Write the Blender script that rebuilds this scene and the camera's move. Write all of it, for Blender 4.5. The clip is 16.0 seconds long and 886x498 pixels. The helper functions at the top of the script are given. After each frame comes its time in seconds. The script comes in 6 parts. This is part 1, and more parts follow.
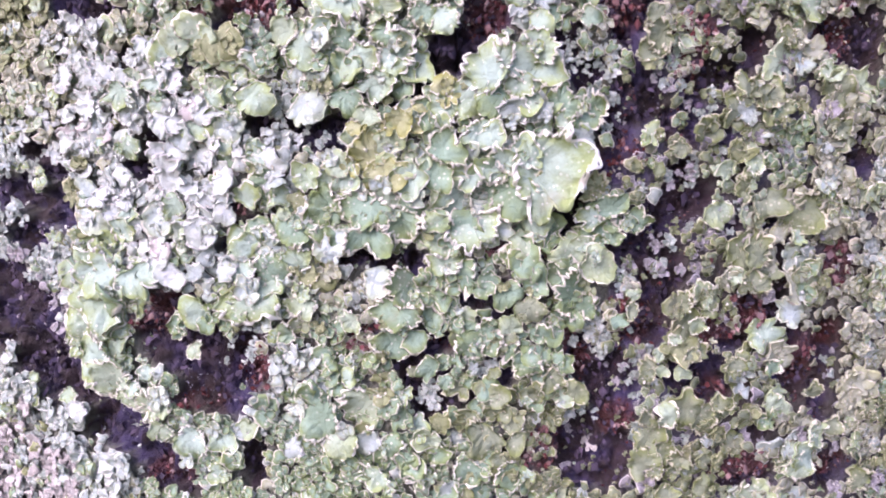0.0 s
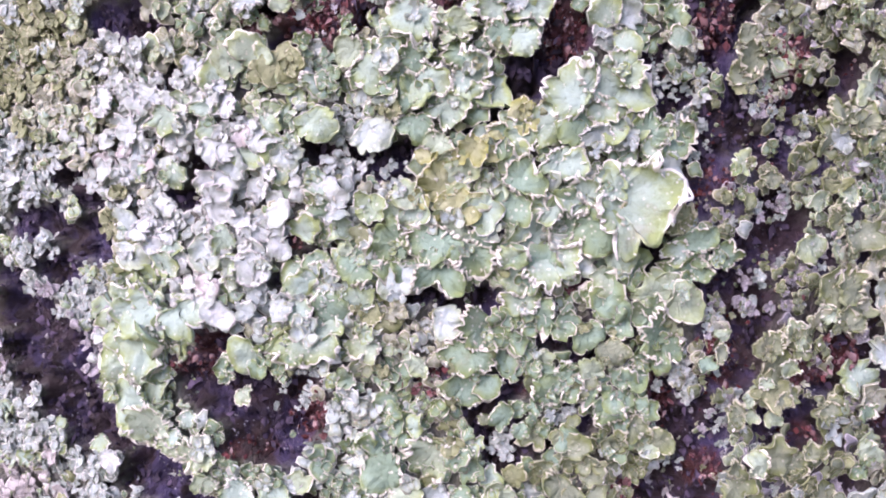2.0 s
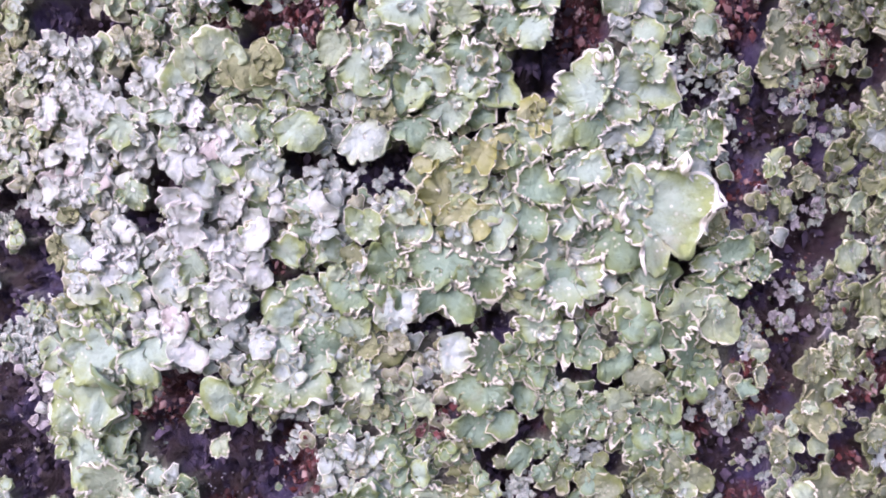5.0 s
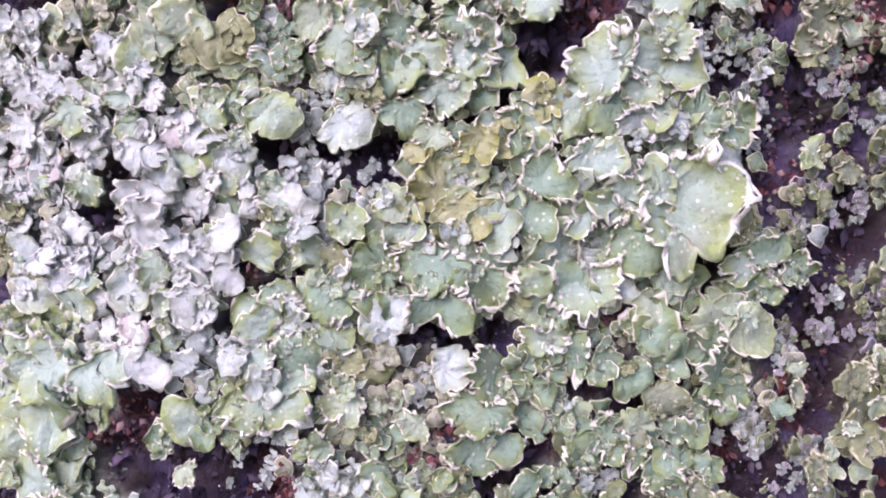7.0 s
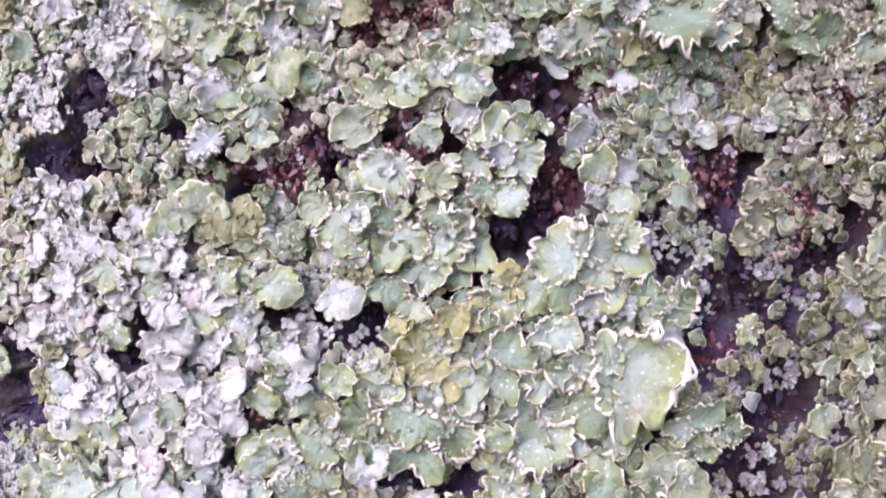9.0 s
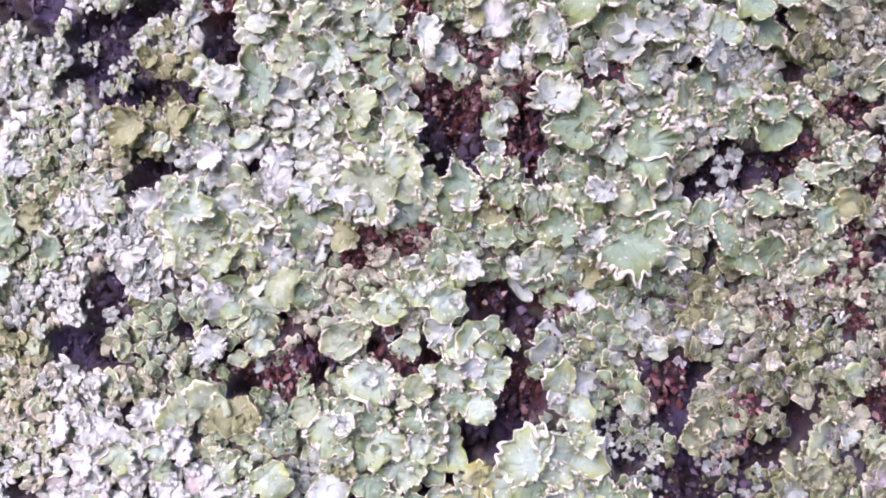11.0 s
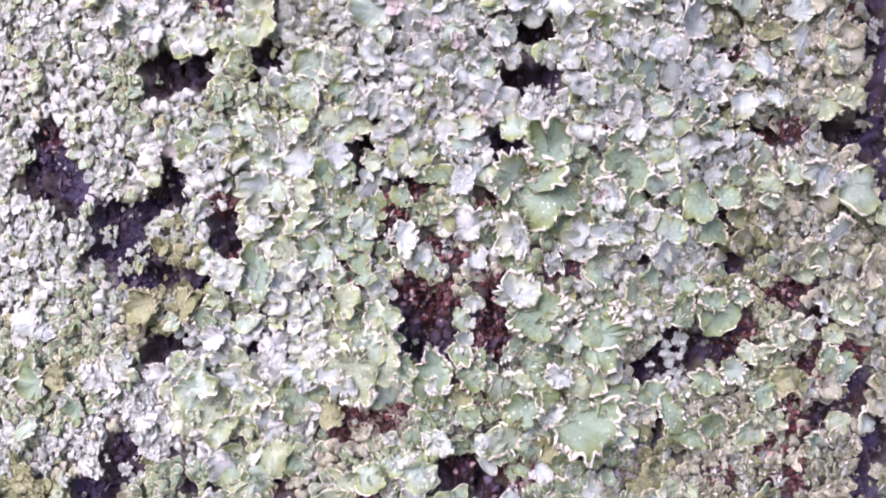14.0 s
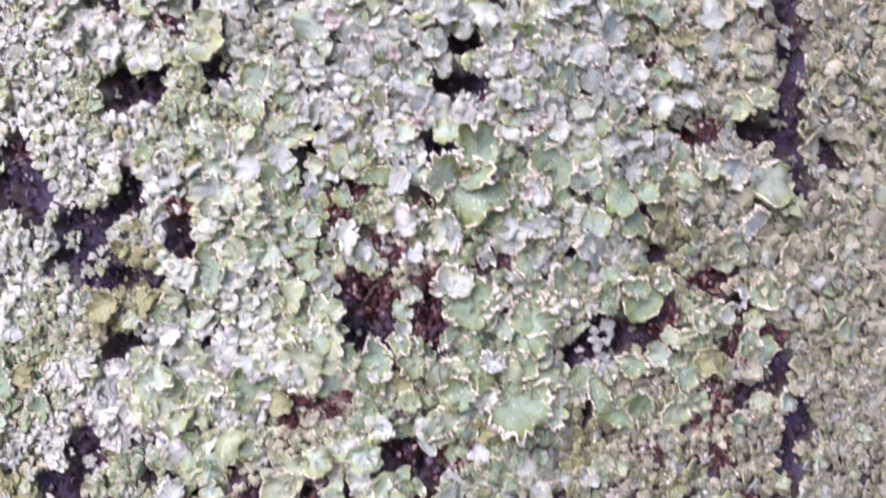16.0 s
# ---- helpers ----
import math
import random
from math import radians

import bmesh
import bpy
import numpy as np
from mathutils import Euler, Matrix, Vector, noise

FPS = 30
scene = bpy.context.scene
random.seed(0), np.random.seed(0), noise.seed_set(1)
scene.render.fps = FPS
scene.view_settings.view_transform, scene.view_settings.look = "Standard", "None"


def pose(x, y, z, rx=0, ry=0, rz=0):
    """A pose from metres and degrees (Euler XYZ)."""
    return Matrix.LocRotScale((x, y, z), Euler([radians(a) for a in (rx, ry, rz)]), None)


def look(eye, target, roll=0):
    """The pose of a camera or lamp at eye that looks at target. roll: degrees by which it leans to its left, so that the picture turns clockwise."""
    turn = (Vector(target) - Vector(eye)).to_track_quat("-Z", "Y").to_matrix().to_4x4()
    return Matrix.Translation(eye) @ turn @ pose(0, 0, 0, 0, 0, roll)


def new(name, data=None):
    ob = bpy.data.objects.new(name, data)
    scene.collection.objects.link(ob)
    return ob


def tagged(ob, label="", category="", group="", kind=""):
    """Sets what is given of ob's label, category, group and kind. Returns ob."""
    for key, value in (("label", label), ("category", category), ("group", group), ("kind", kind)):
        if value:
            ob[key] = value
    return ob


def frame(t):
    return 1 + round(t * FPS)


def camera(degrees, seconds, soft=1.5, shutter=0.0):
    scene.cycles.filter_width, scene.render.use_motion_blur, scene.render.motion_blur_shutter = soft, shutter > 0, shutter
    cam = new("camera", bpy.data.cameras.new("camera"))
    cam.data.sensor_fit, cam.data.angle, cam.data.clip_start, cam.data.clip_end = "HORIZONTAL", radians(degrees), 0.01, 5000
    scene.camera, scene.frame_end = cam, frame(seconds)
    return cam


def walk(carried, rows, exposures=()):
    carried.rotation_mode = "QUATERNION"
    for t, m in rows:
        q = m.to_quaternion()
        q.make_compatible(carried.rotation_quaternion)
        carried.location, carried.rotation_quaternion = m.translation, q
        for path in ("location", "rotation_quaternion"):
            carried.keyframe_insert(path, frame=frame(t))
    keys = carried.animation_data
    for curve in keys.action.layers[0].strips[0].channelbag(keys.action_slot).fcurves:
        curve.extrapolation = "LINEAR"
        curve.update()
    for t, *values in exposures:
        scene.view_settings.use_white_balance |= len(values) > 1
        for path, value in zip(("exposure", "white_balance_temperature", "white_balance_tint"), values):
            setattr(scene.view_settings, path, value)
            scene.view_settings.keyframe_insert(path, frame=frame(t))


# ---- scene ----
SOFT = 1.9
SUN_FROM = (-0.70, -0.60, 0.58)
SUN_ENERGY = 1.5
EXPOSURES = [(0, 1.17, 5890, 40), (4, 0.94, 5850, 41), (7, 0.91, 5880, 42), (10, 1.03, 5980, 44), (13, 1.21, 5980, 42), (15, 1.09, 5980, 40), (16, 1.12, 6070, 38)]
cam = camera(65.0, 16.0, soft=SOFT, shutter=0.4)
PATH = [
    (0.0, pose(0.00849, -0.12128, 0.00863, 83.532, 0.158, 2.736)),
    (0.5, pose(0.00398, -0.11802, 0.00731, 83.696, 0.167, 2.279)),
    (1.0, pose(-0.00053, -0.11670, 0.00749, 83.892, 0.016, 2.574)),
    (1.5, pose(-0.00440, -0.11459, 0.00951, 84.976, -0.039, 2.220)),
    (2.0, pose(-0.00611, -0.11220, 0.01076, 85.031, 0.084, 1.865)),
    (2.5, pose(-0.00607, -0.10910, 0.01234, 85.438, 0.488, 1.023)),
    (3.0, pose(-0.00901, -0.10624, 0.01083, 85.272, 1.147, 0.031)),
    (3.5, pose(-0.01157, -0.10245, 0.01041, 85.678, 1.652, -0.333)),
    (4.0, pose(-0.01279, -0.10150, 0.01357, 86.136, 1.823, -0.845)),
    (4.2, pose(-0.01264, -0.10102, 0.01253, 86.128, 1.756, -0.965)),
    (6.3, pose(-0.01109, -0.08956, 0.00917, 87.217, 1.887, -1.541)),
    (6.5, pose(-0.01005, -0.08753, 0.00955, 86.874, 1.961, -1.700)),
    (7.0, pose(-0.01189, -0.08620, 0.00900, 86.668, 1.669, -1.486)),
    (7.5, pose(-0.01112, -0.08724, 0.00955, 86.716, 1.329, -1.281)),
    (8.0, pose(-0.00980, -0.09083, 0.01582, 87.317, 0.751, -0.777)),
    (8.5, pose(-0.00884, -0.09615, 0.02433, 87.854, 0.221, -0.387)),
    (9.0, pose(-0.00683, -0.09919, 0.03011, 88.153, -0.208, -0.200)),
    (9.5, pose(-0.00598, -0.10050, 0.03727, 88.681, -0.507, -0.209)),
    (10.0, pose(-0.00414, -0.10342, 0.04314, 89.189, -1.259, 0.035)),
    (10.2, pose(-0.00331, -0.10511, 0.04794, 89.768, -1.198, 0.192)),
    (12.5, pose(-0.00038, -0.11791, 0.07130, 88.431, -0.908, 1.367)),
    (13.0, pose(0.00161, -0.12065, 0.07869, 88.447, -0.909, 1.616)),
    (13.5, pose(0.00349, -0.12230, 0.08577, 88.975, -1.045, 1.727)),
    (14.0, pose(0.00442, -0.12477, 0.09158, 90.036, -1.229, 1.715)),
    (14.5, pose(0.00589, -0.12622, 0.09814, 90.618, -1.007, 1.560)),
    (15.0, pose(0.00771, -0.12922, 0.10403, 91.102, -1.303, 1.714)),
    (15.5, pose(0.01138, -0.13278, 0.10298, 91.468, -1.213, 1.770)),
    (16.0, pose(0.01555, -0.13361, 0.08750, 91.451, -0.066, 1.312)),
]
walk(cam, PATH, EXPOSURES)

# world, sun, light
world = bpy.data.worlds.new("overcast_sky")
scene.world = world
world.use_nodes = True
wn = world.node_tree.nodes
sky = wn.new("ShaderNodeTexSky")
sky.sky_type = "NISHITA"
sky.sun_disc = False
sky.sun_elevation = radians(42)
sky.sun_rotation = radians(215)
sky.air_density, sky.dust_density = 1.0, 3.0
world.node_tree.links.new(sky.outputs[0], wn["Background"].inputs[0])
wn["Background"].inputs[1].default_value = 0.13

sun_data = bpy.data.lights.new("sun", "SUN")
sun_data.energy, sun_data.angle, sun_data.color = SUN_ENERGY, radians(55), (1.0, 0.97, 0.94)
sun = new("sun", sun_data)
sun.matrix_basis = look(SUN_FROM, (0, 0, 0))

MM = 0.001
RADIUS = 0.233          # radius of the trunk
GROUND = -1.25
rng = random.Random(7)


# ---- materials ----
def material(name):
    m = bpy.data.materials.new(name)
    m.use_nodes = True
    t = m.node_tree
    return m, t, t.nodes["Principled BSDF"]


def noise_node(t, coords, scale, detail=4.0, rough=0.6):
    n = t.nodes.new("ShaderNodeTexNoise")
    n.inputs["Scale"].default_value, n.inputs["Detail"].default_value, n.inputs["Roughness"].default_value = scale, detail, rough
    t.links.new(coords, n.inputs["Vector"])
    return n.outputs[0]


def ramp(t, value, lo, hi, a=(0, 0, 0, 1), b=(1, 1, 1, 1)):
    r = t.nodes.new("ShaderNodeValToRGB")
    r.color_ramp.elements[0].position, r.color_ramp.elements[1].position = lo, hi
    r.color_ramp.elements[0].color, r.color_ramp.elements[1].color = a, b
    t.links.new(value, r.inputs[0])
    return r.outputs[0]


def mix(t, factor, a, b):
    n = t.nodes.new("ShaderNodeMix")
    n.data_type = "RGBA"
    for value, socket in ((factor, n.inputs[0]), (a, n.inputs[6]), (b, n.inputs[7])):
        if isinstance(value, tuple):
            socket.default_value = (*value, 1) if len(value) == 3 else value
        elif isinstance(value, float):
            socket.default_value = value
        else:
            t.links.new(value, socket)
    return n.outputs[2]


def times(t, a, k):
    n = t.nodes.new("ShaderNodeMath")
    n.operation, n.use_clamp = "MULTIPLY", True
    t.links.new(a, n.inputs[0])
    if isinstance(k, float):
        n.inputs[1].default_value = k
    else:
        t.links.new(k, n.inputs[1])
    return n.outputs[0]


def bump(t, height, strength, distance):
    n = t.nodes.new("ShaderNodeBump")
    n.inputs["Strength"].default_value, n.inputs["Distance"].default_value = strength, distance
    t.links.new(height, n.inputs["Height"])
    return n.outputs[0]


def lichen(name, base, second, rim, speck=0.65, islands=False):
    """Upper skin of a leafy lichen: green skin, whitish bloom, tan decay, pale worn margin, powdery specks."""
    m, t, p = material(name)
    geometry = t.nodes.new("ShaderNodeNewGeometry")
    where = geometry.outputs["Position"]
    own = geometry.outputs["Random Per Island"] if islands else t.nodes.new("ShaderNodeObjectInfo").outputs["Random"]
    broad = noise_node(t, where, 130, 4)
    middle = noise_node(t, where, 380, 4, 0.65)
    fine = noise_node(t, where, 1300, 5, 0.7)
    edge = t.nodes.new("ShaderNodeAttribute")
    edge.attribute_name = "rim"
    add = t.nodes.new("ShaderNodeMath")
    add.operation = "ADD"
    t.links.new(times(t, ramp(t, edge.outputs["Fac"], 0.35, 0.9), 0.42), add.inputs[0])
    t.links.new(broad, add.inputs[1])
    tone = mix(t, ramp(t, add.outputs[0], 0.50, 0.90), base, second)
    tone = mix(t, times(t, ramp(t, own, 0.4, 1.0), 0.26), tone, tuple(c * 0.66 for c in second))
    tone = mix(t, times(t, ramp(t, middle, 0.48, 0.68), 0.42), tone, tuple(min(0.82, c * 1.25 + 0.08) for c in base))
    tone = mix(t, times(t, ramp(t, noise_node(t, where, 75, 5, 0.7), 0.60, 0.72), 0.32), tone, (0.40, 0.31, 0.24))
    tone = mix(t, times(t, ramp(t, fine, 0.30, 0.46, (1, 1, 1, 1), (0, 0, 0, 1)), 0.42), tone, tuple(c * 0.45 for c in second))
    v = t.nodes.new("ShaderNodeTexVoronoi")
    v.inputs["Scale"].default_value = 900
    t.links.new(where, v.inputs["Vector"])
    dots = times(t, ramp(t, v.outputs["Distance"], 0.16, 0.28, (1, 1, 1, 1), (0, 0, 0, 1)), ramp(t, noise_node(t, where, 170, 2), 0.45, 0.57))
    tone = mix(t, times(t, dots, speck), tone, rim)
    margin = times(t, ramp(t, edge.outputs["Fac"], 0.89, 0.95), ramp(t, noise_node(t, where, 420, 3), 0.25, 0.41))
    skin = mix(t, margin, tone, rim)
    t.links.new(skin, p.inputs["Base Color"])
    p.inputs["Roughness"].default_value = 0.74
    thin = t.nodes.new("ShaderNodeBsdfTranslucent")
    t.links.new(mix(t, 0.55, skin, tuple(c * 0.9 for c in second)), thin.inputs["Color"])
    both_sides = t.nodes.new("ShaderNodeMixShader")
    both_sides.inputs[0].default_value = 0.10
    t.links.new(p.outputs[0], both_sides.inputs[1])
    t.links.new(thin.outputs[0], both_sides.inputs[2])
    t.links.new(both_sides.outputs[0], t.nodes["Material Output"].inputs["Surface"])
    p.inputs["Specular IOR Level"].default_value = 0.35
    both = t.nodes.new("ShaderNodeMath")
    both.operation = "MULTIPLY_ADD"
    both.inputs[1].default_value = 0.45
    t.links.new(fine, both.inputs[0])
    t.links.new(middle, both.inputs[2])
    t.links.new(bump(t, both.outputs[0], 0.7, 0.0011), p.inputs["Normal"])
    return m


def crumbs(name, a, b, lo=0.0, hi=1.0, patch=None):
    """Powdery or crumbly grains, each a little different."""
    m, t, p = material(name)
    island = t.nodes.new("ShaderNodeNewGeometry")
    tone = mix(t, ramp(t, island.outputs["Random Per Island"], lo, hi), a, b)
    if patch:
        tone = mix(t, times(t, ramp(t, noise_node(t, island.outputs["Position"], 240, 3), 0.40, 0.62), 0.75), tone, patch)
    fine = noise_node(t, island.outputs["Position"], 1500, 3)
    t.links.new(mix(t, times(t, fine, 0.5), tone, tuple(c * 0.7 for c in a)), p.inputs["Base Color"])
    p.inputs["Roughness"].default_value = 0.85
    t.links.new(bump(t, fine, 0.5, 0.0003), p.inputs["Normal"])
    return m


def bark_material():
    m, t, p = material("bark")
    where = t.nodes.new("ShaderNodeNewGeometry").outputs["Position"]
    stretch = t.nodes.new("ShaderNodeMapping")
    stretch.inputs["Scale"].default_value = (1, 1, 0.6)
    t.links.new(where, stretch.inputs["Vector"])
    broad = noise_node(t, where, 70, 4)
    grain = noise_node(t, stretch.outputs[0], 300, 7, 0.72)
    tone = mix(t, ramp(t, broad, 0.42, 0.72), (0.034, 0.020, 0.027), (0.125, 0.075, 0.098))
    tone = mix(t, times(t, ramp(t, grain, 0.52, 0.68), 0.7), tone, (0.125, 0.078, 0.100))
    tone = mix(t, times(t, ramp(t, noise_node(t, where, 42, 5), 0.46, 0.60), 0.6), tone, (0.066, 0.041, 0.036))
    # violet patches paint the bluish sheen of bare bark into its colour
    tone = mix(t, times(t, ramp(t, noise_node(t, where, 95, 4), 0.48, 0.60), 0.8), tone, (0.095, 0.074, 0.18))
    rust = t.nodes.new("ShaderNodeAttribute")
    rust.attribute_name = "rust"
    tone = mix(t, times(t, times(t, rust.outputs["Fac"], ramp(t, noise_node(t, where, 240, 4), 0.35, 0.6)), 0.8), tone, (0.15, 0.040, 0.034))
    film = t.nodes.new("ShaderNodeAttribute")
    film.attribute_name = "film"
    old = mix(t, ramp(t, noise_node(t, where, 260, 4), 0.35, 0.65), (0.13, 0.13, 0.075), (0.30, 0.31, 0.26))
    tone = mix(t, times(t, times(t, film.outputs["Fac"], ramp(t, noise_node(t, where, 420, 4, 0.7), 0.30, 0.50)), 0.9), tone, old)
    specks = ramp(t, noise_node(t, where, 800, 3), 0.68, 0.76)
    tone = mix(t, times(t, specks, 0.55), tone, (0.30, 0.28, 0.31))
    t.links.new(tone, p.inputs["Base Color"])
    p.inputs["Roughness"].default_value = 0.62
    t.links.new(bump(t, grain, 1.0, 0.0042), p.inputs["Normal"])
    return m


CREAM = (0.88, 0.86, 0.76)
SKINS = {
    "m": ("grey_green_lichen", (0.40, 0.52, 0.425), (0.345, 0.42, 0.165), CREAM),
    "w": ("whitish_lichen", (0.64, 0.70, 0.675), (0.51, 0.57, 0.47), (0.84, 0.81, 0.76)),
    "y": ("yellow_green_lichen", (0.425, 0.52, 0.375), (0.37, 0.44, 0.215), (0.86, 0.83, 0.69)),
    "o": ("olive_lichen", (0.32, 0.345, 0.19), (0.235, 0.26, 0.105), (0.62, 0.60, 0.40)),
    # g is set a tenth darker: weaker light at lower right put into its colour
    "g": ("dull_green_lichen", (0.265, 0.38, 0.275), (0.235, 0.305, 0.115), (0.82, 0.79, 0.66)),
    "n": ("drab_lichen", (0.28, 0.32, 0.215), (0.215, 0.25, 0.09), (0.64, 0.62, 0.46)),
    "k": ("blue_grey_lichen", (0.445, 0.515, 0.495), (0.36, 0.42, 0.33), (0.84, 0.83, 0.77)),
    "c": ("lilac_grey_lichen", (0.385, 0.355, 0.385), (0.30, 0.28, 0.275), (0.72, 0.67, 0.68)),
    "q": ("ochre_green_lichen", (0.43, 0.45, 0.25), (0.345, 0.35, 0.105), (0.80, 0.77, 0.54)),
    "b": ("beige_lichen", (0.465, 0.485, 0.375), (0.37, 0.385, 0.225), (0.80, 0.74, 0.62)),
    "r": ("reddish_decayed_lichen", (0.165, 0.062, 0.056), (0.10, 0.036, 0.040), (0.40, 0.24, 0.22)),
    "l": ("pale_mint_lichen", (0.52, 0.61, 0.58), (0.44, 0.51, 0.33), (0.86, 0.83, 0.72)),
    "p": ("pinkish_white_lichen", (0.60, 0.56, 0.53), (0.45, 0.405, 0.37), (0.84, 0.78, 0.74)),
}
TINTS = {key: lichen(*skin) for key, skin in SKINS.items()}
WORDS = {"m": "pale grey-green", "w": "whitish grey", "y": "yellow-green", "o": "olive", "g": "dull green", "n": "drab olive-grey", "k": "blue-grey", "c": "lilac-grey", "q": "ochre-green", "b": "beige", "p": "pinkish white", "l": "pale mint", "r": "reddish-brown decayed"}
BARK = bark_material()
PALE_CRUMBS = crumbs("pale_crumbs", (0.20, 0.18, 0.22), (0.52, 0.51, 0.54))
WHITE_CRUMBS = crumbs("white_crumbs", (0.74, 0.70, 0.64), (0.82, 0.80, 0.74))
CHIPS = crumbs("bark_chips", (0.030, 0.021, 0.038), (0.14, 0.10, 0.16))
RUST_CRUMBS = crumbs("rust_crumbs", (0.15, 0.036, 0.034), (0.66, 0.50, 0.47), 0.50, 1.0, (0.060, 0.028, 0.045))


# ---- the plan on the bark, in millimetres across and up ----
# bare hollows and cracks: across, up, half width, half height, turn, depth
BARE = []
BARE += [
    (35.2, 20.4, 2.5, 3.2, 0, 0.6),
    (43.6, 16.8, 2, 2.8, 0, 0.6),
    (32.4, 9.9, 2.1, 2, 0, 0.6),
    (47.1, 13.7, 1.8, 2.1, 0, 0.6),
    (54.2, 14.4, 1.4, 2, 0, 0.6),
    (36.6, 29.5, 1.3, 4.2, 0, 0.6),
    (22.9, 32.9, 2.5, 1.6, 0, 0.6),
    (50.7, 3.5, 1.7, 2.8, 0, 0.7),
    (83.4, 65.1, 5.2, 5.2, 0, 0.38),
    (90, 54.3, 4.4, 5.2, 0, 0.75),
    (75.2, 78.8, 2.6, 2.1, 0, 0.52),
    (75.9, 60.8, 3.3, 3.3, 0, 0.52),
    (70.5, 70.1, 2.9, 1.6, 0, 0.45),
    (28.1, -25.8, 2.8, 4.5, 0, 0.8),
    (49.9, -33, 4.2, 2.1, 0, 0.7),
    (39.4, -18.3, 2.8, 3.2, 0, 0.7),
]
BARE += [
    (79.7, -51.9, 4.2, 3, 0, 0.6),
    (61.7, -52, 5, 2.2, 0, 0.6),
    (-83.3, -23.4, 5.8, 6.6, 0, 1),
    (-81.6, -31.5, 5.8, 3, 0, 1.1),
    (-44.5, -28.4, 7.4, 3.3, 0, 1.2),
    (68.2, -29.7, 1.3, 5, 0, 0.7),
    (-66, 39, 6.6, 2.1, 0, 1),
    (-47.1, 44.7, 2.5, 1.6, 0, 0.6),
    (-64.3, 42.1, 1.3, 3.3, 10, 0.7),
    (-54.2, 14.3, 1.6, 4, -10, 1),
    (-55.8, 9.1, 3.6, 2, 0, 1),
    (-31.1, 17.5, 2.8, 2.1, 0, 1),
    (-32.5, 20.3, 1.2, 3.5, 15, 1),
    (-19, 14.9, 5.1, 2.8, 0, 1),
    (-16, 17.5, 3.5, 1.2, 0, 1),
    (5.6, 30, 5.9, 3.1, 25, 1.2),
]
BARE += [
    (-3.3, 22.5, 1, 3.8, -50, 1.2),
    (10.3, 36.3, 3.8, 3.8, 0, 0.7),
    (-22.8, 40, 2.3, 3, 0, 1),
    (25.2, 2.5, 2.4, 4.6, -5, 0.8),
    (45.6, 4.6, 3.5, 6.7, -10, 1),
    (40.8, -9.1, 3.2, 6.3, 10, 0.8),
    (33.2, -29.3, 5, 3.5, 0, 0.8),
    (47.3, -29, 4.2, 2.5, 0, 0.8),
    (52.5, 27, 3.1, 2.8, 0, 0.7),
    (-5.2, -8.7, 4.8, 2.8, 0, 1.1),
    (-4.3, -26.1, 2.3, 3.5, 0, 1),
    (-2, -30.2, 4.1, 1.8, 0, 1),
    (13.7, -15.7, 2.6, 3.6, 0, 0.9),
    (13, -28.6, 3.3, 1.8, 0, 0.9),
    (36, -20.7, 2.5, 1.8, 0, 0.7),
    (28, 25.5, 2.4, 2.8, 0, 0.8),
]
BARE += [
    (-82.3, 13.3, 4.1, 2.1, 0, 1),
    (-78, 9.5, 4.9, 2.1, 0, 0.8),
    (-78.6, 2.6, 5.8, 2.5, 20, 0.9),
    (-74.5, -1.6, 4.1, 2, 0, 0.8),
    (28.4, 13, 2.4, 1.4, 0, 0.9),
    (39.4, 22.4, 2.5, 4.2, 0, 0.7),
    (40.3, 38.7, 1, 6.3, -25, 1.3),
    (32.4, 16.2, 3.5, 1.8, 0, 0.7),
    (24.6, 30.4, 2, 3.6, 20, 0.7),
    (-35.7, 37.3, 2, 1.3, 0, 0.6),
    (-36.7, 34.9, 3.3, 1.6, 0, 0.6),
    (-39.8, 41.7, 2.1, 1.8, 0, 1),
    (1.4, 4.7, 1.2, 1.6, -40, 1),
    (-23.6, 3.8, 1.3, 0.8, 0, 0.8),
    (-30.6, 0.1, 3.3, 1, 10, 0.9),
    (-57.9, 28.7, 1, 3.6, 0, 1),
]
BARE += [
    (-21.5, 15.8, 1.6, 1.6, 0, 1),
    (-13.9, -7, 4.9, 1.3, 5, 1),
    (19.8, -13, 2.8, 2.1, 0, 0.8),
    (-35.9, -2.4, 1.6, 0.8, 0, 1),
    (-37.8, -5.4, 2.5, 1.2, 0, 0.9),
    (-42.3, -32.4, 7.3, 5.1, -15, 1.3),
    (-36.9, -27.7, 4.5, 5.5, 0, 1.2),
    (-49.7, -25.7, 4.9, 3.4, 0, 1),
    (-49.2, -17, 3.9, 2.6, 0, 0.7),
    (-87.8, -18.9, 4.9, 5.9, 0, 0.9),
    (-75.4, -35.4, 5.9, 3, -30, 1.1),
    (-45.9, -23.3, 5.5, 3.4, 0, 1),
    (-84.4, -25.7, 6.5, 5.9, 0, 1),
    (-64.6, -40.6, 11.8, 3.4, -32, 1.3),
    (-56.4, -46.6, 8.9, 3.9, -25, 1),
    (-34, -47.2, 2.4, 4.5, 0, 1.1),
]
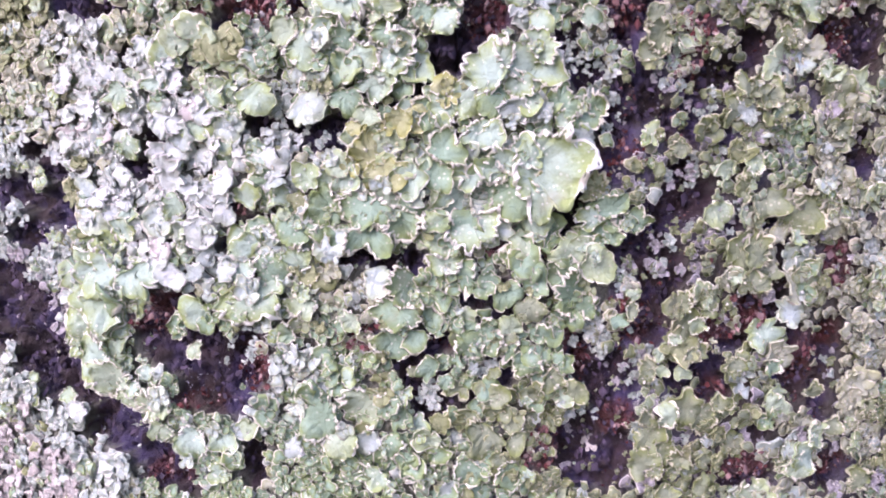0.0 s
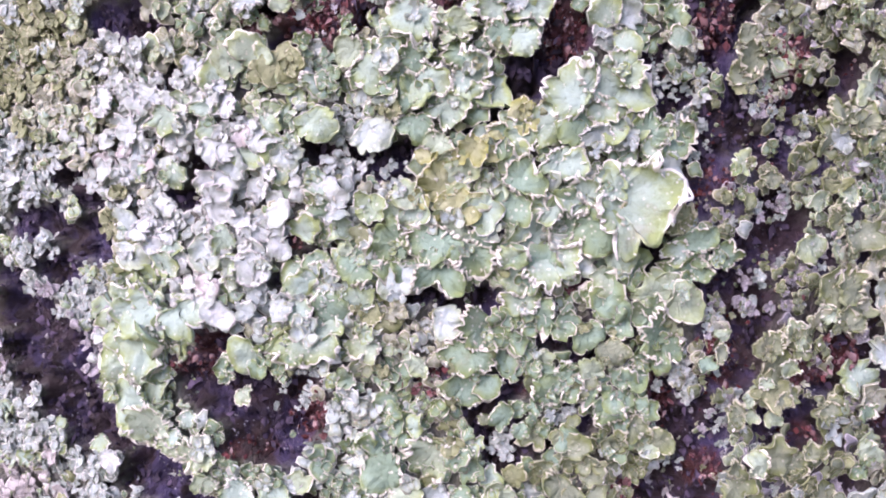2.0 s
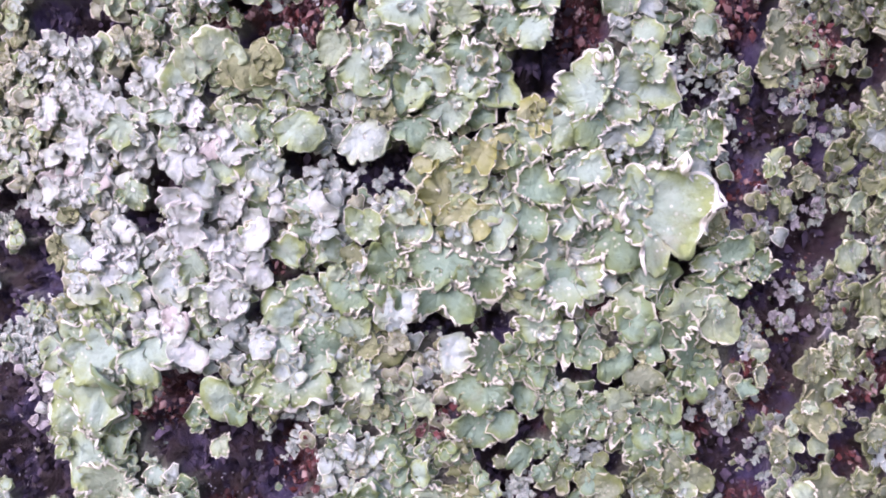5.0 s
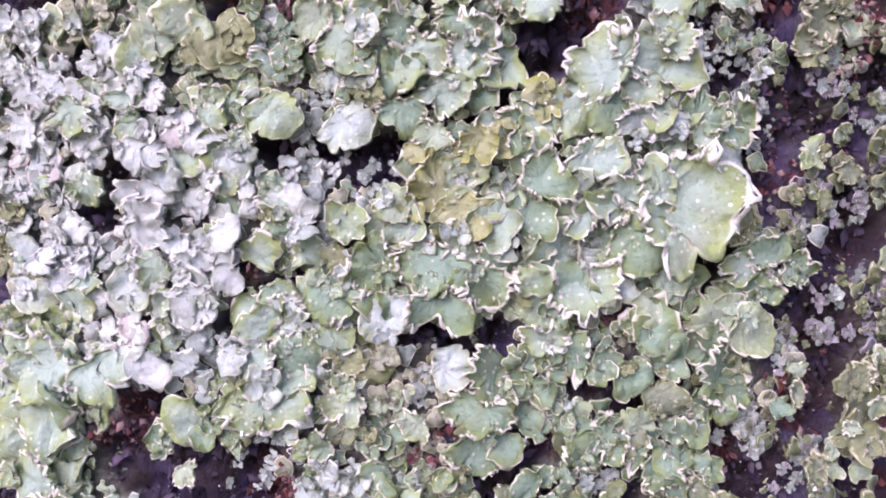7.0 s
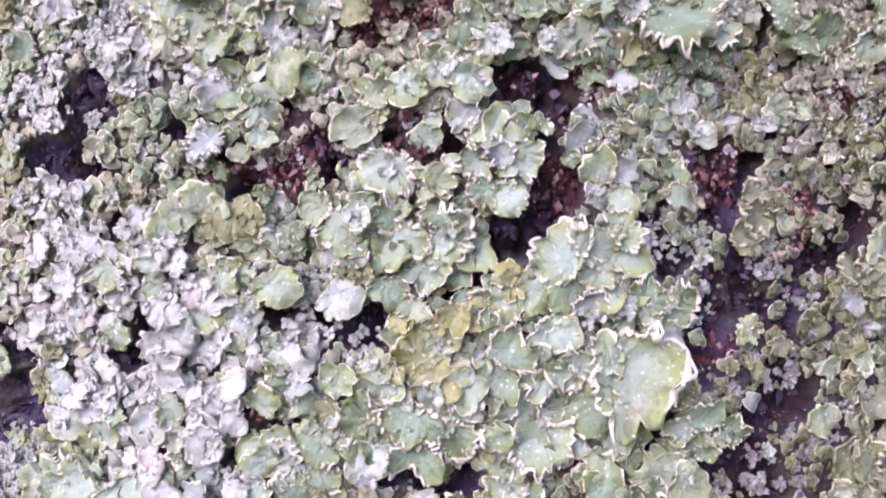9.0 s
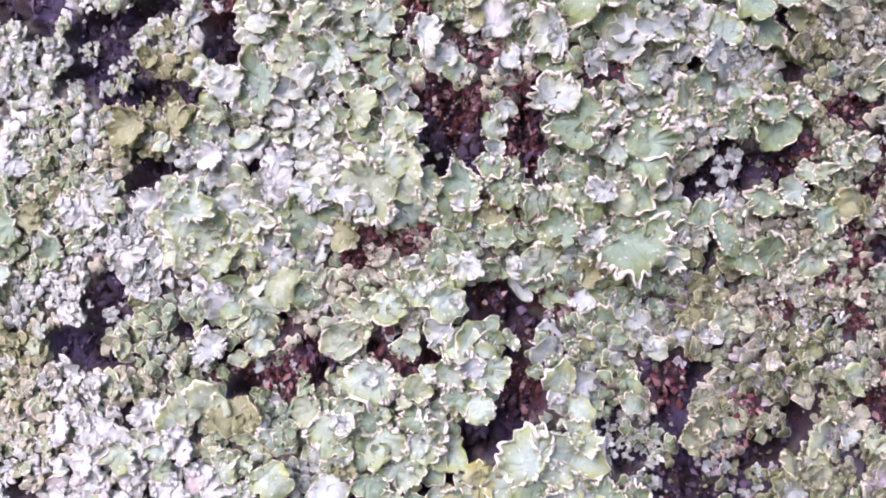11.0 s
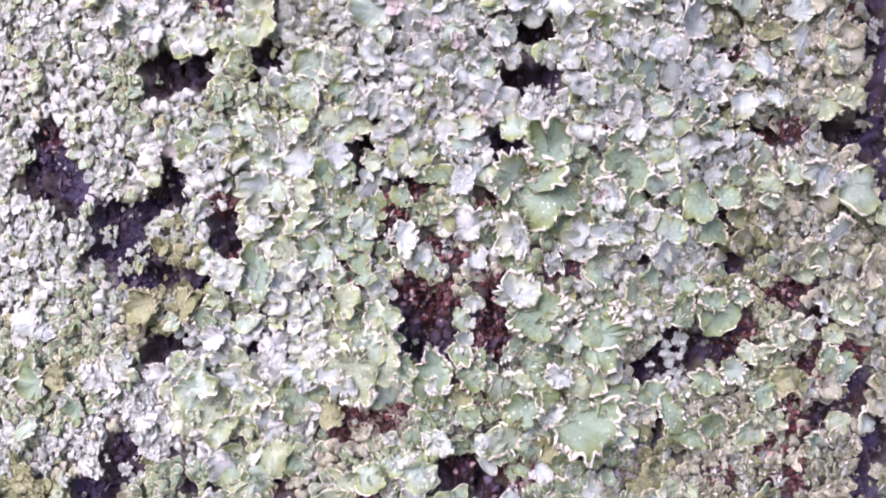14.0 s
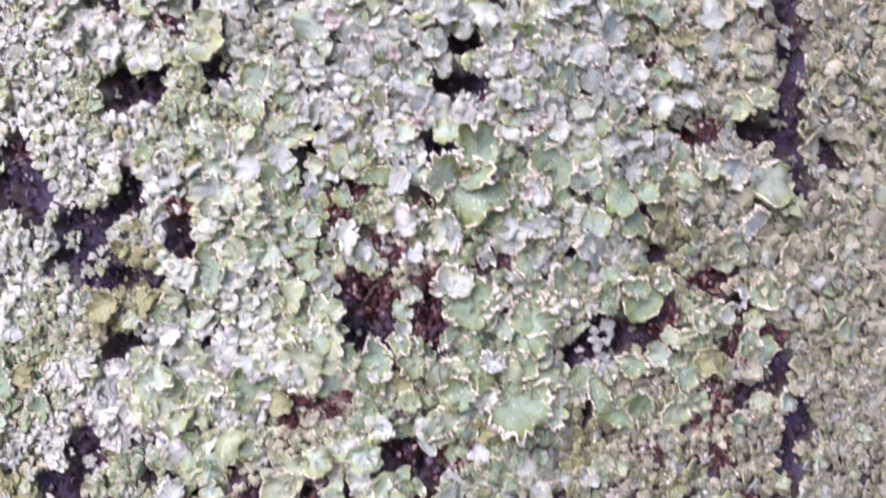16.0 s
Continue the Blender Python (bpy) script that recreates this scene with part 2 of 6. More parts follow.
BARE += [
    (0.3, -31.7, 3.7, 5.1, 0, 1),
    (33.8, -30, 5.2, 5, 0, 0.8),
    (30, -43.7, 7, 7, 0, 0.8),
    (43.8, -12.6, 2.7, 4.7, 0, 0.8),
    (53.8, -32, 4.7, 2, 10, 0.7),
    (77.9, -26.1, 2.7, 4.7, 0, 0.8),
    (82.1, 31.5, 3.7, 7.5, 0, 0.8),
    (73.9, 32.9, 3.5, 2.7, 0, 1),
    (83.3, 11.8, 3.4, 4.2, 0, 0.8),
    (59, 31, 2.8, 3.7, 0, 0.7),
    (70.2, -23.3, 1.5, 5.9, 0, 0.6),
    (77.4, -37.3, 2, 5, 0, 0.6),
    (-51.1, -52.3, 5.9, 3, 0, 0.8),
    (-86.3, -4.7, 4.9, 3, 0, 0.8),
    (37.3, -5.3, 4.2, 3.4, 0, 0.7),
    (53.9, 25.5, 3.9, 2, 0, 0.7),
]
BARE += [
    (-83.1, -36.4, 3.9, 2, -40, 0.9),
    (-52, 72.2, 3.7, 2, 15, 0.75),
    (-55.7, 69, 2.9, 2.5, 0, 0.75),
    (-57.2, 62.8, 0.9, 4.7, 0, 0.83),
    (-61.7, 51.2, 3.7, 3.7, 0, 0.75),
    (-67.4, 40.7, 6.7, 2.9, 0, 0.75),
    (-35.2, 72.8, 2.2, 2.4, 20, 0.75),
    (-33.9, 75.7, 1.7, 1.7, 0, 0.75),
    (-4.4, 74, 2.5, 5.2, 10, 0.68),
    (3.7, 50.8, 5.2, 3.9, 0, 0.6),
    (10.1, 47.5, 3.4, 2.2, -20, 0.6),
    (-23.6, 42.2, 2.9, 1.7, 0, 0.98),
    (40.8, 70, 5.6, 3.6, 30, 0.68),
    (43.5, 75.8, 3.6, 2.1, 20, 0.52),
    (44.6, 55, 0.6, 3.3, 0, 0.9),
    (43.3, 44.9, 1.1, 2.6, -30, 0.98),
]
BARE += [
    (39.4, 39.6, 1, 2.4, -45, 0.9),
    (-43.9, 45.6, 4.5, 1.5, 10, 0.6),
    (60, 32.2, 2.4, 2.4, 0, 0.52),
    (54.3, 74.1, 6.4, 3.6, 0, 0.38),
    (-4.5, 41.8, 2, 2.9, 0, 0.6),
    (-14.7, 43.6, 1.3, 0.8, 0, 0.75),
    (0.7, 69.9, 2.9, 1.2, 0, 0.68),
    (-31.2, 48, 3.4, 1, 20, 0.6),
    (9, 39.5, 2.5, 4.2, 0, 0.52),
    (24.7, 32.6, 3.4, 2.2, 0, 0.45),
    (32.5, 39.1, 3.6, 2.9, 0, 0.38),
    (-29.1, 76.9, 1, 2, 0, 0.68),
    (-54.3, 125.8, 5.3, 3.1, -10, 0.75),
    (-47.6, 124.7, 3.7, 3.7, 0, 0.52),
    (-32.3, 127.3, 4.5, 2.5, 10, 0.68),
    (-56.7, 145.9, 3.5, 2.3, 0, 0.6),
]
BARE += [
    (-39.3, 142, 2.5, 4.7, 0, 0.6),
    (-65.6, 95.2, 6.2, 5.1, 0, 0.75),
    (-57.9, 97.5, 3.1, 4.1, 0, 0.9),
    (-78.7, 100.7, 3.1, 4.5, 0, 0.75),
    (-51.8, 100.9, 2.9, 4.5, 20, 0.75),
    (-14.2, 112.2, 2.5, 3.7, 10, 0.83),
    (-15.2, 106, 1.4, 3.1, 0, 0.75),
    (-5.8, 103.6, 3.1, 1.8, 0, 0.75),
    (11.9, 110, 3.1, 3.5, 30, 0.75),
    (9.6, 103.8, 0.9, 5.7, 0, 0.83),
    (16.4, 131.3, 4.5, 2.9, 0, 0.68),
    (14.5, 123, 4.1, 2.9, 0, 0.68),
    (27.7, 142.6, 3.8, 3.5, 0, 0.6),
    (21.4, 143.2, 4.1, 3.1, 0, 0.52),
    (61.1, 145.1, 3, 2.6, 0, 0.52),
    (53.7, 127.8, 1.6, 3, 0, 0.6),
]
BARE += [
    (54.4, 98.4, 2.6, 3.1, 0, 0.6),
    (37.4, 103.2, 2.3, 1.2, 0, 0.75),
    (61.2, 113.5, 2.4, 2.3, 0, 0.6),
    (82, 115.8, 4.4, 3.5, 0, 0.6),
    (88, 144.9, 1.9, 5.8, 0, 0.98),
    (87.9, 128.8, 1.9, 7.8, 0, 0.98),
    (90.7, 115.2, 2.3, 5.2, 0, 0.75),
    (67.5, 84.3, 4.4, 2.1, 0, 0.45),
    (-41.5, 85.1, 2.7, 4.1, 0, 0.6),
    (-82.3, 109.9, 5.7, 3.1, 0, 0.52),
    (-57.6, 85, 6.2, 2.7, 0, 0.68),
    (36.2, 111.7, 1.9, 1, 0, 0.75),
    (38.1, 91.4, 1.6, 1.2, 0, 0.75),
    (-36.6, 122.8, 2.5, 1.6, 0, 0.6),
    (-18.5, 142.9, 2.1, 2.1, 0, 0.6),
    (1.6, 75.8, 7, 5.4, 0, 0.52),
]
BARE += [
    (-4.5, 82.6, 4, 4, 0, 0.38),
    (43.4, 72.2, 6.8, 3.4, 25, 0.6),
    (57.7, 72.7, 4.2, 3.4, 20, 0.38),
    (70.4, 85.9, 5.1, 2.2, 20, 0.38),
    (89, 129.3, 2, 13.8, 0, 0.98),
    (91.2, 104.9, 2.8, 4.6, 0, 0.75),
    (88, 49.4, 2, 8.3, 0, 0.9),
    (99.6, 112.8, 4.6, 3.7, 0, 0.52),
    (-95.1, -20.7, 3.6, 9.1, 0, 1.2),
    (-84.6, -17.5, 2.7, 5.5, 20, 1),
    (-79.8, -27.9, 3.6, 4.6, 30, 1.1),
    (-87, -32.1, 4.6, 3.6, 0, 1.1),
    (-74.9, -33.8, 3.6, 3.6, 0, 1),
    (-66.5, -41.3, 6.4, 3.6, 30, 1),
    (-44.6, -28.8, 7.3, 4.6, 0, 1.2),
    (-38.4, -30.4, 3.6, 4.6, 0, 1.2),
]
BARE += [
    (24.7, 1.9, 2.4, 5.5, 0, 1.1),
    (43.5, -10.6, 3.1, 7.7, 0, 1),
    (41.1, -1, 3.1, 3.9, 0, 0.9),
    (32.2, -29.4, 3.9, 3.9, 0, 0.9),
    (27.7, -39.9, 6.2, 2.3, 0, 0.9),
    (47.9, 4.5, 2.3, 4.6, 0, 0.9),
    (52.7, -29.5, 3.1, 3.9, 0, 0.9),
    (34.6, 16.5, 3.1, 3.1, 0, 0.8),
    (57.8, -23.9, 4.6, 1.1, 0, 0.8),
    (28.7, 26.3, 2.3, 2, 0, 0.8),
    (63.2, -1.5, 2.3, 1.5, 0, 0.8),
    (35.9, 35.3, 1.5, 4.6, -30, 1),
    (51, 24.9, 4.6, 2.3, 20, 0.7),
    (66.3, -15.5, 2.3, 9.3, 0, 0.7),
    (61, -41.4, 4.6, 2.3, 0, 0.8),
    (-57.8, 150.6, 5.2, 7.3, 0, 0.75),
]
BARE += [
    (-38, 145, 3.6, 5.2, 0, 0.75),
    (-18.9, 146.7, 2.1, 5.2, 0, 0.68),
    (17.2, 150.4, 3.1, 4.2, 0, 0.68),
    (22.7, 143.2, 4.2, 5.2, 0, 0.68),
    (34.4, 150.2, 1.4, 4.5, 0, 0.68),
    (62.1, 151.5, 4.5, 4.5, 0, 0.6),
    (87.4, 151, 3.6, 10.7, 0, 0.9),
    (83, 157.5, 3.6, 2.7, 0, 0.75),
    (90.6, 131.3, 2.7, 10.7, 0, 0.83),
    (51.1, 96.9, 2.7, 3.6, 0, 0.68),
    (55.9, 90.5, 2.3, 2.3, 0, 0.68),
    (36.3, 108.5, 0.8, 5.4, 0, 0.75),
    (78.1, 117.7, 3.6, 3, 0, 0.68),
    (62.7, 113.6, 2.7, 2.3, 0, 0.68),
    (-85.9, 105, 6.3, 4.2, 20, 0.68),
    (-76.5, 101.6, 4.2, 5.2, 0, 0.68),
]
BARE += [
    (-53.5, 103.2, 4.2, 4.2, 0, 0.75),
    (-41.1, 92.6, 3.1, 5.2, 0, 0.75),
    (-46.8, 84.8, 4.2, 2.1, 0, 0.75),
    (-2.3, 79.2, 4.2, 5.2, 0, 0.75),
    (-91.7, 3.8, 4.6, 3.3, 0, 0.9),
    (-80.8, -0.2, 2.7, 2.4, 0, 0.9),
    (-91.5, -13.7, 3.6, 5.5, 0, 1.1),
    (-89.2, -22.3, 4.6, 5.5, 0, 1.1),
    (-5.6, -8.6, 4.2, 1.6, 0, 1),
    (-1.8, -15.6, 1.5, 2, 0, 0.9),
    (10.1, -14.7, 2.7, 1.5, 0, 0.9),
    (1, -22.2, 2.2, 1.6, 0, 0.9),
    (11.2, -23.2, 1.8, 2.7, 0, 0.9),
    (-3.6, -28.9, 2.4, 1.5, 0, 0.9),
    (6.6, -32.7, 2.7, 1.6, 0, 0.9),
    (15.8, -17.5, 1.8, 2.7, 0, 0.9),
]
BARE += [
    (25.1, 2, 1.9, 3.8, 0, 1),
    (40.8, -3.3, 3.1, 5.6, 0, 1),
    (42.7, -11.3, 3.1, 3.8, 0, 0.9),
    (41.9, -20, 2.5, 3.1, 0, 0.9),
    (33.1, 7.9, 2.5, 1.9, 0, 0.7),
    (26.6, 11.1, 2.5, 1.9, 0, 0.9),
    (33, 18.6, 3.1, 3.1, 0, 0.8),
    (38.8, 26.2, 1.9, 2.5, 0, 0.9),
    (47.8, 2.7, 3.1, 2.5, 0, 0.8),
    (20.4, -10.8, 2.2, 3, 0, 0.8),
    (32.5, -21.6, 2.5, 1.6, 0, 0.8),
    (44.1, 73.1, 5.5, 3, 0, 0.75),
    (51.6, 75.2, 5, 2.3, 20, 0.68),
]
BARE += [
    (-84.6, 4.5, 3.0, 4.2, 0, 0.9),
    (-52.3, 15.2, 1.8, 3.8, 0, 0.9),
    (-25.1, 16.3, 2.0, 2.0, 0, 0.9),
    (55.2, -1.5, 2.8, 1.8, 0, 0.8),
    (59.9, -17.9, 2.2, 3.2, 0, 0.7),
    (70.8, -32.2, 4.4, 3.6, 0, 0.7),
    (-74.0, 4.0, 1.8, 5.5, 0, 0.8),
    (-0.8, 23.6, 1.3, 6.0, -48, 1.2),
    (-54.6, -23.9, 3.6, 3.2, 0, 0.8),
    (8.4, -14.1, 2.6, 1.5, 0, 0.9),
    (0.2, -23.2, 2.6, 2.6, 0, 0.9),
    (47.5, 15.5, 1.8, 5.0, 0, 0.8),
    (6.6, 50.6, 5.0, 3.6, 0, 0.9),
    (-64.0, 90.9, 8.0, 4.2, 10, 0.9),
    (-53.0, 124.6, 5.4, 3.2, 20, 0.9),
    (17.9, 122.1, 3.4, 3.2, 0, 0.9),
    (44.2, 71.9, 8.4, 3.6, 22, 0.9),
    (-54.6, 70.1, 2.4, 4.8, 10, 0.9),
    (11.2, 104.7, 1.3, 6.0, 0, 0.9),
    (-62.9, 48.0, 4.2, 4.8, 0, 0.8),
    (87.4, 127.5, 2.5, 15.0, 0, 0.9),
    (41.2, 60.6, 1.4, 4.6, -10, 0.8),
    (-83.8, 113.2, 3.6, 4.0, 0, 0.7),
    (79.1, 115.1, 3.8, 3.2, 0, 0.8),
    (86.3, 49.5, 2.8, 5.2, 0, 0.9),
]
BARE += [
    (-97, -16, 6, 11, 0, 1.2),
    (-62, -43, 7, 4, -30, 1.1),
    (-76, -28, 4.5, 5.5, 0, 1),
    (-82, -36.5, 4, 3, -30, 1),
    (-3.4, 78.2, 3.8, 7, 0, 0.9),
    (10.6, 77.7, 2.8, 6.3, 0, 0.9),
]
# rusty, rotting spots: across, up, half width, half height, turn
RUST = []
RUST += [
    (79.2, 73.1, 7, 6.1, 0),
    (71.9, 65, 4.8, 6.5, 0),
    (77, 33.2, 3.2, 6.5, 0),
    (68.9, 48.4, 4.8, 3.2, 0),
    (61.7, -18.5, 3.3, 3.3, 0),
    (79.2, -9.6, 3.3, 5, 0),
    (-28.9, 38.5, 4.2, 4.6, 0),
    (-41.7, 38.5, 2.8, 2, 0),
    (-6.7, 40.7, 4.2, 2.1, 0),
    (10.3, 37.1, 3.5, 4.2, 0),
    (35.2, 37, 3.2, 4.9, 0),
    (20.7, -7.9, 1.7, 3.5, 0),
    (25.9, -23.8, 2.1, 4.2, 0),
    (-33.5, -26.3, 3.5, 3.5, 0),
    (-15.3, -21.9, 2.6, 1.8, 0),
    (-51.3, -17, 4.2, 3.1, 0),
    (-55.3, -20.7, 4.9, 2.1, 0),
    (46.5, 32.9, 3.5, 4.2, 0),
    (37.9, -17.7, 4.2, 4.2, 0),
]
RUST += [
    (54, -21, 4.2, 3.5, 0),
    (11.3, -4.9, 2.8, 1.7, 0),
    (35.2, 11.9, 3.5, 2.8, 0),
    (46.5, 25.3, 2.8, 2.8, 0),
    (-35.7, 3.2, 2.1, 2.8, 0),
    (2.4, -22.4, 2.8, 1.8, 0),
    (54.1, -33.1, 2.8, 2.6, 0),
    (-12, -21.4, 3.8, 2.6, 0),
    (-46.6, -36, 5, 1.4, 0),
    (-34.7, -29.7, 4.2, 4.2, 0),
    (59.3, -17.3, 3, 4.2, 0),
    (27.5, -26.6, 2.6, 4.2, 0),
    (38.8, -20.7, 4.2, 2, 0),
    (35.1, -37.4, 3, 3, 0),
    (20.6, -42.3, 4.2, 4.2, 0),
    (73, -27.9, 2.6, 5, 0),
    (60.9, -48, 5, 3.3, 0),
    (-53.5, -51.4, 5, 2.6, 0),
    (79.6, -50.2, 4.2, 2.6, 0),
]
RUST += [
    (79, -23.9, 2.6, 2.6, 0),
    (9.8, 75.6, 3.1, 3.3, 0),
    (-12.5, 60.9, 6.5, 3.3, 0),
    (-16.7, 57.5, 3.6, 2.1, 0),
    (-26.7, 42.1, 4.2, 2.9, 0),
    (-33.7, 38.5, 5, 3.6, 0),
    (-11.3, 42.4, 3.6, 4.2, 0),
    (34.4, 36.5, 3.6, 3.6, 0),
    (10, 35.3, 3.6, 5, 0),
    (12.7, 45.5, 2.9, 1.9, 0),
    (14.7, 51.4, 3.6, 2.9, 0),
    (55.2, 50.1, 5, 1.9, 0),
    (47.7, 32.3, 4.2, 3.6, 0),
    (5, 67.9, 2.6, 2.9, 0),
    (9.6, 66.4, 2.6, 2.9, 0),
    (-29.4, 47.2, 2.9, 1.7, 0),
    (57.3, 77, 4.2, 3.6, 0),
    (4.5, 52, 2.9, 2.9, 0),
    (64.6, 54.1, 3.6, 3.6, 0),
]
RUST += [
    (-45, 137, 3.8, 2.6, 0),
    (-1.8, 84.1, 7, 3.8, 0),
    (11.5, 85.4, 4.3, 3.5, 0),
    (-39.8, 88.3, 2.3, 2.6, 0),
    (-6.2, 101.5, 4.3, 2.6, 0),
    (-8.2, 96.3, 3.5, 3.5, 0),
    (68.7, 84.5, 5.3, 3.1, 0),
    (53.7, 129.9, 3.5, 2, 0),
    (67, 116.1, 5.3, 2.6, 0),
    (30.8, 112.6, 3, 3, 0),
    (-41.8, 98.9, 3.5, 2.6, 0),
    (9.2, 99.7, 3, 2.3, 0),
    (-82.3, 112.3, 4.3, 2.6, 0),
    (23.3, 89.2, 5.3, 2.6, 0),
    (81, 144, 2.1, 5.3, 0),
    (21.9, 79.4, 4.3, 4.3, 0),
    (-16.4, 86.9, 3.5, 3.5, 0),
    (9.5, 75.9, 2.9, 4.2, 0),
    (-1.6, 83.7, 5.1, 2.6, 0),
]
RUST += [
    (71.2, 61.3, 5.1, 5.1, 0),
    (8.7, 65.9, 4.2, 3.4, 0),
    (1.3, 91.7, 5.1, 2.6, 0),
    (64.4, 84.7, 5.1, 2.6, 0),
    (-16.2, 58.2, 6, 1.7, 0),
    (-7.2, 61.6, 3.4, 2.2, 0),
    (10.6, 78, 2.9, 6.5, 0),
    (-1.5, 82, 4, 4.5, 0),
]
# pale crusts: across, up, half width, half height
CRUST = []
CRUST += [
    (-67.4, 92.8, 2.2, 1.6),
    (-60.4, 89.2, 2.0, 1.5),
    (-63.6, 86.6, 2.4, 1.4),
    (28.1, 31.2, 3.6, 2.8),
    (32.9, 26.2, 2.8, 2.8),
    (48.7, 21.9, 2.3, 3.3),
    (37, 5, 3.8, 2.3),
    (52.3, -2.8, 3.6, 4.9),
    (42.7, -4.4, 2.6, 1.5),
    (42.3, -8.8, 1.3, 1.2),
    (48.7, -8.8, 2.8, 2.1),
    (-24.5, 23.7, 2.8, 4.1),
    (-27.4, 14.7, 4.9, 3),
    (-16.6, 13.6, 2.8, 2.5),
    (-20, 9.9, 1.6, 1.3),
    (-5, 12.8, 2.8, 2),
    (11.4, 2.7, 4.5, 2.1),
    (36.1, -9.7, 3.6, 3),
    (30.5, -18.9, 2.8, 2.5),
    (29.5, -23.2, 2.8, 2.5),
    (38.9, -28.5, 3, 3.6),
    (-79.8, -10.6, 5.8, 4.1),
    (-74.9, -5.8, 4.1, 3.3),
    (-82.7, 8.2, 2.1, 2.5),
    (-63.1, 9.7, 4.1, 2.1),
    (-35.1, -22.8, 3, 4.1),
    (43.2, 7.3, 2.1, 3.3),
]
CRUST += [
    (29.7, 16.3, 2.5, 2.1),
    (32.5, 20.4, 2, 2.8),
    (48.6, 8.9, 3, 3.3),
    (-13.3, -11.7, 3.3, 4.1),
    (55.9, 0.6, 3, 2.8),
    (1.1, -33.2, 3, 3.4),
    (39, -28, 4.5, 3.5),
    (49.9, 21, 3.4, 3.9),
    (41.4, -34.5, 3.9, 3.5),
    (27.7, -36.1, 3.4, 2),
    (48.3, -46.3, 3.5, 3.9),
    (80.8, -30.2, 3.2, 3.5),
    (61.8, -42.5, 3.4, 2.6),
    (34.6, -19.5, 3, 3),
    (41.6, -8.4, 1.4, 1.4),
    (-80.8, -11.4, 6.9, 3.9),
    (48.8, -4.5, 4.9, 4.9),
    (51.4, 10.6, 3, 3.4),
    (65.8, 10.7, 4.5, 3.5),
    (-88.4, -58.2, 6.9, 5.9),
    (32.6, -21.6, 3, 2.6),
    (11.3, -25.4, 3.9, 3),
    (-87.4, -48, 6.9, 4.9),
    (44.1, 25.2, 4.2, 3.4),
]
CRUST += [
    (-17, 76.8, 3.4, 2),
    (4.3, 58.7, 2.5, 2.2),
    (47.5, 38.4, 3.9, 2.9),
    (-51.4, 40.6, 3.4, 2.5),
    (-44.9, 50.4, 2.5, 2.5),
    (42.7, 71.4, 2.5, 4.2),
    (45.4, 76, 1.7, 3.4),
    (34.9, 52.1, 5, 2.5),
    (-71.4, 49.4, 5, 4.2),
    (27.4, 29.6, 3.4, 3.4),
    (-20.6, 42.2, 3, 2.2),
    (-61.6, 45.8, 2.5, 1.7),
    (66.1, 92.1, 5.5, 4.1),
    (-76.8, 123.6, 9.2, 6.2),
    (-21.5, 133.6, 8.2, 6.2),
    (-52.3, 94.4, 4.1, 3.1),
    (-48.7, 95.5, 4.1, 4.1),
    (-28, 133.7, 6.2, 7.2),
    (-75.6, 83.6, 11.3, 4.1),
    (21.7, 91.7, 4.1, 2.7),
    (-10.8, 123.1, 5.1, 3.1),
    (18.1, 119.5, 3.5, 2.5),
    (-50.4, 116.1, 7.2, 4.1),
    (73.6, 97.7, 5.1, 4.1),
]
CRUST += [
    (-55.9, 92.1, 3.1, 3.1),
    (88.1, 139.1, 1.6, 2.7),
]
# small-lobed cover: centre across, up, habit, tint, spacing
COVER = []
COVER += [
    (-74.9, 44.9, 'f', 'b', 3),
    (-78.3, 31.9, 'f', 'b', 3),
    (-66.4, 33.6, 'f', 'w', 3.2),
    (-76.7, 24.6, 'f', 'b', 3),
    (-69.7, 17.9, 'l', 'w', 4),
    (-59.1, 24.5, 'l', 'w', 4.6),
    (-48.9, 36.6, 'f', 'g', 3.4),
    (-50.1, 17.2, 'l', 'w', 4.2),
    (-77.4, 16.4, 'f', 'w', 3.2),
    (-65.2, 9.8, 'f', 'w', 3.4),
    (-74.5, -1.1, 'f', 'o', 3),
    (-79.5, -7.8, 'f', 'k', 3),
    (-61.5, -10, 'l', 'm', 5),
    (-65.2, -18.4, 'l', 'm', 7),
    (-65.8, -26.8, 'l', 'm', 7),
    (-51.6, -6.3, 'l', 'w', 5),
    (-41.7, -10.6, 'l', 'k', 5),
    (-39.3, -17.6, 'f', 'g', 3.4),
    (-43.2, -22.1, 'f', 'g', 3.2),
    (-42.4, 9.3, 'l', 'w', 4.2),
    (-40.5, 28.6, 'l', 'y', 5.4),
    (-34.6, 25, 'l', 'm', 6),
    (-31.6, 33, 'f', 'g', 3.2),
    (-24.9, 14.7, 'f', 'k', 3.2),
    (-26.8, 8, 'l', 'k', 5),
    (-30.5, 1.4, 'l', 'm', 5),
    (-24.2, -11.5, 'f', 'l', 3.4),
    (-19.2, -14.1, 'f', 'b', 3.4),
    (-26.3, -20.1, 'f', 'g', 3.2),
    (-18, -26.2, 'f', 'g', 3.2),
]
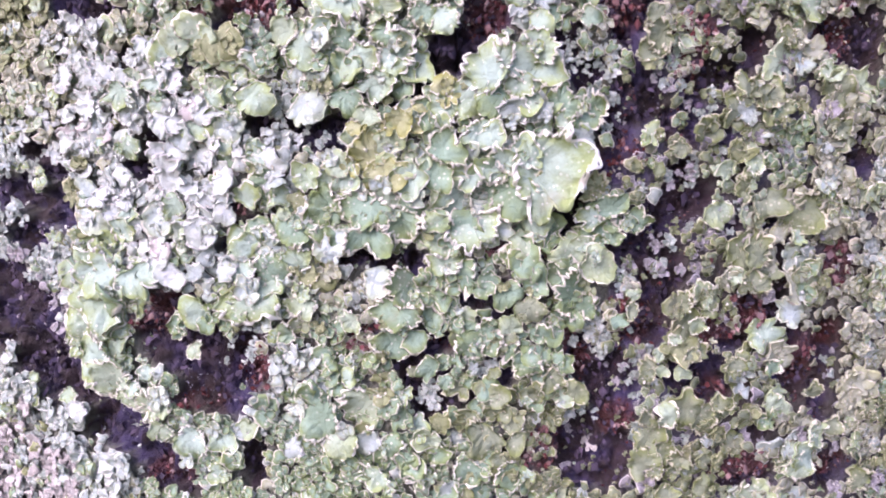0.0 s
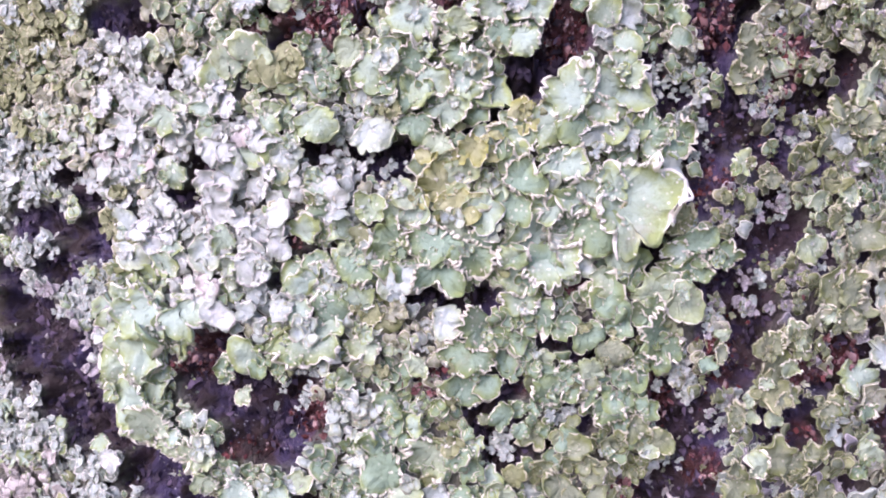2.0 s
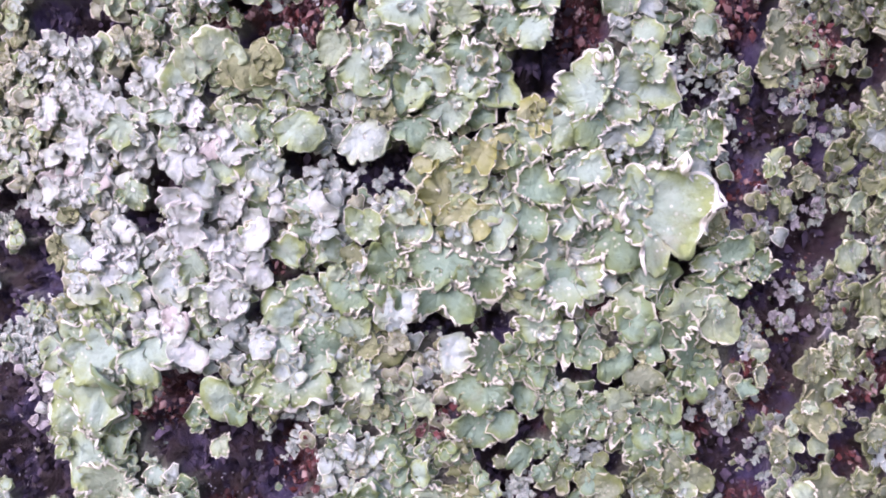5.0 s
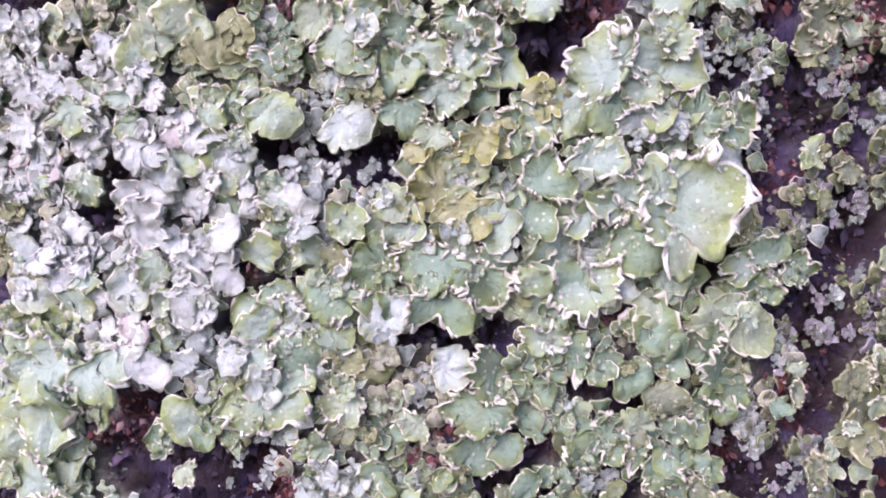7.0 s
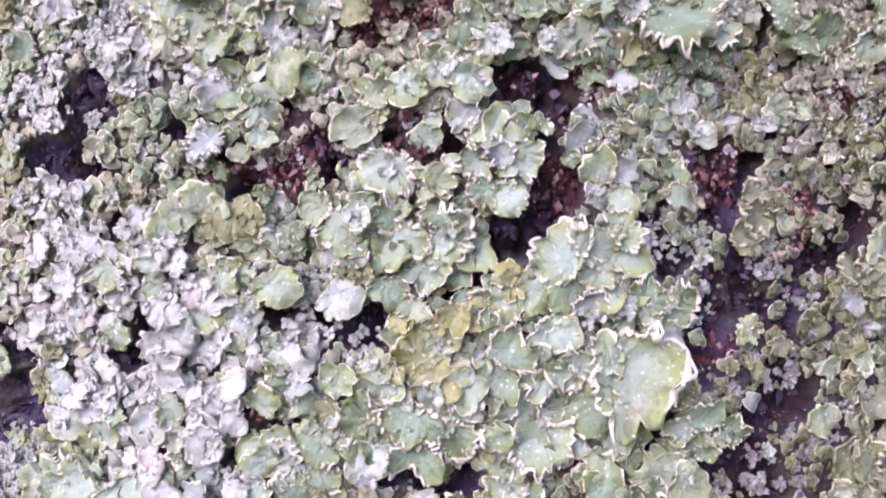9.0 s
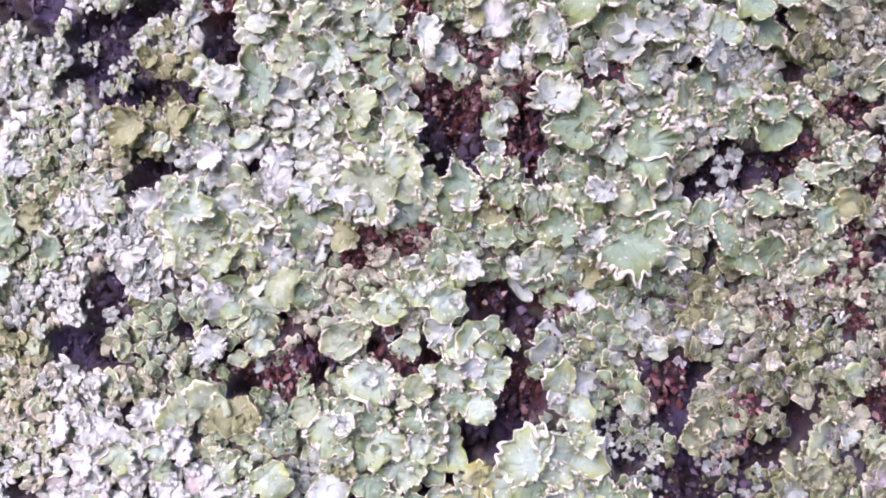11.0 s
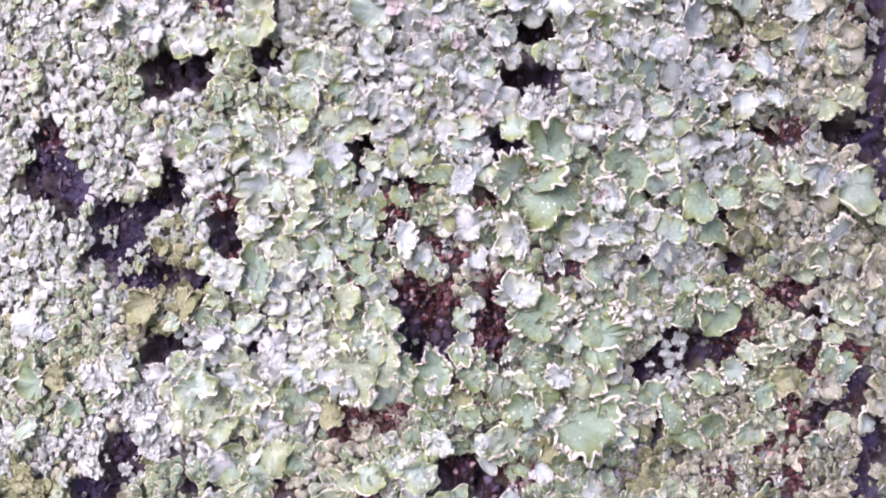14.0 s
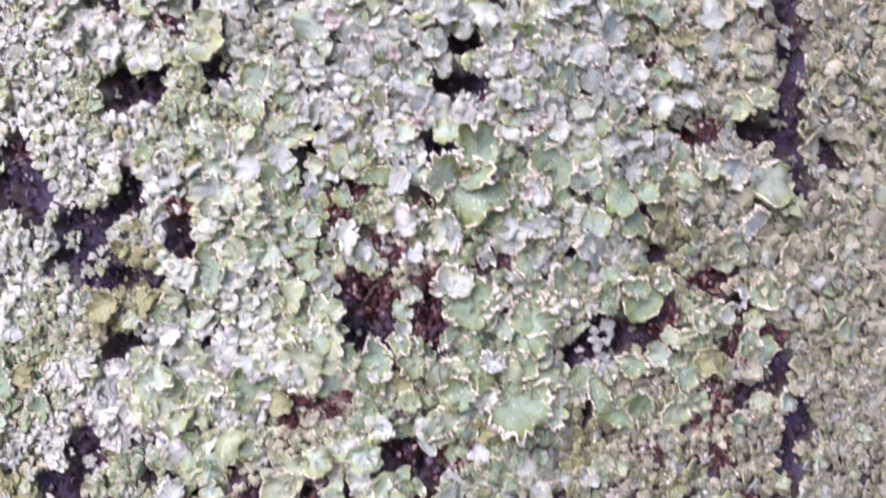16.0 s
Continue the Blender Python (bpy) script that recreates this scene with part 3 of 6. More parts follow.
COVER += [
    (-31.8, -26.3, 'f', 'k', 3.2),
    (-13.7, -0.7, 'l', 'g', 6),
    (-11.8, 6.8, 'l', 'y', 6),
    (-14.2, 34.6, 'l', 'm', 6),
    (-13, 22.5, 'l', 'g', 6),
    (-5.3, 32.7, 'l', 'g', 5),
    (1.3, 37.3, 'l', 'm', 5),
    (6.7, 21.8, 'l', 'm', 6),
    (15.1, 25.7, 'l', 'm', 6),
    (6.6, 14.5, 'l', 'm', 6),
    (8.9, 2.8, 'f', 'l', 3.6),
    (6.2, -4.7, 'l', 'm', 6),
    (-4.7, -3.4, 'l', 'g', 5),
    (-0.8, -14.6, 'l', 'g', 4.6),
    (-8.7, -26.4, 'f', 'g', 3.6),
    (4.2, -17.3, 'f', 'g', 3.6),
    (10.1, -20.2, 'l', 'n', 4.6),
    (18.8, -21.6, 'l', 'g', 5),
    (14.6, -9.3, 'l', 'g', 6),
    (26, -8.2, 'l', 'g', 6),
    (25, -18.5, 'l', 'g', 5),
    (35.1, -6.1, 'r', 'g', 3.4),
    (32.3, -12, 'r', 'g', 3.2),
    (37, -14.1, 'r', 'b', 3.4),
    (31.5, 0.1, 'l', 'g', 5),
    (38.9, 3.2, 'r', 'n', 3.2),
    (27.9, 6.2, 'r', 'o', 3.4),
    (37, 14.4, 'r', 'b', 3.2),
    (43.7, 14.2, 'r', 'n', 3.2),
    (27.1, 17.2, 'r', 'g', 3.6),
]
COVER += [
    (32.5, 23.8, 'r', 'g', 3),
    (41.7, 33.7, 'f', 'b', 3.4),
    (48.4, 37.2, 'f', 'n', 3),
    (54.5, 33.9, 'f', 'n', 3),
    (19.5, 37, 'l', 'k', 3.7),
    (24.6, 37.8, 'l', 'g', 3.7),
    (30.7, 37, 'f', 'b', 3),
    (51.6, 14, 'r', 'n', 3.4),
    (55.8, 5.9, 'l', 'y', 5),
    (55, -10.2, 'r', 'n', 3.6),
    (46.7, -16.7, 'l', 'n', 5),
    (56.1, -17.6, 'r', 'n', 3.4),
    (44.8, -25.5, 'l', 'y', 5),
    (54.1, -28.4, 'r', 'n', 3.6),
    (37, -24.8, 'r', 'n', 3),
    (37, -32.8, 'r', 'y', 3.6),
    (-82.9, -35.2, 'f', 'k', 3.6),
    (-77.6, -44.1, 'f', 'k', 3.6),
    (-84.8, -55, 'f', 'p', 3.4),
    (-69.6, -52.5, 'f', 'k', 3.8),
    (-47.2, -49.6, 'f', 'g', 3.4),
    (-81.4, -18.4, 'f', 'c', 3),
    (-73.7, -31.7, 'f', 'g', 3.2),
    (-24.8, -28.1, 'f', 'l', 3.4),
    (-16.4, -31, 'l', 'g', 4.6),
    (-16.3, -25.7, 'f', 'g', 3.2),
    (-3.9, -21.3, 'l', 'g', 4.6),
    (-21, -47.4, 'f', 'g', 3.2),
    (-8.1, -38.2, 'l', 'g', 5),
    (2.1, -44.4, 'l', 'g', 5),
]
COVER += [
    (12.4, -35.8, 'l', 'n', 4.6),
    (8.3, -25.4, 'l', 'g', 4),
    (24.7, -40.3, 'f', 'n', 3),
    (38.4, -43, 'r', 'n', 3.6),
    (43.3, -28.2, 'r', 'n', 3.4),
    (49.5, -22.2, 'r', 'n', 3.6),
    (58.4, -20.5, 'r', 'n', 3.4),
    (65.2, -18.7, 'r', 'b', 3.4),
    (56.9, -37.7, 'r', 'n', 4),
    (55, -46.3, 'r', 'n', 3.4),
    (67.9, -45.3, 'r', 'b', 3.4),
    (72.3, -36.8, 'r', 'b', 3.4),
    (77.1, -15, 'r', 'b', 3.2),
    (83.9, -19.8, 'f', 'b', 3.2),
    (86.1, -30.2, 'f', 'b', 3),
    (81.6, -41.1, 'r', 'b', 3.6),
    (82.5, -52.9, 'r', 'b', 3.4),
    (75.3, -7.3, 'r', 'b', 3.2),
    (83.8, -2.2, 'f', 'b', 3),
    (64.2, -1.7, 'r', 'b', 3.6),
    (76.6, 8.6, 'f', 'b', 3),
    (67.9, 13.7, 'r', 'g', 3.4),
    (75.7, 21, 'r', 'b', 3.2),
    (68.1, 28.8, 'r', 'b', 3.2),
    (63.1, 36.5, 'f', 'b', 3),
    (75.8, 37.1, 'f', 'b', 3),
    (-81.9, 9, 'f', 'k', 3),
    (-71.9, 75.3, 'f', 'g', 3),
    (-71.7, 65.1, 'f', 'g', 3),
    (-62.1, 74.7, 'f', 'b', 3.2),
]
COVER += [
    (-64.1, 67.6, 'f', 'g', 3),
    (-71.6, 56.8, 'f', 'w', 3),
    (-61.8, 58.5, 'f', 'k', 3),
    (-71.4, 47.6, 'f', 'w', 2.8),
    (-63.6, 35.8, 'f', 'b', 3),
    (-52.5, 47.7, 'f', 'g', 3.2),
    (-52.6, 53, 'f', 'w', 3.2),
    (-45.3, 73.9, 'l', 'k', 3.7),
    (-30.7, 67.6, 'l', 'w', 3.7),
    (-28.8, 59.9, 'l', 'k', 3.7),
    (-23.8, 73.5, 'l', 'l', 3.7),
    (-34.9, 56.5, 'l', 'm', 4.4),
    (-23.6, 63.3, 'l', 'b', 4),
    (-16, 65.1, 'l', 'g', 5),
    (-24.3, 54.9, 'l', 'g', 3.7),
    (-18.3, 53.3, 'f', 'b', 3.2),
    (-9.9, 56.8, 'f', 'b', 3),
    (-6.4, 53.5, 'l', 'm', 3.7),
    (-20.8, 49, 'f', 'b', 3),
    (-13, 44.9, 'f', 'b', 3.2),
    (-5.3, 38.4, 'l', 'm', 3.7),
    (3.9, 43.6, 'l', 'g', 4),
    (-1.7, 68.6, 'l', 'g', 3.7),
    (2.6, 62, 'l', 'g', 3.7),
    (10.1, 63.1, 'l', 'g', 3.7),
    (15, 74.1, 'l', 'g', 3.7),
    (21, 71.9, 'l', 'g', 3.7),
    (17.8, 62.5, 'l', 'g', 3.7),
    (26.3, 68.8, 'l', 'm', 3.7),
    (31, 61.3, 'f', 'g', 2.8),
]
COVER += [
    (18.9, 55.8, 'l', 'g', 3.7),
    (26.7, 54.3, 'l', 'g', 3.7),
    (34.7, 57.2, 'f', 'g', 2.8),
    (21.7, 45.7, 'l', 'g', 3.7),
    (29.7, 44.2, 'l', 'l', 3.7),
    (36.9, 44.4, 'f', 'b', 3),
    (18.5, 37.2, 'l', 'k', 3.7),
    (25.4, 37.3, 'l', 'g', 3.7),
    (39.5, 51.4, 'f', 'o', 3),
    (50.3, 43.8, 'f', 'b', 3),
    (49.9, 55.2, 'f', 'b', 2.8),
    (60.2, 55.7, 'f', 'b', 2.8),
    (58.5, 44.8, 'f', 'n', 2.8),
    (49.7, 64, 'f', 'b', 3),
    (59.9, 64.7, 'f', 'b', 3),
    (43.9, 32.3, 'f', 'b', 3.2),
    (42.9, 62.8, 'f', 'g', 3.2),
    (55.6, 37.6, 'f', 'n', 2.8),
    (65.1, 39.5, 'f', 'b', 3),
    (33.3, 75.1, 'f', 'b', 3.2),
    (-83.3, 142.7, 'f', 'w', 3),
    (-82.9, 129.8, 'f', 'w', 3),
    (-69.9, 128.9, 'f', 'w', 3),
    (-66.3, 143.3, 'l', 'w', 3.8),
    (-63.1, 123, 'f', 'g', 3),
    (-85.7, 121.7, 'f', 'w', 3),
    (-69.5, 114.2, 'f', 'w', 3),
    (-51, 142.2, 'l', 'w', 4),
    (-54, 116.1, 'f', 'w', 2.8),
    (-69.2, 105.2, 'f', 'w', 2.8),
]
COVER += [
    (-84.9, 95.9, 'f', 'w', 2.8),
    (-81.5, 84.4, 'f', 'w', 2.8),
    (-64.6, 80.8, 'f', 'k', 3),
    (-41, 113.8, 'l', 'g', 3.7),
    (-44.2, 105.3, 'l', 'w', 3.7),
    (-33.6, 86.4, 'l', 'w', 3.7),
    (-32.6, 92.7, 'l', 'm', 4),
    (-19.1, 120, 'l', 'k', 3.7),
    (-17.2, 128.3, 'l', 'k', 3.7),
    (-15.3, 138.7, 'l', 'w', 3.7),
    (-4.9, 139.7, 'l', 'w', 4.2),
    (3.4, 136.7, 'l', 'k', 4.2),
    (-6.6, 121.1, 'l', 'w', 3.7),
    (-0.5, 125.3, 'l', 'k', 4),
    (1.7, 115, 'l', 'w', 3.7),
    (-6.4, 110.8, 'l', 'w', 3.7),
    (8.9, 116.2, 'l', 'w', 3.7),
    (-16.6, 99.3, 'l', 'g', 3.7),
    (-1.1, 100.6, 'l', 'g', 3.7),
    (-8.1, 89.1, 'l', 'k', 3.7),
    (2.2, 89.3, 'l', 'k', 3.7),
    (14.4, 93.7, 'l', 'g', 3.7),
    (17.7, 85.5, 'l', 'g', 3.7),
    (27.5, 121.8, 'l', 'k', 3.7),
    (22.2, 126.8, 'l', 'w', 3.7),
    (30.5, 131.3, 'l', 'k', 4),
    (40.1, 137, 'l', 'k', 4.4),
    (44.7, 125.7, 'l', 'k', 3.7),
    (32.8, 118.9, 'l', 'k', 3.7),
    (45.6, 140.6, 'l', 'w', 3.7),
]
COVER += [
    (52.4, 141.1, 'f', 'b', 3),
    (49.4, 112.1, 'l', 'k', 3.7),
    (42.9, 100.3, 'l', 'k', 3.7),
    (32, 106.4, 'l', 'm', 3.7),
    (34.2, 98.1, 'l', 'g', 3.7),
    (31.2, 86.7, 'f', 'w', 3),
    (46.3, 93, 'f', 'k', 3.2),
    (50.9, 85.7, 'f', 'g', 3.2),
    (60.6, 139.7, 'f', 'b', 3),
    (59.5, 129.8, 'f', 'b', 3),
    (69.2, 142.7, 'l', 'b', 4.2),
    (71.8, 135.2, 'f', 'b', 3.6),
    (79.7, 134.8, 'l', 'b', 4.2),
    (65.7, 124.8, 'f', 'b', 3),
    (59.7, 121.2, 'f', 'b', 3),
    (69.6, 111.9, 'f', 'b', 3.6),
    (61.2, 99.6, 'f', 'b', 3),
    (58.9, 89.9, 'f', 'o', 3.2),
    (76.2, 96.6, 'l', 'b', 4.2),
    (83, 95.5, 'f', 'b', 3.6),
    (83.1, 85.4, 'l', 'b', 4.2),
    (91.7, 87.5, 'l', 'b', 4.4),
    (75.1, 87.7, 'l', 'b', 4.2),
    (85.4, 126.3, 'f', 'b', 3.6),
    (91.7, 148.9, 'l', 'b', 4.4),
    (92, 131.5, 'l', 'b', 4.0),
    (-82.2, 59.2, 'f', 'g', 3),
    (-69.7, 64.7, 'f', 'g', 3),
    (-82.1, 50.1, 'f', 'k', 3),
    (-69.6, 53.7, 'f', 'w', 3),
]
COVER += [
    (-82, 37.6, 'f', 'o', 3),
    (-52.3, 79.4, 'f', 'o', 3),
    (-36.5, 78.9, 'l', 'm', 4),
    (-24.9, 83.2, 'l', 'k', 4.2),
    (-22.5, 65.1, 'l', 'l', 3.7),
    (-28.7, 58.7, 'l', 'l', 3.7),
    (-14.6, 83.4, 'l', 'g', 3.7),
    (16.6, 72, 'l', 'g', 3.7),
    (26.8, 68.1, 'l', 'b', 3.7),
    (21.8, 62.1, 'l', 'g', 3.7),
    (35.2, 60, 'f', 'b', 2.8),
    (31.2, 51.9, 'f', 'g', 2.8),
    (40.3, 66.1, 'f', 'b', 2.8),
    (53.5, 63.9, 'f', 'b', 2.8),
    (64.9, 67.9, 'f', 'y', 3.2),
    (62.9, 57.3, 'f', 'b', 2.8),
    (77.3, 69.7, 'l', 'b', 4.2),
    (33.4, 90.3, 'f', 'k', 3),
    (47.2, 90.6, 'f', 'w', 3),
    (101.9, 109.2, 'l', 'b', 4.4),
    (101.6, 90.4, 'l', 'b', 4.0),
    (101.3, 71.7, 'l', 'b', 4.4),
    (100.9, 49.4, 'f', 'b', 3),
    (95.9, 127.5, 'l', 'b', 4.4),
    (109.2, 135.5, 'l', 'b', 4.0),
    (-78.7, 152.4, 'f', 'w', 3),
    (-51.3, 147.9, 'f', 'w', 3),
    (-16.7, 144.6, 'l', 'w', 3.6),
    (4.6, 146.8, 'l', 'w', 3.7),
    (25.8, 149.7, 'l', 'l', 3.8),
]
COVER += [
    (42.3, 147.5, 'l', 'k', 3.8),
    (53.8, 147.3, 'f', 'b', 3),
    (72.3, 149.2, 'l', 'b', 4.2),
    (93.3, 154.2, 'l', 'b', 4.4),
    (-79.2, 164.4, 'f', 'w', 3),
    (-39.6, 160.5, 'l', 'w', 3.7),
    (4.3, 159.6, 'l', 'w', 3.8),
    (47.7, 162.2, 'l', 'k', 4),
    (78.7, 166.1, 'l', 'b', 4.2),
]



# ---- the trunk's surface ----
def ridges(x, z):
    """Uneven bark, in mm outwards."""
    a = noise.fractal(Vector((x * 0.06, z * 0.025, 3.1)), 1.0, 2.0, 4)
    b = noise.fractal(Vector((x * 0.35, z * 0.16, 9.7)), 1.0, 2.0, 3)
    c = noise.fractal(Vector((x * 0.9, z * 0.5, 5.7)), 1.0, 2.0, 3)
    return 0.9 * a + 0.7 * b + 0.8 * c


def fissures(x, z):
    """Narrow cracks that run up the bare bark, in mm inwards."""
    run = noise.noise(Vector((x * 0.30 + 0.08 * z, z * 0.055, 21.3))) + 0.35 * noise.noise(Vector((x * 0.8, z * 0.3, 2.9)))
    return 2.6 * max(0.0, 1.0 - abs(run) * 5.5)


def inside(x, z, spot, wobble=0.35):
    """1 in the middle of an oval spot, 0 outside it, with a ragged edge."""
    sx, sz, rx, rz, turn = spot[:5]
    dx, dz = x - sx, z - sz
    if abs(dx) > 2.2 * max(rx, rz) or abs(dz) > 2.2 * max(rx, rz):
        return 0.0
    c, s = math.cos(radians(turn)), math.sin(radians(turn))
    u, v = (dx * c + dz * s) / rx, (-dx * s + dz * c) / rz
    d = math.hypot(u, v) + wobble * noise.fractal(Vector((x * 0.28, z * 0.28, 1.7)), 1.0, 2.0, 3)
    return min(1.0, max(0.0, (1.25 - d) / 0.40))


def bare(x, z):
    return max((inside(x, z, spot) * spot[5] for spot in near(BARE_GRID, x, z)), default=0.0)


def rusty(x, z):
    return max((inside(x, z, spot, 0.5) for spot in near(RUST_GRID, x, z)), default=0.0)


CELL = 12.0


def grid_of(spots):
    cells = {}
    for spot in spots:
        reach = 2.2 * max(spot[2], spot[3])
        for i in range(math.floor((spot[0] - reach) / CELL), math.floor((spot[0] + reach) / CELL) + 1):
            for j in range(math.floor((spot[1] - reach) / CELL), math.floor((spot[1] + reach) / CELL) + 1):
                cells.setdefault((i, j), []).append(spot)
    return cells


def near(cells, x, z):
    return cells.get((math.floor(x / CELL), math.floor(z / CELL)), ())


def crusty(x, z):
    return max((inside(x, z, spot, 0.5) for spot in near(CRUST_GRID, x, z)), default=0.0)


BARE_GRID, RUST_GRID, CRUST_GRID = grid_of(BARE), grid_of(RUST), grid_of([(*c, 0) for c in CRUST])


def depth(x, z):
    """How far the bark lies outside (+) or inside (-) the lichen's mean surface, in mm."""
    b = bare(x, z)
    return -2.5 + (0.6 + 2.6 * min(1.0, b)) * ridges(x, z) - 3.2 * b - min(1.0, b) * fissures(x, z)


def on_trunk(x, z, out=0.0):
    """World place of a spot on the trunk, out mm off the mean surface, and the way outwards."""
    phi = math.asin(max(-0.95, min(0.95, x * MM / RADIUS)))
    n = Vector((math.sin(phi), -math.cos(phi), 0))
    return Vector((0, RADIUS, z * MM)) + n * (RADIUS + out * MM), n


def seat(x, z, out, turn, size, tilt=0.0, lean=0.0):
    """Pose of a piece on the bark: its x along turn (degrees, 0 across, 90 up), its z off the bark; tilt lifts its tip."""
    place, n = on_trunk(x, z, out)
    across = Vector((-n.y, n.x, 0))
    ax = across * math.cos(radians(turn)) + Vector((0, 0, 1)) * math.sin(radians(turn))
    ay = n.cross(ax)
    m = Matrix((ax, ay, n)).transposed().to_4x4()
    return Matrix.Translation(place) @ m @ pose(0, 0, 0, lean, -tilt, 0) @ Matrix.Diagonal((size * MM, size * MM, size * MM, 1))


def mesh_object(name, verts, faces, mat):
    me = bpy.data.meshes.new(name)
    me.from_pydata(verts, [], faces)
    me.materials.append(mat)
    me.shade_smooth()
    return new(name, me)


def build_trunk():
    xs = [-110 + 0.95 * i for i in range(246)]
    zs = [-76 + 0.95 * i for i in range(272)]
    fine_phi = [math.asin(x * MM / RADIUS) for x in xs]
    first, last = fine_phi[0], fine_phi[-1]
    rest = 2 * math.pi - (last - first)
    phis = fine_phi + [last + rest * k / 60 for k in range(1, 60)]
    low = [GROUND / MM + (zs[0] - GROUND / MM) * (k / 40) for k in range(40)]
    high = [zs[-1] + (1500 - zs[-1]) * (k / 40) for k in range(1, 41)]
    heights = low + zs + high
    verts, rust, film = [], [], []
    for j, z in enumerate(heights):
        for i, phi in enumerate(phis):
            if i < len(xs) and len(low) <= j < len(low) + len(zs):
                out, r = depth(xs[i], z), rusty(xs[i], z)
            else:
                out, r = -2.3 + 2.0 * noise.fractal(Vector((math.cos(phi) * 9, math.sin(phi) * 9, z * 0.012)), 1.0, 2.0, 3), 0.0
                if z < -600:
                    out += 60 * ((-600 - z) / 650) ** 2
            rr = RADIUS + out * MM
            verts.append((rr * math.sin(phi), RADIUS - rr * math.cos(phi), z * MM))
            rust.append(r)
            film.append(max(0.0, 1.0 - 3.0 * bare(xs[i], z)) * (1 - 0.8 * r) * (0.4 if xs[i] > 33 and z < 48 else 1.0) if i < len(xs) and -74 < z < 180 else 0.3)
    n = len(phis)
    faces = [(j * n + i, j * n + (i + 1) % n, (j + 1) * n + (i + 1) % n, (j + 1) * n + i) for j in range(len(heights) - 1) for i in range(n)]
    faces.append(tuple((len(heights) - 1) * n + i for i in range(n)))
    trunk = mesh_object("tree_trunk", verts, faces, BARK)
    trunk.data.attributes.new("rust", "FLOAT", "POINT").data.foreach_set("value", rust)
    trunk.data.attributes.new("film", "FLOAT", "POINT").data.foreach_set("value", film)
    tagged(trunk, "dark purple-brown tree trunk with rough bark under lichen", "tree trunk", kind="structure")


def build_ground():
    # out of view: added to close the place below and bounce light up
    m, t, p = material("unseen_ground")
    where = t.nodes.new("ShaderNodeNewGeometry").outputs["Position"]
    t.links.new(mix(t, ramp(t, noise_node(t, where, 9, 6), 0.35, 0.65), (0.06, 0.08, 0.03), (0.12, 0.09, 0.05)), p.inputs["Base Color"])
    p.inputs["Roughness"].default_value = 0.95
    bm = bmesh.new()
    bmesh.ops.create_circle(bm, cap_ends=True, segments=64, radius=400)
    me = bpy.data.meshes.new("ground")
    bm.to_mesh(me)
    bm.free()
    me.materials.append(m)
    g = new("ground", me)
    g.location.z = GROUND
    tagged(g, "grass and leaf litter round the foot of the tree", "ground", kind="structure")


# ---- lichen pieces, one unit across ----
def scallops(turn, count, phase):
    """Rounded bumps along an edge, 1 on their crests, 0 in the sharp notches between them."""
    return abs(math.sin(0.5 * count * turn + phase)) ** 0.55


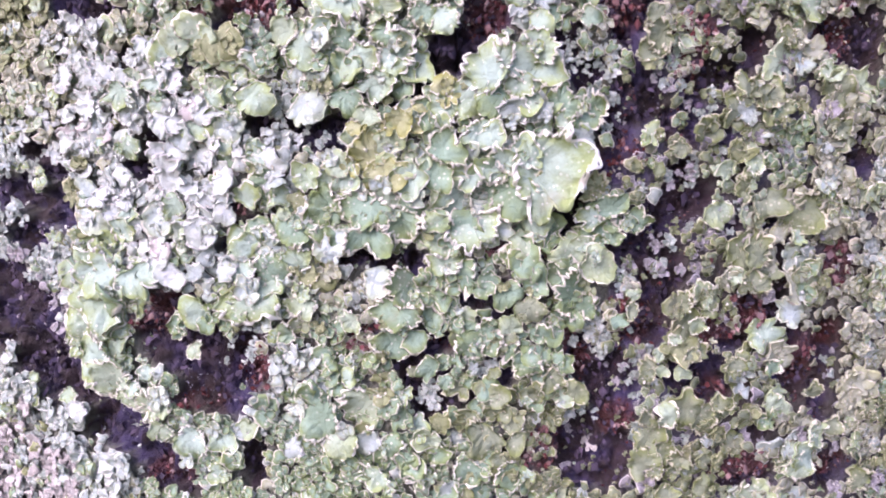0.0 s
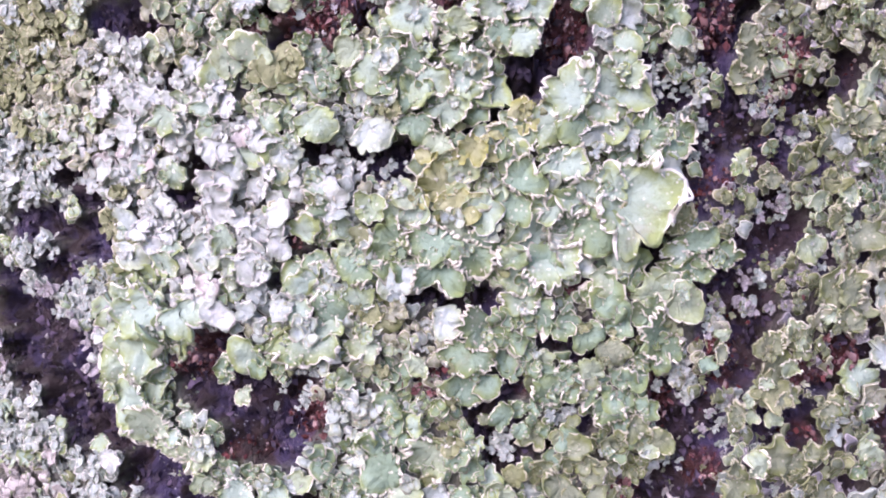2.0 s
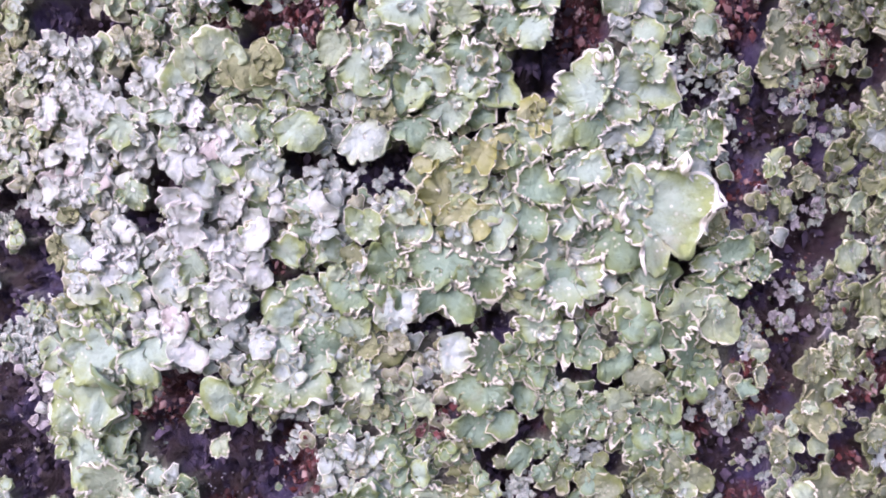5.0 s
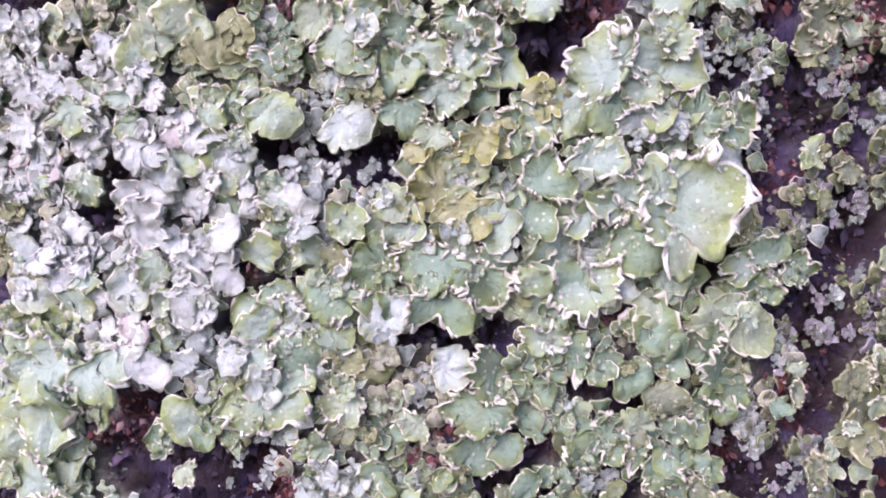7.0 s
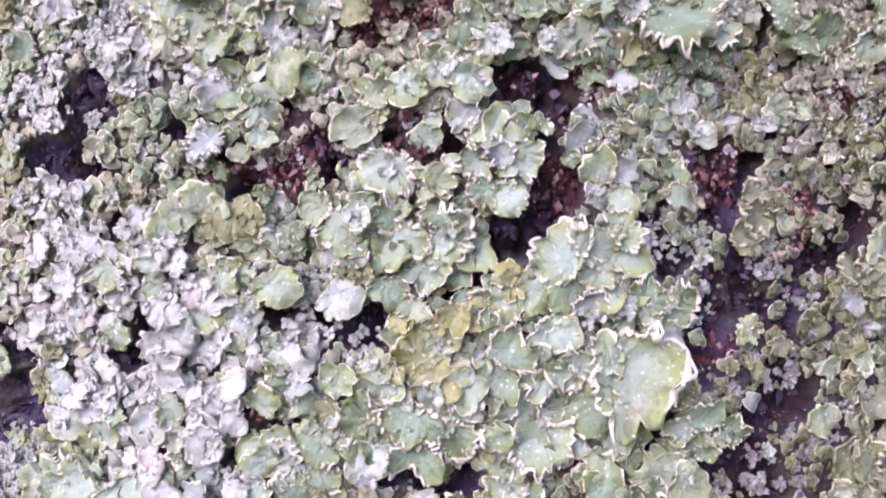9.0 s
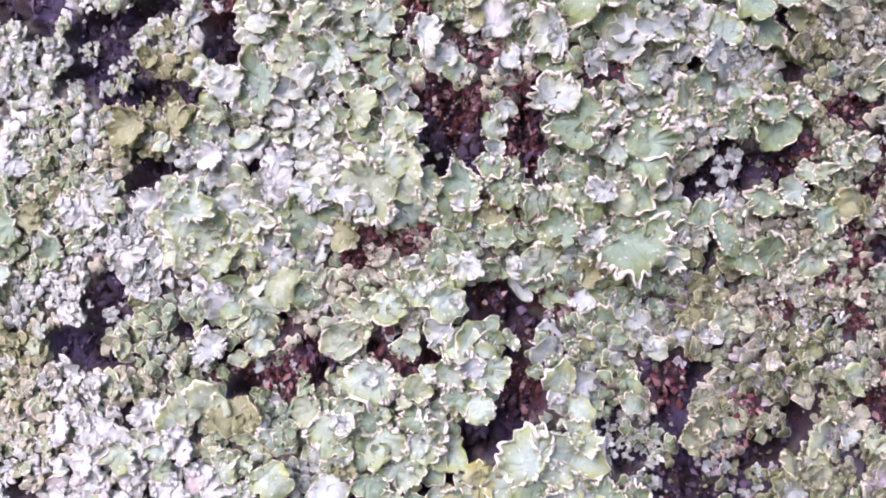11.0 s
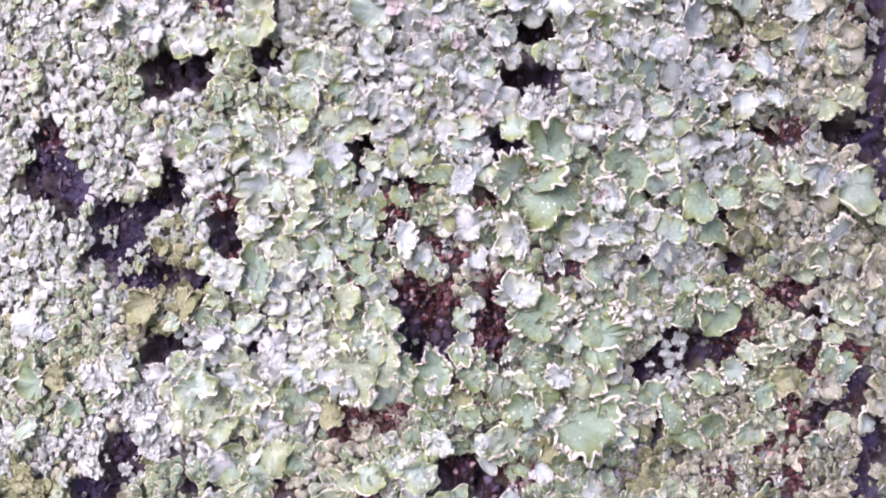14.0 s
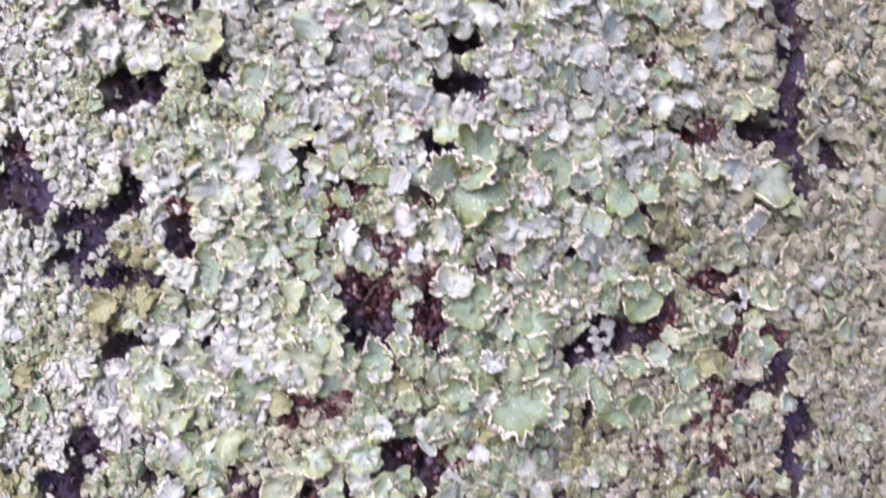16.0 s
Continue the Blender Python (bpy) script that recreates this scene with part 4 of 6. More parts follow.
def lobe_mesh(seed, around, steps, fan, bumps, deep, small, shallow, ruffle, lip, band, crisp, beats, thin=False, swell=0.12, bead=0.0):
    """A leafy lobe: rounded sub-lobes with notches between them, an undulating skin and a thin pale margin.
    fan: 1 for a lobe that grows one way, 0 for a round one. Returns verts, faces, rim."""
    r = random.Random(seed)
    wide, bend, slack = r.uniform(0.95, 1.3), r.uniform(-0.25, 0.25), r.uniform(0.85, 1.1)
    phase, phase_small = r.uniform(0, 3.14), r.uniform(0, 3.14)
    lifts = [r.uniform(-0.08, 0.10) for _ in range(bumps + 1)]
    ring = [2 * math.pi * i / around for i in range(around)]
    about = [Vector((math.cos(a), math.sin(a), 0)) for a in ring]

    def odd(d, pitch, key):
        return noise.noise(d * pitch + Vector((seed * 1.37, key, seed * 0.71)))

    soft, reach, notch, step, beat, strength, lips, bands = [], [], [], [], [], [], [], []
    for a, d in zip(ring, about):
        bent = a + 1.0 * odd(d, 0.9, 2.0)
        body = 0.5 * (1 - 0.36 * fan + 0.36 * fan * math.cos(a)) * (1 + 0.22 * odd(d, 1.1, 5.0)) * slack
        big = scallops(bent, bumps, phase)
        cut = deep * max(0.15, 0.75 + 1.1 * odd(d, 1.3, 8.0))
        fine = scallops(a + 0.5 * odd(d, 1.6, 3.0), small, phase_small)
        soft.append(body * (1 - 0.45 * cut))
        reach.append(body * (1 - cut * (1 - big)) * (1 - shallow * max(0.1, 0.6 + 1.4 * odd(d, 2.0, 6.0)) * (1 - fine)))
        notch.append(1 - big)
        share = (0.5 * bumps * bent + phase) / math.pi
        step.append(lifts[math.floor(share) % bumps] if bumps else 0.0)
        beat.append(a * beats + 7 * odd(d, 1.7, 9.0))
        strength.append(min(1.5, max(0.0, 0.65 + 1.7 * odd(d, 1.5, 4.0))))
        lips.append(lip * (0.5 + 1.4 * odd(d, 2.6, 7.0)))
        bands.append(band * max(0.3, 0.9 + 2.2 * odd(d, 4.0, 1.0)))
    # rows: share of the way out, step in from the edge, how far the margin turns up, paleness
    rows = [(q, None, 0.0, 0.75 * q) for q in steps] + [(1.0, 1.0, 0.10, 0.86), (1.0, 0.5, 0.75, 1.0), (1.0, 0.0, 1.0, 1.0), (1.0, 0.25, 0.5, 0.4)]
    if thin:
        del rows[-3]
    verts, rim, faces = [(0.0, 0.0, 0.06 * noise.noise(Vector((seed, 0, 5.0))))], [0.0], []
    for n, (q, inset, turn_up, pale) in enumerate(rows):
        for i in range(around):
            wave = crisp * strength[i]
            if inset is None:
                far = q * min(reach[i] * 0.96, soft[i] + (reach[i] - soft[i]) * q * q)
            else:
                far = reach[i] * (1 + wave * turn_up * math.sin(beat[i])) - min(bands[i] * inset, 0.3 * reach[i])
            x, y = far * about[i].x, far * about[i].y * wide
            y += bend * x * abs(x) * 2
            for pitch, much in ((3.2, 0.10), (8.5, 0.035)):
                x, y = x + much * noise.noise(Vector((x * pitch + seed, y * pitch, 3.3))), y + much * noise.noise(Vector((x * pitch, y * pitch + seed, 8.3)))
            out = far / 0.5
            h = swell * out * (1.2 - out) + 0.20 * noise.noise(Vector((x * 2.2 + seed, y * 2.2, 0.3))) * (0.4 + out)
            h += 0.045 * noise.noise(Vector((x * 7 + seed, y * 7, 5.0))) + step[i] * out * out - 0.05 * notch[i] * notch[i] * out * out
            h += turn_up * (lips[i] + ruffle * strength[i] * math.cos(beat[i] + 0.9))
            last = n == len(rows) - 1
            verts.append((x, y, h - (0.07 if last else 0.0)))
            rim.append(pale if pale < 0.9 else 0.84 + 0.16 * min(1.0, 1.3 * strength[i]))
    for i in range(around):
        j = (i + 1) % around
        faces.append((0, 1 + i, 1 + j))
        for k in range(len(rows) - 1):
            a, b = 1 + k * around, 1 + (k + 1) * around
            faces.append((a + i, b + i, b + j, a + j))
    if bead:
        # crisped margin: a thin powdery ribbon that winds along the edge where it is worn
        top = verts[1 + (len(rows) - 2) * around:1 + (len(rows) - 1) * around]
        line = []
        for i, (x, y, z) in enumerate(top):
            swing = bead * 1.5 * math.sin(1.15 * beat[i] + 1.0) * min(1.0, strength[i])
            line.append((x + swing * about[i].x, y + swing * about[i].y, z + 0.3 * bead + 0.9 * bead * math.cos(1.15 * beat[i])))
        on = [strength[i] * (0.8 + 0.8 * odd(about[i], 3.5, 12.0)) > 0.30 for i in range(around)]
        start = len(verts)
        for i, (x, y, z) in enumerate(line):
            dx, dy = line[(i + 1) % around][0] - line[i - 1][0], line[(i + 1) % around][1] - line[i - 1][1]
            size = math.hypot(dx, dy) or 1.0
            w = bead * max(0.35, 0.70 + 0.8 * odd(about[i], 9.0, 15.0)) * min(1.0, 0.5 + strength[i])
            nx, ny = dy / size * w, -dx / size * w
            verts += [(x - nx, y - ny, z - 0.7 * w), (x, y, z + 0.35 * w), (x + nx, y + ny, z - 0.7 * w)]
            rim += [1.0, 1.0, 1.0]
        for i in range(around):
            j = (i + 1) % around
            if on[i] and on[j]:
                for k in (0, 1):
                    faces.append((start + 3 * i + k, start + 3 * i + k + 1, start + 3 * j + k + 1, start + 3 * j + k))
    shift = 0.16 * fan
    return [(x - shift, y, z) for x, y, z in verts], faces, rim


def frill_mesh(seed, count, flat, around=11, fine=1.0):
    """A tuft of small rounded lobes that overlap like shingles."""
    r = random.Random(seed)
    verts, faces, rim, roots = [], [], [], []
    for k in range(count):
        v, f, m = lobe_mesh(seed * 31 + k, around, (), 0.7, r.choice((3, 3, 4)), 0.58, 5, 0.05, 0.08, 0.10, 0.10, 0.08, 3, True, -0.14)
        turn, size, away = 6.28 * k / count + r.uniform(-0.7, 0.7), r.uniform(0.36, 0.70) * fine, r.uniform(0.08, 0.38)
        c, s, lift, up = math.cos(turn), math.sin(turn), r.uniform(0.0, 0.12), r.uniform(-0.1, 0.3) + (0.0 if flat else r.uniform(0.0, 0.6))
        start = len(verts)
        for x, y, z in v:
            x, y, z = x * size + away, y * size, z * size + lift + up * x * size
            verts.append((c * x - s * y, s * x + c * y, z))
        faces += [tuple(q + start for q in face) for face in f]
        rim += m
        roots.append(start)
    # common foot
    verts.append((0.0, 0.0, -0.12))
    rim.append(0.0)
    faces += [(len(verts) - 1, a, b) for a, b in zip(roots, roots[1:] + roots[:1])]
    return verts, faces, rim


SHAPES = {}


def add_shape(kind, variants, make):
    for n in range(variants):
        verts, faces, rim = make(n)
        me = bpy.data.meshes.new(kind)
        me.from_pydata(verts, [], faces)
        me.shade_smooth()
        me.attributes.new("rim", "FLOAT", "POINT").data.foreach_set("value", rim)
        SHAPES[kind, n] = me


def build_shapes():
    add_shape("ruffled", 18, lambda n: lobe_mesh(100 + n, 126, (0.45, 0.82), 0.9, 4 + n % 3, 0.34, 13 + n % 4, 0.09, 0.050, 0.050, 0.045, 0.090, 16 + n % 5, bead=0.024))
    add_shape("smooth", 16, lambda n: lobe_mesh(200 + n, 68, (0.45, 0.82), 0.9, 4 + n % 3, 0.32, 9 + n % 3, 0.06, 0.015, 0.020, 0.026, 0.015, 9))
    add_shape("broad", 20, lambda n: lobe_mesh(300 + n, 96, (0.45, 0.82), 0.9, 4 + n % 3, 0.32, 12 + n % 4, 0.15, 0.050, 0.045, 0.045, 0.080, 15 + n % 5, bead=(0.015, 0.020)[n % 2]))
    add_shape("leafy", 24, lambda n: lobe_mesh(400 + n, 30, (0.6,), 0.9, 3 + n % 3, 0.42, 6, 0.05, 0.060, 0.05, 0.060, 0.09, 8, True))
    add_shape("frilly", 26, lambda n: frill_mesh(500 + n, 5 + n % 2, n % 2, 9, 0.9))
    add_shape("shingled", 26, lambda n: frill_mesh(900 + n, 5, True))
    add_shape("rosette", 16, lambda n: lobe_mesh(600 + n, 42, (0.6,), 0.1, 6 + n % 3, 0.50, 14, 0.08, 0.02, 0.02, 0.05, 0.0, 9, True))
    add_shape("granular", 18, lambda n: rough(frill_mesh(700 + n, 7, True, 7, 0.8), n))


def rough(shape, n):
    """Lumpy, powdery top."""
    verts, faces, rim = shape
    lumps = [(x * 0.9, y * 0.9, 0.8 * z + 0.10 * noise.noise(Vector((x * 8, y * 8, n * 3.0))) + 0.08 * noise.noise(Vector((x * 19, y * 19, n * 5.0)))) for x, y, z in verts]
    return lumps, faces, rim


COPIES, MARGINS, GRAINS = {}, {}, []
PART = {"ruffled": "lobe", "smooth": "lobe", "broad": "lobe", "leafy": "lobe", "frilly": "tuft", "shingled": "tuft", "rosette": "rosette", "granular": "head"}
POWDER = {"ruffled": (0.6, 12, 0.8), "broad": (0.4, 6, 0.7), "leafy": (0.3, 5, 0.5), "frilly": (0.3, 4, 0.5), "shingled": (0.5, 6, 0.5), "rosette": (0.5, 6, 0.4), "smooth": (0.2, 6, 0.3)}   # share, most grains, from where on


def lobe(parent, kind, tint, m):
    if tint in "wk" and m.translation.z > 0.075 and m.translation.x < 0.045 and rng.random() < 0.65:
        tint = rng.choice("lllmmk")
    elif tint in "my" and kind != "ruffled" and m.translation.z > 0.05 and rng.random() < 0.4:
        tint = rng.choice("kll" if tint == "m" else "m")
    n = rng.randrange(sum(1 for k in SHAPES if k[0] == kind))
    key = (kind, n, tint)
    if key not in COPIES:
        COPIES[key] = SHAPES[kind, n].copy()
        COPIES[key].materials.append(TINTS[tint])
    ob = new(PART[kind], COPIES[key])
    if parent.get("label", "").split(" ")[0] != WORDS[tint].split(" ")[0]:
        ob["label"] = WORDS[tint] + " " + PART[kind]
    if kind in POWDER and rng.random() < POWDER[kind][0]:
        margin = MARGINS.setdefault((kind, n), [i for i, a in enumerate(SHAPES[kind, n].attributes["rim"].data) if a.value > POWDER[kind][2]])
        flecked = m.translation.z > 0.04 and m.translation.x > -0.01
        for _ in range(rng.randint(2, POWDER[kind][1]) * (3 if flecked else 1)):
            GRAINS.append((m @ SHAPES[kind, n].vertices[rng.choice(margin)].co, rng.uniform(0.22, 0.85 if flecked else 0.52) * MM))
    ob.parent = parent
    ob.matrix_basis = parent.matrix_basis.inverted() @ m
    return ob


def thallus(x, z, label, category="lichen", group=""):
    root = new("lichen")
    root.empty_display_size = 0.004
    root.matrix_basis = Matrix.Translation(on_trunk(x, z, depth(x, z))[0])
    return tagged(root, label, category, group)


STYLE = {"r": "ruffled", "s": "smooth", "b": "broad"}
BIG = []


def settle(x, z, tint, style):
    """Tint and style of a broad lobe after those that grow round it."""
    if tint == "b" and (x < 34 or z < 45):
        tint = "y" if x < 34 else "n"
    elif tint == "b" and x < 84:
        tint = rng.choice("yl")
    if tint == "w" and style == "s":
        tint = "l"
    if tint == "o" and 34 < z < 60:
        tint = "y"
    if style == "b" and tint in "mgy" and -25 < x < 36 and -45 < z < 60 and rng.random() < 0.6:
        style = "r"
    return tint, style


def spread(x, z, size, tint, style):
    """How much wider than its size a broad lobe has grown."""
    if size > 9:
        return 1.1
    if z > 50 and tint in "yg" and x < 36:
        return 1.3 if style == "r" else 1.0
    if 50 < z < 95 and -30 < x < 36:
        return 0.9
    return 0.88 if x > 34 or tint in "wk" and z > 55 else 1.0


YOUNG = {"m": "llg", "g": "mmo", "w": "wpl", "y": "mml", "l": "wkm", "k": "wlk"}   # tints of young tufts on a lobe


def leaf_lichen(look_of, lobes):
    """A thallus of broad lobes: (across, up, size, turn, tint, style)."""
    lobes = [(x, z, size, turn, *settle(x, z, tint, style)) for x, z, size, turn, tint, style in lobes]
    tints = [a[4] for a in lobes]
    colour = WORDS[max(tints, key=tints.count)]
    root = thallus(sum(a[0] for a in lobes) / len(lobes), sum(a[1] for a in lobes) / len(lobes), colour + " " + look_of, group="broad-lobed lichens on the trunk")
    for x, z, size, turn, tint, style in lobes:
        BIG.append((x, z, size))
        out = -1.3 + rng.uniform(0.0, 1.1)
        if rng.random() < 0.55 and size > 4:
            a, far = rng.uniform(0, 6.283), size * rng.uniform(0.1, 0.6)
            px, pz = x + far * math.cos(a), z + far * math.sin(a)
            lobe(root, "frilly", rng.choice(tint + YOUNG.get(tint, tint)), seat(px, pz, out + rng.uniform(0.3, 0.9), rng.uniform(0, 360), size * rng.uniform(0.45, 0.8), rng.uniform(-6, 6)))
        grown = size * rng.uniform(1.35, 1.7) * spread(x, z, size, tint, style)
        lobe(root, STYLE[style], tint, seat(x, z, out, turn + rng.uniform(-12, 12), grown, rng.uniform(-2, 12), rng.uniform(-10, 10)))


def build_cover():
    """Small lobes over all the bark that is neither bare nor under broad lobes, as patches round their centres."""
    big = {}
    for x, z, size in BIG:
        for i in range(math.floor((x - 8) / CELL), math.floor((x + 8) / CELL) + 1):
            for j in range(math.floor((z - 8) / CELL), math.floor((z + 8) / CELL) + 1):
                big.setdefault((i, j), []).append((x, z, size))
    roots, counts = {}, {}
    kinds = {"l": "leafy", "f": "frilly", "r": "rosette"}
    words = {"l": "leafy lichen with small overlapping lobes on bark", "f": "crisped lichen of fine frilly lobes on bark", "r": "lichen of small scattered rosettes on dark bark"}
    seeds = np.array([c[:2] for c in COVER])
    homes = []
    for n, c in enumerate(COVER):
        homes.append(next((k for k in range(n) if homes[k] == k and COVER[k][2:4] == c[2:4] and math.hypot(COVER[k][0] - c[0], COVER[k][1] - c[1]) < 34), n))
    step = 2.0
    for j in range(int(242 / step)):
        for i in range(int(226 / step)):
            x, z = -104 + step * (i + rng.random()), -68 + step * (j + rng.random())
            wx = x + 5 * noise.noise(Vector((x * 0.12, z * 0.12, 4.4))) + rng.gauss(0, 2.6)
            wz = z + 5 * noise.noise(Vector((x * 0.12, z * 0.12, 8.8))) + rng.gauss(0, 2.6)
            n = int(np.argmin(((seeds - (wx, wz)) ** 2).sum(1)))
            cx, cz, style, tint, gap = COVER[n]
            gap *= 0.95 if z > 45 else 1.1 if x > 36 else 0.85 if z < -18 and style == "l" else 1.0
            if rng.random() > (step / (0.70 * gap if style == "l" else 0.86 * gap)) ** 2:
                continue
            bareness = bare(x, z)
            if bareness > 0.22 and rng.random() > (0.36 if x > 25 else 0.16) - 0.12 * bareness + 0.55 * noise.noise(Vector((x * 0.16, z * 0.16, 5.5))):
                continue
            if rusty(x, z) > 0.2 and rng.random() < 0.28 or crusty(x, z) > 0.2 and rng.random() < 0.92:
                continue
            if any(math.hypot(x - bx, z - bz) < 0.28 * bs for bx, bz, bs in near(big, x, z)):
                continue
            home = homes[n]
            if home not in roots or counts[home] >= 290:
                roots[home] = thallus(*COVER[home][:2], WORDS[tint] + " " + words[style], group="small-lobed lichens on the trunk")
                counts[home] = 0
            counts[home] += 1
            n = home
            away = math.degrees(math.atan2(z - cz, x - cx)) + rng.uniform(-70, 70)
            size = gap * rng.uniform(0.85, 1.8) * ((1.2 if z > 45 else 1.0) if style == "l" else 1.2)
            if rng.random() < (0.60 if tint == "b" and x < 74 else 0.38 if tint == "b" else 0.15):
                tint = rng.choice({"m": "gly", "w": "mklp", "y": "mgo", "o": "gyb", "g": "mok", "n": "nogk", "k": "wm", "b": "nykmyl"}.get(tint, "lmkw"))
            if style == "r" and rng.random() < 0.6:
                style, size, tint = "f", size * rng.uniform(0.5, 0.85), rng.choice(tint + "ngock")
            if bareness > 0.22:
                style, size = "f", size * rng.uniform(0.3, 0.65)
                tint = rng.choice("cccpnok") if x > 25 and z < 55 else tint
            if rusty(x, z) > 0.2 and rng.random() < 0.70:
                tint, style, size = rng.choice("rrrnbocc"), "f", rng.uniform(0.9, 2.4)
            kind = "shingled" if style == "f" and (x > 28 and rng.random() < 0.6 or tint in "mgy") and bareness < 0.22 else kinds[style]
            lobe(roots[n], kind, tint, seat(x, z, (-2.7 if bareness < 0.22 else depth(x, z)) + rng.uniform(0.0, 0.6 if bareness > 0.22 else 1.4 if z > 45 else 2.0), away, size, rng.uniform(0, 16), rng.uniform(-12, 12)))


def build_flakes():
    """Tiny scales and scraps of lichen that fill the bark between the lobes."""
    seeds = np.array([c[:2] for c in COVER])
    heaps = {}
    step = 2.05
    for j in range(int(242 / step)):
        for i in range(int(226 / step)):
            x, z = -104 + step * (i + rng.random()), -68 + step * (j + rng.random())
            if bare(x, z) > 0.05 and rng.random() > (0.66 if x > 25 else 0.46) - 0.40 * bare(x, z) + 0.9 * noise.noise(Vector((x * 0.13, z * 0.13, 2.2))):
                continue
            n = int(np.argmin(((seeds - (x, z)) ** 2).sum(1)))
            tint = COVER[n][3] if rng.random() < 0.75 else rng.choice("mgbwkog" if x < 35 else "nbnbkog" if z > 60 or x > 62 else "ccpnokr")
            if rusty(x, z) > 0.2 and rng.random() < 0.8:
                tint = rng.choice("rrrb")
            open_bark = bare(x, z) > 0.15
            size = rng.uniform(0.5, 1.6) if open_bark else rng.uniform(1.6, 4.0)
            if tint == "r":
                size = rng.uniform(0.4, 1.25)
            lift = depth(x, z) + rng.uniform(0.1, 0.6) if open_bark else max(depth(x, z), -2.8) + rng.uniform(0.2, 1.0)
            m = seat(x, z, lift, rng.uniform(0, 360), size, rng.uniform(-8, 16), rng.uniform(-14, 14))
            verts, faces, rim = heaps.setdefault(tint, ([], [], []))
            start, sides = len(verts), 12
            verts.append(m @ Vector((0, 0, -0.04)))
            rim.append(0.2)
            for pull, low, pale in ((0.95, 0.10, 1.0), (0.9, 0.0, 0.5)):
                for k in range(sides):
                    a = 6.283 * k / sides
                    jag = (0.14 + 0.34 * scallops(a + 0.3 * math.sin(a + size * 13), 3 + int(size * 7) % 2, size * 9) + 0.06 * math.sin(a * 2 + size * 31)) * pull
                    verts.append(m @ Vector((jag * math.cos(a), jag * math.sin(a), low + 0.10 * math.sin(a * 2 + size * 17))))
                    rim.append(pale)
            for k in range(sides):
                q = (k + 1) % sides
                faces.append((start, start + 1 + k, start + 1 + q))
                faces.append((start + 1 + k, start + 1 + sides + k, start + 1 + sides + q, start + 1 + q))
    for tint, (verts, faces, rim) in heaps.items():
        ob = mesh_object("lichen_scales", verts, faces, lichen("scales_" + SKINS[tint][0], *SKINS[tint][1:], islands=True))
        ob.data.attributes.new("rim", "FLOAT", "POINT").data.foreach_set("value", rim)
        tagged(ob, WORDS[tint] + " scraps and tiny scales of lichen strewn over the bark", "lichen scales", kind="stuff")


def grains(name, spots, mat, label, category, kind="stuff"):
    """Many tiny lumps in one mesh: (place, size)."""
    base = bmesh.new()
    bmesh.ops.create_cone(base, segments=4, radius1=0.5, radius2=0.0, depth=0.5, cap_ends=False)
    bmesh.ops.mirror(base, geom=base.verts[:] + base.edges[:] + base.faces[:], merge_dist=0.01, axis="Z", matrix=Matrix.Translation((0, 0, 0.25)))
    unit = [v.co.copy() for v in base.verts]
    tris = [tuple(v.index for v in f.verts) for f in base.faces]
    base.free()
    verts, faces = [], []
    for place, size in spots:
        start = len(verts)
        spin = Euler((rng.random() * 6, rng.random() * 6, rng.random() * 6)).to_matrix()
        stretch = Vector((rng.uniform(0.6, 1.6), rng.uniform(0.6, 1.2), rng.uniform(0.35, 0.9)))
        for v in unit:
            w = spin @ Vector((v.x * stretch.x, v.y * stretch.y, v.z * stretch.z)) * rng.uniform(0.6, 1.35)
            verts.append(place + w * size)
        faces += [tuple(i + start for i in f) for f in tris]
    ob = mesh_object(name, verts, faces, mat)
    return tagged(ob, label, category, kind=kind)


def build_crusts():
    """Pale granular crusts: crowded small lumpy heads."""
    for x, z, rx, rz in CRUST:
        root = thallus(x, z, "pale blue-grey powdery crust lichen on dark bark", group="powdery crust lichens on the trunk")
        for _ in range(max(6, int(rx * rz * (0.85 if x > 33 and z < 45 else 1.1)))):
            a, q = rng.random() * 6.283, rng.random() ** 0.6 * 1.15
            px, pz = x + rx * q * math.cos(a), z + rz * q * math.sin(a)
            lobe(root, "granular", rng.choice("kkkww" if px < 34 or pz > 60 else "ckckn"), seat(px, pz, max(depth(px, pz), -3.0) + rng.uniform(0.0, 0.7), rng.uniform(0, 360), rng.uniform(2.0, 4.2) * (1.2 - 0.4 * q), rng.uniform(-8, 8)))


